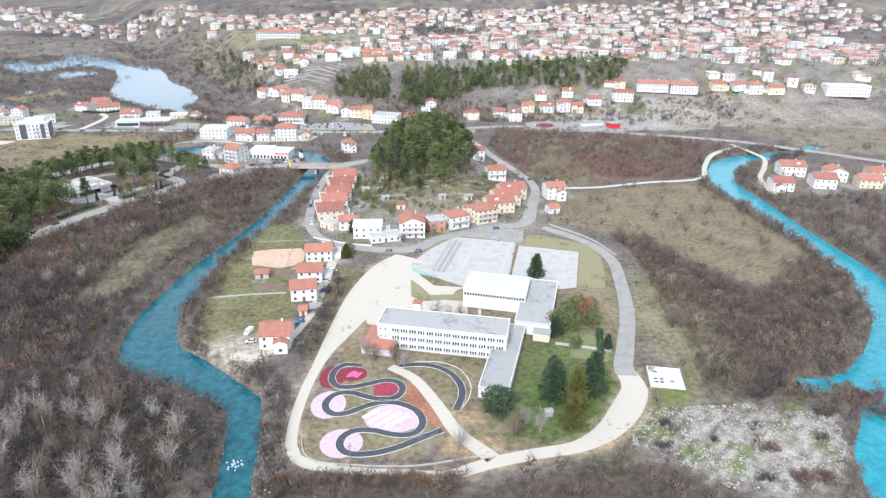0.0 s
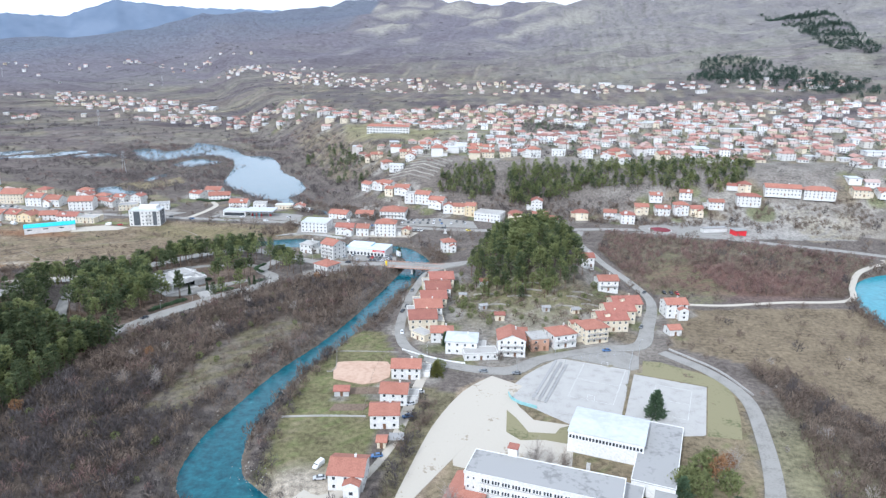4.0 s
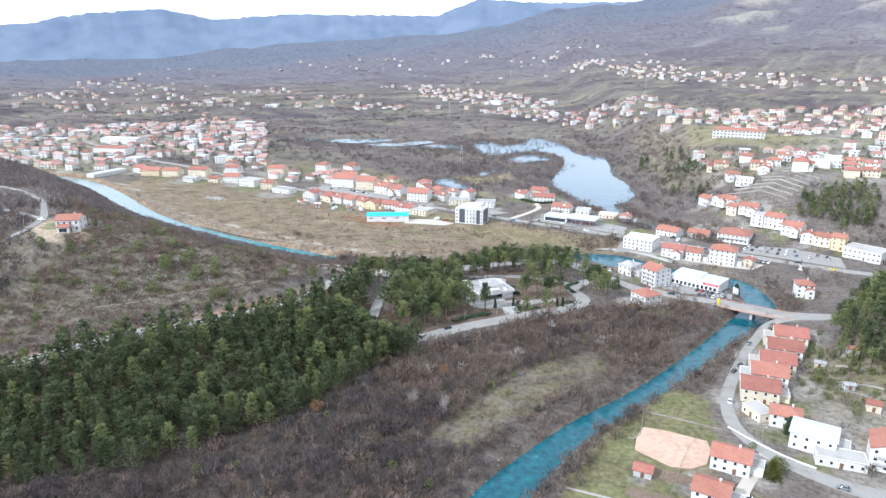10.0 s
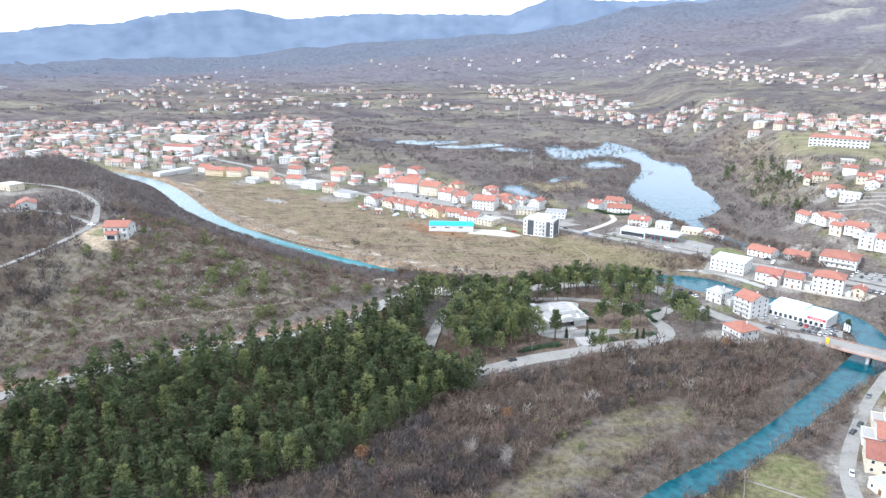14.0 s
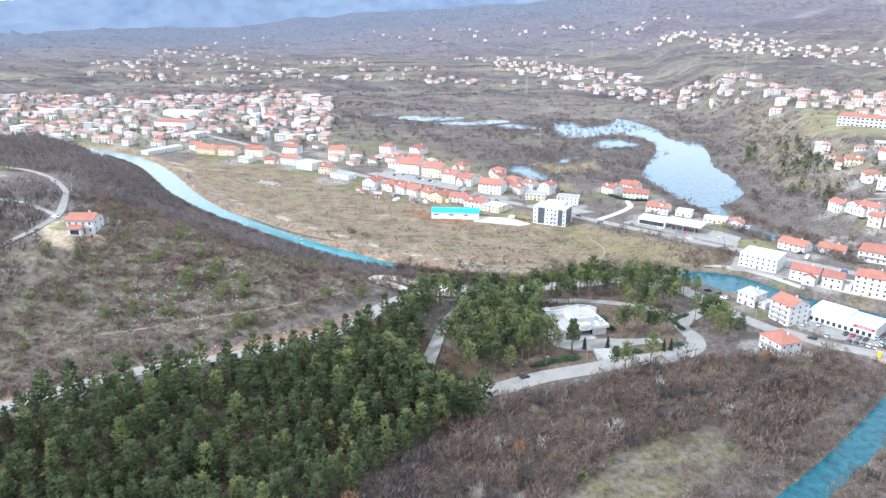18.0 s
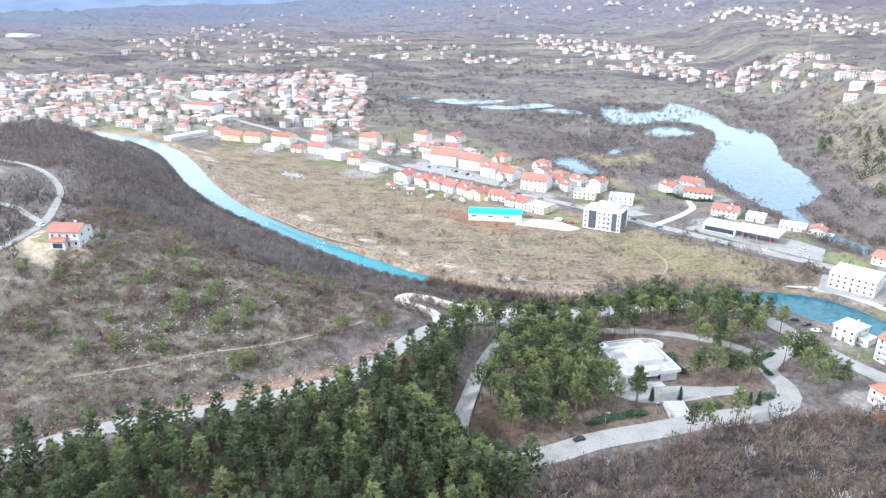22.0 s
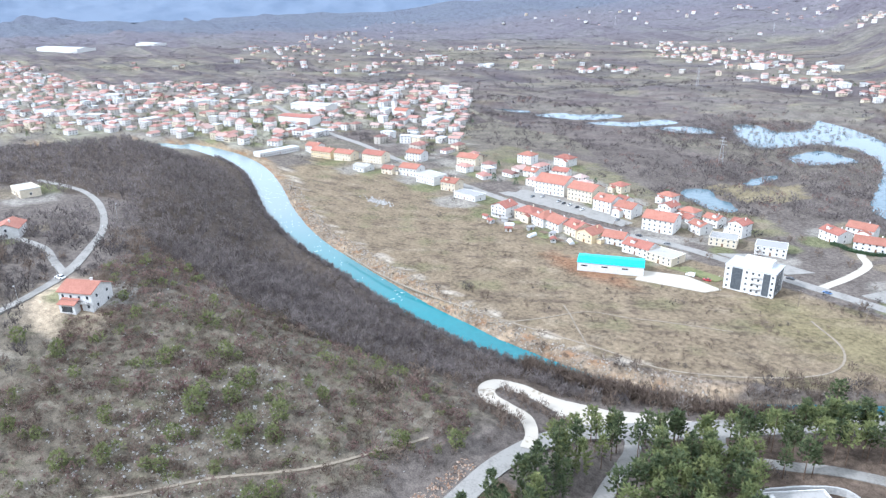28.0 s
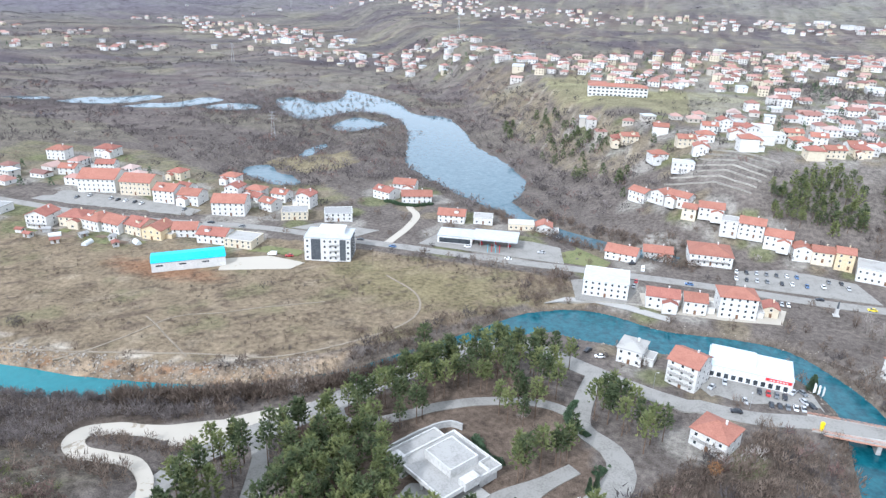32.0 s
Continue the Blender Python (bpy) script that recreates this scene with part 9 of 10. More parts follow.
for (x0, y0), (x1, y1) in (((-22.6, 169.6), (-16.8, 174.4)), ((-20.6, 167.2), (-13.0, 173.8)), ((-18.4, 165.4), (-9.8, 172.8)), ((-15.4, 164.2), (-7.0, 171.6))):
    n = math.hypot(x1 - x0, y1 - y0)
    b = thing("low_mound", (x0 + x1) / 2, (y0 + y1) / 2, 0.03, math.degrees(math.atan2(y1 - y0, x1 - x0)), "long low white concrete play mound", "play mound", "play mounds")
    v = [(-n / 2 + n * t, w, h) for t in (0, 0.06, 0.5, 0.94, 1) for w, h in (((-0.35, 0), (-0.3, 0.1), (0.3, 0.1), (0.35, 0)) if t in (0, 1) else ((-0.75, 0), (-0.5, 0.42), (0.5, 0.42), (0.75, 0)))]
    f = [(4 * k + i, 4 * k + i + 4, 4 * k + i + 5, 4 * k + i + 1) for k in range(4) for i in range(3)] + [(0, 1, 2, 3), (19, 18, 17, 16)]
    part("body", mesh_of("body", v, f, PAVWALL), b)


def wall_run(name, points, h, thick, material, label, category="wall", sunk=0.5, follow=True):
    """A wall along a line, its foot on the ground, built piece by piece."""
    line = dense([(x, y, 0) for x, y in points], 3.0)
    w = new(name)
    tagged(w, label, category)
    w.location = (line[0, 0], line[0, 1], float(ground_z(line[0, 0], line[0, 1])))
    zs = ground_z(line[:, 0], line[:, 1]) if follow else np.full(len(line), w.location.z)
    tg2 = np.gradient(line[:, :2], axis=0)
    tg2 /= np.linalg.norm(tg2, axis=1)[:, None] + 1e-9
    nrm = np.stack([-tg2[:, 1], tg2[:, 0]], 1) * thick / 2
    v = []
    for p, q, z in zip(line[:, :2], nrm, zs):
        v += [(p[0] - q[0], p[1] - q[1], z - sunk), (p[0] + q[0], p[1] + q[1], z - sunk), (p[0] + q[0], p[1] + q[1], z + h), (p[0] - q[0], p[1] - q[1], z + h)]
    v = [tuple(np.array(a) - np.array(w.location)) for a in v]
    f = [(4 * k + i, 4 * k + (i + 1) % 4, 4 * k + 4 + (i + 1) % 4, 4 * k + 4 + i) for k in range(len(line) - 1) for i in range(4)]
    f += [(3, 2, 1, 0), tuple(4 * (len(line) - 1) + i for i in range(4))]
    part("masonry", mesh_of(name, v, f, material), w)
    return w


def fence(points, label, h=1.3, gap=2.6, rails=2, post_mat=None, name="fence"):
    """Posts and rails along a line."""
    line = dense([(x, y, 0) for x, y in points], gap)
    zs = ground_z(line[:, 0], line[:, 1])
    fz = thing(name, line[0, 0], line[0, 1], float(zs[0]), 0, label, "fence")
    pm = boxes("post", [(-0.05, 0.05, -0.05, 0.05, -0.4, h)], post_mat or STEEL)
    for (x, y, _), z in zip(line, zs):
        part("post", pm, fz, at=pose(x - line[0, 0], y - line[0, 1], z - zs[0]))
    for r in range(rails):
        hh = h * (1 - 0.45 * r) - 0.04
        v, f = [], []
        for (x, y, _), z in zip(line, zs):
            v += [(x - line[0, 0], y - line[0, 1], z - zs[0] + hh - 0.035), (x - line[0, 0], y - line[0, 1], z - zs[0] + hh + 0.035), (x - line[0, 0] + 0.05, y - line[0, 1] + 0.03, z - zs[0] + hh + 0.035), (x - line[0, 0] + 0.05, y - line[0, 1] + 0.03, z - zs[0] + hh - 0.035)]
        for k in range(len(line) - 1):
            f += [(4 * k + i, 4 * k + (i + 1) % 4, 4 * k + 4 + (i + 1) % 4, 4 * k + 4 + i) for i in range(4)]
        part("rail", mesh_of("rail", v, f, post_mat or STEEL), fz)
    return fz


wall_run("low_wall", [(-40.5, 160), (-38.8, 152.8), (-34.1, 148.8), (-24.1, 147.3), (-12.3, 146.6), (-2.3, 147.2), (16, 151.5)], 0.55, 0.3, CONCRETE, "low pale concrete wall round the traffic park")
wall_run("garden_wall", [(-97, 254), (-80, 257.5), (-64, 259.5)], 0.7, 0.3, CONCRETE, "low concrete wall across the riverside garden")
wall_run("garden_wall", [(-94, 318), (-80, 320), (-63, 322)], 0.5, 0.25, STONE, "low stone wall above the sand plot")
wall_run("garden_wall", [(-96, 330), (-88, 300), (-91, 296)], 0.5, 0.25, STONE, "crumbling stone wall along the river garden")
wall_run("retaining_wall", [(-234.5, 391), (-229, 401.5), (-222, 411.5), (-217.5, 415.8), (-213.5, 415.3)], 2.4, 0.6, GREYWALL, "curved grey concrete retaining wall behind the pavilion")
wall_run("street_wall", [(-62, 325.5), (-52, 320.5), (-40, 316.2), (-30, 314.6)], 0.8, 0.25, WHITE, "low white wall along the village street")
wall_run("court_wall", [(-8.8, 288), (-7.5, 283.5), (-3, 279.5), (3, 277.2)], 1.3, 0.3, TURQ, "curved turquoise wall at the end of the court")
wall_run("quay_wall", [(-200, 529.5), (-180, 535.5), (-160, 538.5), (-142, 538.5)], 0.6, 0.5, STONE, "pale stone quay along the river bend")
wall_run("lane_wall", [(95, 303), (86, 326), (68, 347)], 0.9, 0.4, CONCRETE, "pale concrete wall beside the school lane")
for k, (x0, y0, n) in enumerate([(-14, 398, 14), (-12, 404, 18), (-6, 411, 15), (20, 402, 14), (24, 409, 12), (14, 390, 16), (-30, 380, 12), (-26, 388, 14), (28, 396, 10), (-34, 402, 12)]):
    wall_run("terrace_wall", [(x0, y0), (x0 + n * 0.5, y0 + 1.5), (x0 + n, y0 + 0.5)], 0.7, 0.4, STONE, "dry stone terrace wall on the knoll")
for k in range(7):
    wall_run("terrace_wall", [(-150 + k * 3, 690 + k * 7), (-125 + k * 3, 676 + k * 6), (-100 + k * 3, 668 + k * 5)], 0.9, 0.6, STONE, "dry stone terrace wall below the town")
fence([(16.5, 323.5), (32, 330), (49, 336.5)], "tall steel mesh fence posts at the court", 3.2, 4.0, 2)
fence([(49, 336), (45, 318), (40, 290)], "steel fence between the two courts", 2.6, 4.0, 2)
fence([(-68, 322), (-70, 300), (-66, 262)], "thin garden fence beside the sand plot", 1.0, 3.0, 1, WOOD)
fence([(-88, 338), (-72, 341)], "wooden garden fence by the street", 1.0, 3.0, 1, WOOD)

# bleachers of the court
stand = thing("bleachers", 9.2, 302.5, 0, 74.8, "stepped concrete bleachers along the school court", "bleachers")
for k in range(5):
    part("step", boxes("step", [(-20, 20, -3.2 + k * 1.25, -1.95 + k * 1.25, -0.3, 0.28 + k * 0.3)], CONCRETE if k % 2 else FLATROOF), stand)
for cx, cy, a, w2, l2 in ((30, 305, 75, 19, 36), (59, 292, 75, 15, 27)):
    c = thing("court_lines", cx, cy, 0.004, a, "faded white court lines on pale concrete", "court markings", kind="structure")
    t = 0.12
    for b in ((-l2 / 2, l2 / 2, -w2 / 2, -w2 / 2 + t, 0, 0.006), (-l2 / 2, l2 / 2, w2 / 2 - t, w2 / 2, 0, 0.006), (-l2 / 2, -l2 / 2 + t, -w2 / 2, w2 / 2, 0, 0.007), (l2 / 2 - t, l2 / 2, -w2 / 2, w2 / 2, 0, 0.007), (-t / 2, t / 2, -w2 / 2, w2 / 2, 0, 0.007)):
        part("line", boxes("line", [b], LINEWHITE), c)
for cx, cy, a in ((25.5, 288, -15), (34.5, 322.5, -15)):
    g = thing("goal", cx, cy, 0, a, "small steel goal on the school court", "goal", "goals")
    for b in ((-1.5, -1.42, -0.04, 0.04, 0, 2), (1.42, 1.5, -0.04, 0.04, 0, 2), (-1.5, 1.5, -0.04, 0.04, 2, 2.08)):
        part("post", boxes("post", [b], FRAMEW), g)

# small things round the school and farm
sh = thing("garden_hut", 38, 171, 0, 10, "small pale wooden hut on the school lawn", "hut")
part("wall", mesh_of("wall", *shell(2.4, 2.2, 1.9, "g", 25, 0.2), CONCRETE), sh)
part("roof", roof_mesh(2.4, 2.2, 1.9, "g", 25, FLATROOF, 0.25, 0.1), sh)
found = thing("foundation_slab", 83.7, 192, 0, -10, "white concrete foundation slab with low walls and pits", "foundation")
part("slab", boxes("slab", [(-6, 6, -6.2, 6.2, -0.6, 0.35)], PAVWALL), found)
for b in ((-6, -5.7, -6.2, 6.2, 0.35, 0.9), (-5.7, 6, 5.9, 6.2, 0.35, 0.9)):
    part("low_wall", boxes("low_wall", [b], PAVWALL), found)
for x, y in ((-3, 3.5), (-3.5, -1), (-1.5, -1), (-3.5, -3), (-1.5, -3), (2, -2)):
    part("pit_cover", boxes("pit_cover", [(x - 0.7, x + 0.7, y - 0.5, y + 0.5, 0.352, 0.40)], DARKCLAD), found)
tagged(slab("sand_plot", [(-86, 289.5), (-88.5, 298), (-88.8, 306.5), (-80, 309), (-66, 310.5), (-63, 305), (-62, 295), (-66, 289), (-72, 286.4)], float(ground_z(-75, 298)) + 0.25, SAND, 0.9), "levelled plot of bare pinkish sand", "sand plot", kind="structure")
for poly in ([(-80, 276), (-64, 279), (-63, 285), (-70, 284.5), (-79, 282)], [(-80, 262), (-66, 264.5), (-65, 270), (-79, 268)]):
    tagged(slab("garden_plot", poly, float(ground_z(poly[0][0] + 8, poly[0][1] + 4)) + 0.12, SOIL, 0.5), "dug brown garden plot", "garden plot", kind="structure")
tagged(slab("grass_island", [(-9, 274), (-8.5, 257), (-3, 252), (6, 253.5), (15, 252), (15.5, 265), (12, 263), (10, 258.5), (0, 258), (-5, 268)], 0.12, DRYLAWN, 0.2), "grass strip in the gravel yard", "grass strip", kind="structure")
tagged(slab("court_green", [(51, 318), (53, 331), (61, 331), (78, 321), (86, 314), (86.5, 300), (84, 282), (80, 265), (67.4, 265.5), (77.6, 308.6), (47.6, 316.6)], 0.08, DRYLAWN, 0.2), "green strip between the court and the lane", "grass strip", kind="structure")
tagged(ribbon(dense([(48.5, 216.5, 1.0), (58, 214, 1.0), (69, 211, 1.0)]), 0.12, CONCRETE, "lawn_walk", 0, 0.3), "pale concrete walk across the school lawn", "path", kind="structure")
tagged(slab("school_lawn", [(52, 206), (66, 203), (71, 222), (58, 226)], 0.06, LAWN, 0.2), "green lawn beside the school", "lawn", kind="structure")
tagged(slab("station_green", [(-203, 579), (-178, 579), (-176, 588), (-198, 606), (-206, 600)], float(ground_z(-190, 590)) + 0.2, LAWN, 0.6), "mown green beside the filling station", "lawn", kind="structure")
tagged(slab("hall_green", [(-366, 534), (-338, 537), (-336, 545), (-360, 544)], float(ground_z(-350, 540)) + 0.2, LAWN, 0.6), "green lawn behind the turquoise hall", "lawn", kind="structure")
carport = thing("carport", -48.5, 243.5, 0, 8, "open carport with dark sheet roof beside the lane", "carport")
part("roof", boxes("roof", [(-2.8, 2.8, -2.6, 2.6, 2.3, 2.42)], FLATROOF), carport)
for x in (-2.5, 2.5):
    for y in (-2.3, 2.3):
        part("post", boxes("post", [(x - 0.06, x + 0.06, y - 0.06, y + 0.06, -0.2, 2.3)], STEEL), carport)

def loft(sections, name, material):
    """A body from cross sections of the same number of corners."""
    n = len(sections[0])
    v = [p for s_ in sections for p in s_]
    f = [(k * n + i, k * n + (i + 1) % n, (k + 1) * n + (i + 1) % n, (k + 1) * n + i) for k in range(len(sections) - 1) for i in range(n)]
    f += [tuple(range(n - 1, -1, -1)), tuple((len(sections) - 1) * n + i for i in range(n))]
    me = mesh_of(name, v, f, material)
    bm = bmesh.new()
    bm.from_mesh(me)
    bmesh.ops.recalc_face_normals(bm, faces=bm.faces)
    bm.to_mesh(me)
    bm.free()
    return me


# kitchen gardens between the houses and the dry field
FOIL = surface("greenhouse_foil", (0.55, 0.58, 0.58), (0.70, 0.72, 0.72), 0.4, 1.0, 0.3)
for k, (x, y) in enumerate([(-489, 509), (-478, 516), (-470, 508), (-462, 520), (-452, 512), (-444, 522), (-436, 515), (-428, 522), (-500, 514), (-486, 519)]):
    if k % 3 == 1:
        g = thing("greenhouse", x, y, float(ground_z(x, y)), 30 + k * 17, "small arched foil greenhouse in a kitchen garden", "greenhouse", "garden buildings")
        arch = [[(xx, math.cos(a_) * 1.6, max(0.0, math.sin(a_)) * 2.0) for a_ in np.linspace(0, math.pi, 9)] for xx in (-3.2, 3.2)]
        part("foil", loft(arch, "foil", FOIL), g)
        for xx in (-3.22, 0, 3.22):
            part("hoop", boxes("hoop", [(xx - 0.04, xx + 0.04, -1.66, -1.58, 0, 0.9), (xx - 0.04, xx + 0.04, 1.58, 1.66, 0, 0.9)], STEEL), g)
    else:
        house(x, y, k * 23, 4.2, 3.2, 2.3, "g", (GREYWALL, CREAM, WHITE)[k % 3], (TILE_OLD, FLATROOF)[k % 2], "in a kitchen garden", "garden buildings", name="garden_shed", category="shed", chimney=False, fine=False)
for k in range(9):
    x, y = -496 + k * 8.5, 517 + (k % 3) * 3.5
    tagged(slab("garden_plot", [(x - 3.2, y - 2.2), (x + 3.0, y - 1.8), (x + 3.3, y + 2.0), (x - 2.9, y + 2.3)], float(ground_z(x, y)) + 0.22, SOIL if k % 2 else LAWN, 0.5), "dug brown garden plot" if k % 2 else "green vegetable plot", "garden plot", kind="structure")

# the park: steps, lamps, hedges
steps = thing("park_steps", -187.6, 376.0, 2.4, 45 + 180, "broad pale stone steps up to the pavilion", "steps")
for k in range(8):
    part("step", boxes("step", [(-3.4, 3.4, -5 + k * 1.1, -3.9 + k * 1.1, -1.2, 1.6 - k * 0.17)], CONCRETE), steps)
for x in (-3.8, 3.4):
    part("side_wall", boxes("side_wall", [(x, x + 0.4, -5, 4.2, -1.2, 1.9)], CONCRETE), steps)


def street_lamp(x, y, h=5.5, turn=0.0, text="slim grey street lamp on a steel pole"):
    z = float(ground_z(x, y))
    la = thing("street_lamp", x, y, z, turn, text, "street lamp", "street lamps")
    part("pole", LAMP_POLE, la, at=Matrix.Diagonal((1, 1, h / 5.5, 1)))
    part("arm", LAMP_ARM, la, at=pose(0, 0, h - 5.5))
    part("head", LAMP_HEAD, la, at=pose(0, 0, h - 5.5))


LAMP_POLE = tapered("pole", 5.5, 0.09, 0.05, STEEL, 6)
LAMP_ARM = boxes("arm", [(-0.04, 0.9, -0.03, 0.03, 5.42, 5.5)], STEEL)
LAMP_HEAD = boxes("head", [(0.6, 1.2, -0.14, 0.14, 5.36, 5.48)], FRAMEW)
for x, y, h in ((-192, 368.5, 5), (-202, 352, 5), (-210, 338, 5), (-180, 386, 5), (-173, 391, 5), (-414, 233, 7), (-424, 247, 7), (-462, 270, 7), (-494, 282, 7), (52, 336, 9), (-6, 312, 8), (-153, 466, 7), (-186, 478, 7), (-216, 482, 7), (-240, 456, 7), (-258, 426, 7), (-120, 462, 7), (12, 332, 8), (-49, 321, 7), (-65, 362, 7)):
    street_lamp(x, y, h, (x * 7) % 360)


def utility_pole(x, y, h=8.0):
    p = thing("utility_pole", x, y, float(ground_z(x, y)), 10, "weathered wooden utility pole with cross arm", "utility pole", "utility poles")
    part("pole", tapered("pole", h, 0.16, 0.1, WOOD, 6), p)
    part("cross_arm", boxes("cross_arm", [(-0.9, 0.9, -0.06, 0.06, h - 0.9, h - 0.75)], WOOD), p)
    for i in (-0.8, 0.0, 0.8):
        part("insulator", boxes("insulator", [(i - 0.06, i + 0.06, -0.06, 0.06, h - 0.75, h - 0.5)], FRAMEW), p)


for x, y in ((-296, 541), (-267, 545), (-232, 552), (-202, 558), (-330, 528), (-494, 712), (-556, 712), (-419, 738), (-578, 804), (-640, 705), (-24, 146)):
    utility_pole(x, y, 9)


def pylon(x, y, h):
    z = float(ground_z(x, y))
    p = thing("power_pylon", x, y, z, 20, "lattice steel power pylon in the valley", "pylon", "power pylons")
    for sx_, sy_ in ((-1, -1), (1, -1), (1, 1), (-1, 1)):
        v = [(sx_ * 2 + a, sy_ * 2 + b, -1) for a, b in ((-0.1, -0.1), (0.1, -0.1), (0.1, 0.1), (-0.1, 0.1))] + [(sx_ * 0.4 + a, sy_ * 0.4 + b, h) for a, b in ((-0.07, -0.07), (0.07, -0.07), (0.07, 0.07), (-0.07, 0.07))]
        part("leg", mesh_of("leg", v, [(0, 1, 5, 4), (1, 2, 6, 5), (2, 3, 7, 6), (3, 0, 4, 7)], STEEL), p)
    for k in range(3):
        part("cross_arm", boxes("cross_arm", [(-4 + k * 0.6, 4 - k * 0.6, -0.12, 0.12, h - 7 + k * 3, h - 6.7 + k * 3)], STEEL), p)
    for k in range(6):
        w2 = 2 - 1.6 * (k + 0.5) / 6
        part("brace", boxes("brace", [(-w2, w2, -w2, -w2 + 0.12, h * (k + 0.5) / 6, h * (k + 0.5) / 6 + 0.12)], STEEL), p)


for x, y, h in ((-494, 786, 26), (-1272, 2270, 34), (-534, 1574, 32), (-1862, 2258, 34), (-820, 1230, 30), (150, 1750, 32)):
    pylon(x, y, h)


def hedge(points, h, wide, text):
    line = dense([(x, y, 0) for x, y in points], 0.7)
    n = len(line) * 5
    pick = RNG.integers(0, len(line), n)
    pos = np.stack([line[pick, 0] + RNG.uniform(-wide / 2, wide / 2, n), line[pick, 1] + RNG.uniform(-wide / 2, wide / 2, n), ground_z(line[pick, 0], line[pick, 1])], 1)
    tagged(planted("hedge", HEDGE_BITS, pos, RNG.uniform(0.8, 1.15, n) * h, CYPRESS, RNG), text, "hedge", kind="stuff")


HEDGE_BITS = [round_shape(np.random.default_rng(200 + i), 26, 0.3, 0.9) for i in range(3)]
hedge([(-206, 349), (-202, 357), (-196, 366)], 1.3, 3.2, "dense clipped hedge bed below the pavilion")
hedge([(-184, 384), (-179, 391)], 1.2, 3.0, "clipped hedge bed beside the park steps")
hedge([(-169, 409), (-167, 412)], 1.1, 3.5, "round clipped hedge at the park road bend")
hedge([(-208, 412), (-203, 404), (-198, 402)], 1.8, 2.0, "dark hedge behind the pavilion")
hedge([(-180, 446), (-181, 434), (-174, 427)], 1.5, 1.6, "hedge along the park road")
hedge([(68, 226), (66, 216), (63, 204)], 1.6, 1.6, "clipped hedge beside the school lane")
hedge([(-328, 644), (-316, 642), (-306, 644), (-298, 650)], 2.0, 2.4, "evergreen garden hedge by the lake")
hedge([(-4, 228), (4, 227), (12, 225)], 1.2, 1.4, "dark hedge behind the school")

# ------------------------------------------------------------------ the bridge
bridge = thing("road_bridge", -80, 459, 1.8, -1.5, "concrete road bridge with orange painted steel railings", "bridge")
part("deck", boxes("deck", [(-21, 21, -5.2, 5.2, -0.95, -0.04)], CONCRETE), bridge)
for y in (-5.2, 4.9):
    part("kerb", boxes("kerb", [(-21, 21, y, y + 0.3, -0.04, 0.22)], CONCRETE), bridge)
for x in (-15, 0, 15):
    part("pier", boxes("pier", [(x - 0.7, x + 0.7, -4.2, 4.2, -7.5, -0.95)], GREYWALL), bridge)
for y in (-5.05, 5.05):
    for r in (0.55, 0.85, 1.15):
        part("rail", boxes("rail", [(-21, 21, y - 0.05, y + 0.05, r - 0.04, r + 0.04)], ORANGERAIL), bridge)
    for i in range(22):
        part("rail_post", boxes("rail_post", [(-0.05, 0.05, -0.05, 0.05, 0.2, 1.2)], ORANGERAIL), bridge, at=pose(-21 + i * 2, y, 0))
part("service_pipe", boxes("service_pipe", [(-21, 21, -5.75, -5.35, -0.6, -0.2)], ORANGERAIL), bridge)
rb_line = dense([(108 + 14 * math.cos(a), 604 + 14 * math.sin(a), 4) for a in np.linspace(0, 6.2832, 25)], 2.0)
tagged(ribbon(rb_line, float(land(108, 600)) + 0.35, ASPHALT, "roundabout", 0, 0.6), "grey asphalt roundabout", "roundabout", kind="structure")
isl = thing("roundabout_island", 108, 604, float(land(108, 604)) + 0.35, 0, "round planted island of red gravel", "traffic island")
tmp = slab("bed", ellipse(0, 0, 8.5, 8.5), 0.25, MAROONPAD, 0.9)
tmp.parent = isl
tmp = slab("rim", ellipse(0, 0, 10, 10), 0.12, CONCRETE, 0.7)
tmp.parent = isl
tagged(slab("junction", [(94, 590), (124, 588), (150, 592), (178, 610), (150, 628), (124, 622), (92, 616)], float(land(130, 600)) + 0.16, ASPHALT, 0.8), "broad asphalt junction by the bus stop", "junction", kind="structure")
for x, y, w2, d2, h2, wm, text in ((152, 606, 22, 5, 4.2, WHITE, "long white bus shelter roof by the junction"), (170, 600, 10, 8, 4.5, REDPAINT, "small red kiosk by the junction")):
    b = thing("kiosk", x, y, float(ground_z(x, y)), 20, text, "kiosk")
    part("wall", boxes("wall", [(-w2 / 2, w2 / 2, -d2 / 2, d2 / 2, -0.8, h2 - 0.4)], wm), b)
    part("roof", boxes("roof", [(-w2 / 2 - 0.6, w2 / 2 + 0.6, -d2 / 2 - 0.6, d2 / 2 + 0.6, h2 - 0.39, h2)], FLATROOF), b)
mon = thing("monument", -71, 560, float(ground_z(-71, 560)), 0, "dark monument figure on a white stone plinth", "monument")
part("plinth", boxes("plinth", [(-1.3, 1.3, -1.3, 1.3, -0.4, 0.5), (-0.7, 0.7, -0.7, 0.7, 0.5, 3.8)], PAVWALL), mon)
part("figure", tapered("figure", 3.4, 0.55, 0.3, DARKCLAD, 8), mon, "plain dark bronze shape", pose(0, 0, 3.8))
YELLOW = surface("yellow_plastic", (0.75, 0.55, 0.0), (0.85, 0.65, 0.02), 0.5, 0.5, 0.2)
yb = thing("advertising_pillar", -98, 456.2, float(ground_z(-98, 456.2)), 0, "bright yellow advertising pillar beside the bridge road", "sign pillar")
part("body", tapered("body", 3.0, 0.55, 0.8, YELLOW, 8), yb)
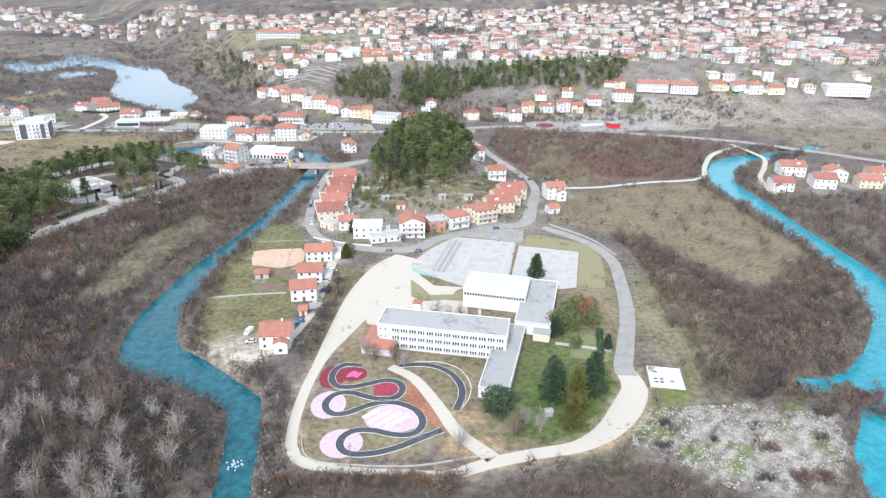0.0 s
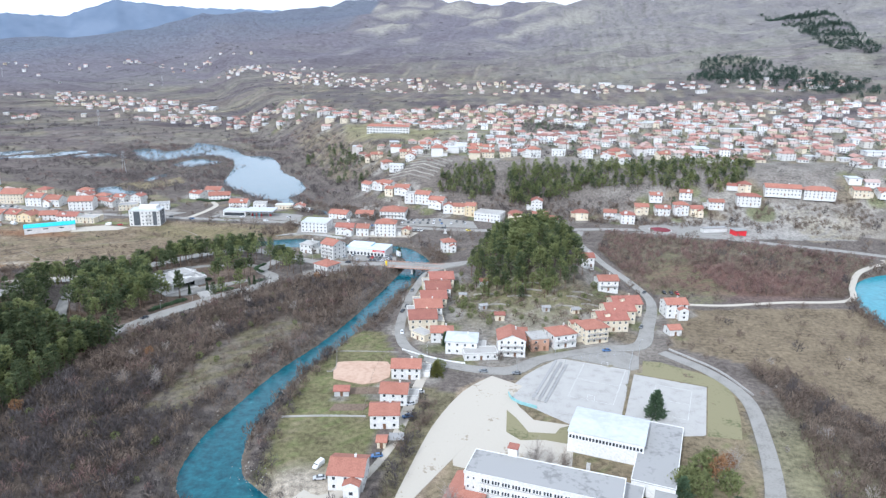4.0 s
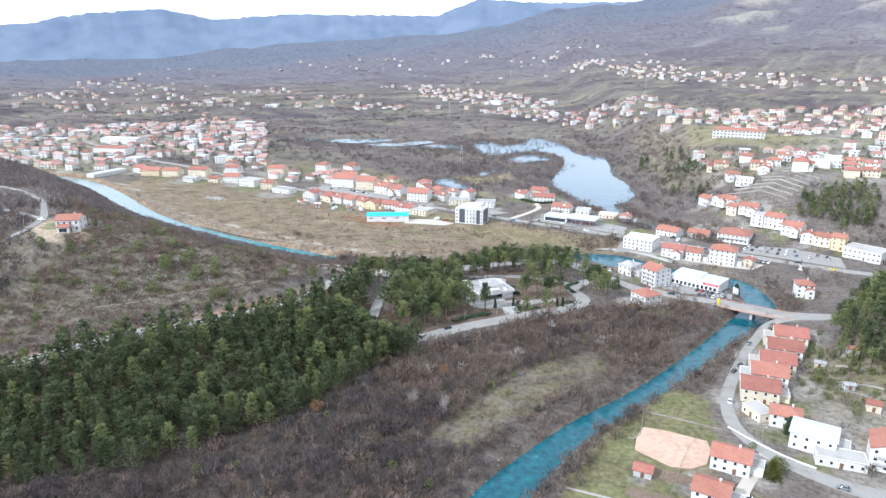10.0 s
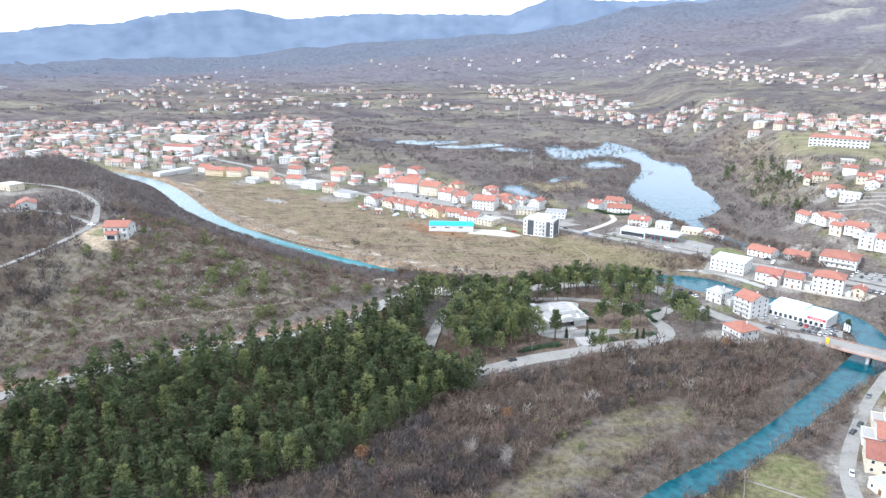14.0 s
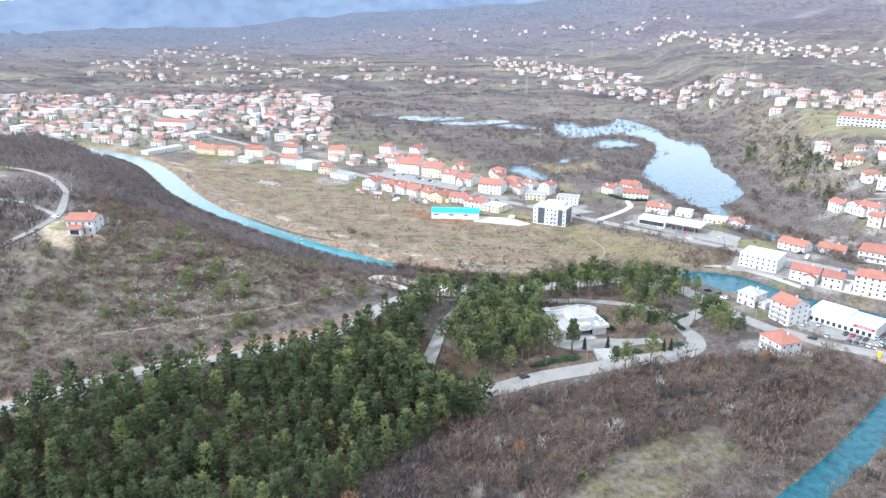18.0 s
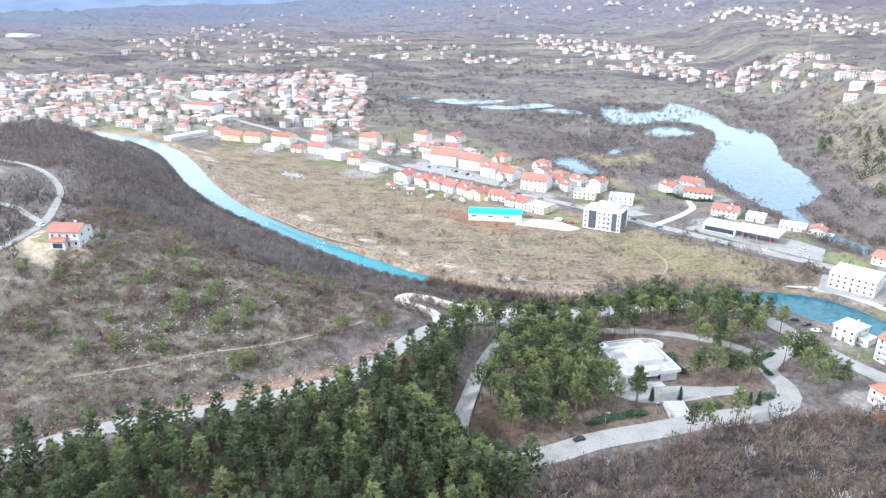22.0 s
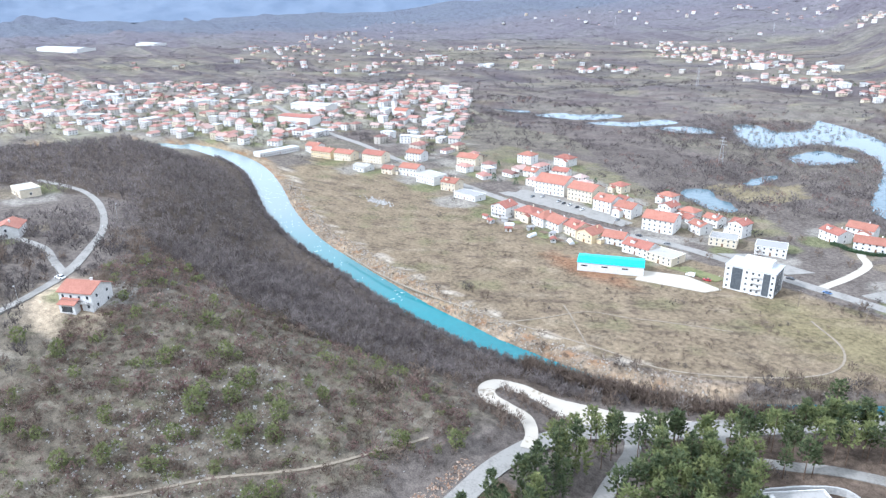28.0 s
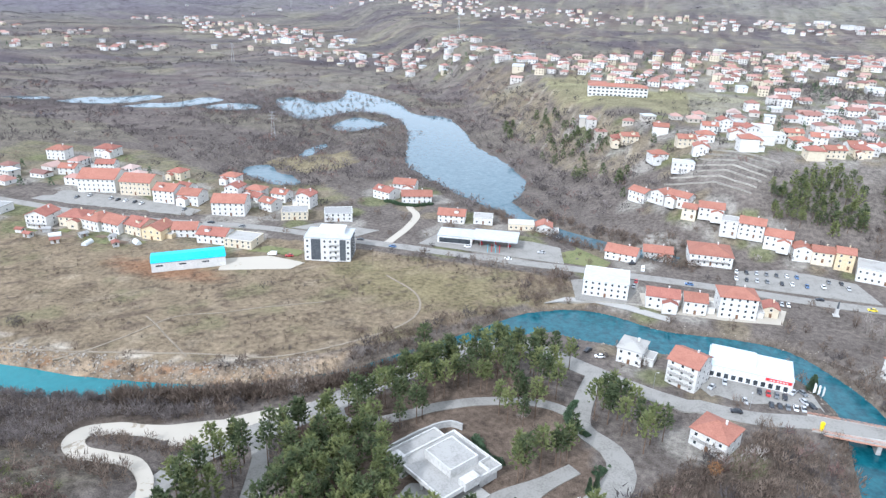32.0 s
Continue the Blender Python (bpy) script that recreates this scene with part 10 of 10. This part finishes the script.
part("cap", boxes("cap", [(-0.5, 0.5, -0.5, 0.5, 3.0, 3.25)], YELLOW), yb)
for i in range(3):
    fl = thing("feather_flag", -96 + i * 1.3, 481 - i * 1.0, 0.85, 15 * i, "tall white feather flag at the showroom", "flag", "feather flags")
    part("pole", boxes("pole", [(-0.03, 0.03, -0.03, 0.03, 0, 5.0)], STEEL), fl)
    part("cloth", mesh_of("cloth", [(0.03, -0.01, 0.8), (0.9, -0.01, 1.1), (0.95, -0.01, 4.2), (0.4, -0.01, 5.0), (0.03, -0.01, 5.0), (0.03, 0.02, 0.8), (0.9, 0.02, 1.1), (0.95, 0.02, 4.2), (0.4, 0.02, 5.0), (0.03, 0.02, 5.0)], [(0, 1, 2, 3, 4), (9, 8, 7, 6, 5), (0, 5, 6, 1), (1, 6, 7, 2), (2, 7, 8, 3), (3, 8, 9, 4), (4, 9, 5, 0)], FRAMEW), fl)
bar = thing("river_barge", -132, 535.5, -1.2, 6, "blue tarpaulin-covered raft moored at the bank", "raft")
part("hull", boxes("hull", [(-6.5, 6.5, -1.2, 1.2, -1.9, 0.2)], WOOD), bar)
part("cover", boxes("cover", [(-6.2, 6.2, -1.0, 1.0, 0.21, 0.9)], surface("blue_tarpaulin", (0.12, 0.36, 0.46), (0.22, 0.48, 0.58), 0.6, 0.6, 0.3)), bar)
pile = RNG.normal(size=(160, 2)) * [7, 2.2] + [-581, 476]
tagged(planted("rubble", ROCK, np.stack([pile[:, 0], pile[:, 1], ground_z(pile[:, 0], pile[:, 1])], 1), RNG.uniform(0.5, 1.5, 160), ROCKS, RNG), "heap of white rubble in the dry field", "rubble", kind="stuff")
tower = thing("church", -918, 706, float(ground_z(-918, 706)), 20, "white church with a square bell tower in the town", "church")
part("tower", boxes("tower", [(-2.6, 2.6, -2.6, 2.6, -2, 19)], WHITE), tower)
part("spire", mesh_of("spire", [(-2.9, -2.9, 19), (2.9, -2.9, 19), (2.9, 2.9, 19), (-2.9, 2.9, 19), (0, 0, 24)], [(0, 1, 4), (1, 2, 4), (2, 3, 4), (3, 0, 4), (3, 2, 1, 0)], FLATROOF), tower)
part("nave", mesh_of("nave", *shell(20, 10, 8, "g", 30), WHITE), tower, at=pose(12.7, 0, 0))
part("nave_roof", roof_mesh(20, 10, 8, "g", 30, TILE), tower, at=pose(12.7, 0, 0))
for x, y, w2, d2, text in ((-2480, 560, 190, 60, "long white factory hall on the plain"), (-2600, 830, 90, 50, "white factory hall on the plain"), (-1020, 640, 60, 26, "white warehouse in the town"), (-960, 590, 50, 22, "white warehouse with red roof in the town"), (-1180, 520, 44, 20, "pale workshop hall in the town")):
    b = thing("factory_hall", x, y, float(ground_z(x, y)), 25, text, "factory hall", "factory halls")
    part("wall", mesh_of("wall", *shell(w2, d2, 8, "g", 6, 4), WHITE), b)
    part("roof", roof_mesh(w2, d2, 8, "g", 6, TILE_OLD if "red" in text else LIGHTROOF), b)

# ------------------------------------------------------------------ cars
TYRE = surface("black_rubber", (0.02, 0.02, 0.02), (0.035, 0.035, 0.035), 0.9, 0.3, 0.2)
CARPAINT = {k: surface("car_paint_" + k, d, l, 0.3, 1.0, 0.1, spec=0.5) for k, d, l in (("silver", (0.42, 0.43, 0.44), (0.5, 0.51, 0.52)), ("white", (0.72, 0.72, 0.71), (0.8, 0.8, 0.79)), ("dark", (0.02, 0.022, 0.028), (0.035, 0.037, 0.045)), ("red", (0.38, 0.015, 0.02), (0.45, 0.03, 0.03)), ("blue", (0.05, 0.12, 0.26), (0.08, 0.16, 0.32)), ("grey", (0.13, 0.14, 0.15), (0.18, 0.19, 0.2)), ("yellow", (0.7, 0.55, 0.02), (0.8, 0.63, 0.05)))}


def car_section(x, hw, z0, z1, tuck=0.1):
    return [(x, -hw, z0), (x, -hw - 0.02, (z0 + z1) / 2), (x, -hw + tuck, z1), (x, hw - tuck, z1), (x, hw + 0.02, (z0 + z1) / 2), (x, hw, z0)]


CAR_BODY = {k: loft([car_section(-2.12, 0.74, 0.38, 0.72), car_section(-1.9, 0.84, 0.26, 0.86), car_section(-0.9, 0.86, 0.22, 0.93), car_section(0.9, 0.86, 0.22, 0.95), car_section(1.9, 0.84, 0.26, 0.92), car_section(2.1, 0.76, 0.36, 0.78)], "body", m) for k, m in CARPAINT.items()}
CAR_GLASS = loft([car_section(-1.05, 0.72, 0.92, 0.94, 0.02), car_section(-0.35, 0.72, 0.92, 1.38, 0.14), car_section(1.1, 0.72, 0.92, 1.40, 0.14), car_section(1.75, 0.70, 0.92, 0.95, 0.02)], "cabin", GLASS)
CAR_ROOF = {k: boxes("car_roof", [(-0.32, 1.08, -0.57, 0.57, 1.375, 1.43)], m) for k, m in CARPAINT.items()}
VAN_BODY = loft([car_section(-2.4, 0.85, 0.35, 0.95), car_section(-1.6, 0.92, 0.3, 1.15), car_section(-1.0, 0.92, 0.3, 1.95, 0.12), car_section(2.3, 0.92, 0.3, 2.0, 0.12), car_section(2.4, 0.88, 0.4, 1.9, 0.12)], "body", CARPAINT["white"])
WHEEL = loft([[(math.cos(6.2832 * i / 12) * 0.32, y, math.sin(6.2832 * i / 12) * 0.32) for i in range(12)] for y in (-0.1, 0.1)], "wheel", TYRE)
LIGHTS = boxes("headlight", [(-0.03, 0.03, -0.16, 0.16, -0.06, 0.06)], FRAMEW)


def car(x, y, turn, colour, z=None, van=False):
    z = float(ground_z(x, y)) + 0.16 if z is None else z
    words = {"silver": "silver", "white": "white", "dark": "black", "red": "red", "blue": "dark blue", "grey": "grey", "yellow": "yellow"}[colour]
    c = thing("van" if van else "car", x, y, z, turn, f"parked {words} {'delivery van' if van else 'passenger car'} on the roadside", "van" if van else "car", "parked cars")
    if van:
        part("body", VAN_BODY, c)
        part("windscreen", boxes("windscreen", [(-1.42, -1.2, -0.72, 0.72, 1.25, 1.75)], GLASS), c)
    else:
        part("body", CAR_BODY[colour], c)
        part("cabin", CAR_GLASS, c, "dark tinted glass")
        part("roof", CAR_ROOF[colour], c)
    for wx2 in (-1.35, 1.35):
        for wy2 in (-0.8, 0.8):
            part("wheel", WHEEL, c, at=pose(wx2, wy2, 0.32))
    for wy2 in (-0.55, 0.55):
        part("headlight", LIGHTS, c, at=pose(-2.13 if not van else -2.42, wy2, 0.62))


for x, y, turn, colour in ((-132, 473, 60, "silver"), (-127, 478, 85, "silver"), (-115, 475.5, 84, "dark"), (-112, 475, 84, "red"), (-109.2, 474.8, 84, "grey"), (-106.4, 474.5, 84, "dark"), (-103, 479, 60, "silver")):
    car(x, y, turn, colour, 0.92)
for x, y, turn, colour in ((-99.5, 479.6, 120, "grey"), (-100, 473.5, 120, "silver"), (-98, 471.5, 120, "dark"), (-121, 467, 95, "silver"), (-112, 467.2, 85, "dark"), (-109.2, 467.4, 85, "dark"), (-106.5, 467.6, 85, "grey"), (-103.8, 467.9, 85, "white"), (-101.2, 468.2, 85, "silver")):
    car(x, y, turn, colour, 0.92)
car(-125, 457.5, 5, "dark", 1.95)
for k, (x, y) in enumerate([(-111, 598), (-106, 598.5), (-101, 599), (-96, 599.5), (-91, 600), (-86, 600.5), (-81, 601), (-112, 588), (-107, 588), (-102, 588.5), (-97, 589), (-90, 589), (-85, 590), (-78, 590), (-70, 592), (-60, 600), (-58, 594), (-66, 600)]):
    car(x, y, 84 + (k * 7) % 9, ("white", "dark", "silver", "grey", "dark", "white", "blue")[k % 7], 0.32)
for k, (x, y) in enumerate([(-497, 582), (-491, 581), (-485, 581), (-519, 576), (-514, 582), (-478, 581), (-472, 580), (-440, 580)]):
    car(x, y, 100, ("silver", "dark", "white", "grey")[k % 4], 0.32)
for x, y, turn, colour in ((-136, 572.2, 2, "blue"), (-295, 568, 0, "blue"), (-316, 571.5, 2, "dark"), (-390, 566.4, 5, "grey"), (-75, 575.3, 2, "dark"), (-53, 571, 2, "yellow"), (-230, 573, 0, "white")):
    car(x, y, turn, colour)
for x, y, turn, colour in ((-44.5, 305, 60, "dark"), (-6, 307.5, 10, "grey"), (-21, 307.2, 5, "grey"), (-46.5, 283, 20, "white"), (-48.5, 272, 25, "silver"), (-47.8, 262, 30, "blue"), (-69.5, 217, 15, "silver"), (-53.5, 233, 20, "blue"), (37, 340, 15, "blue"), (58.5, 374, 70, "grey"), (68.5, 430, 60, "dark"), (81, 434, 100, "dark"), (85, 433, 100, "dark"), (88.5, 432.5, 100, "red"), (-71.5, 376, 80, "dark"), (-70.5, 384, 85, "dark"), (-72.5, 412, 90, "grey"), (-66, 346, 100, "white"), (-203.5, 338.3, 62, "dark"), (-427, 248, 30, "white"), (-277, 262, 70, "dark"),
                           (-165, 590, 20, "dark"), (-162, 566, 90, "red"), (-163, 559, 90, "silver"), (-185, 487, 30, "dark"), (-179, 486, 60, "dark"), (-174, 483, 20, "white"), (-209, 622, 90, "white"), (-203, 622, 90, "silver"), (-255, 582, 10, "white"), (-214, 588, 10, "silver"), (-94, 563, 85, "silver"), (-97, 563, 85, "grey"), (-91, 563, 85, "white"), (-342, 535.5, 20, "red"), (-411, 566, 5, "dark")):
    car(x, y, turn, colour)
car(-72, 224, 70, "white", van=True)
car(-351, 533.5, 15, "white", van=True)
car(-159, 583, 90, "white", van=True)
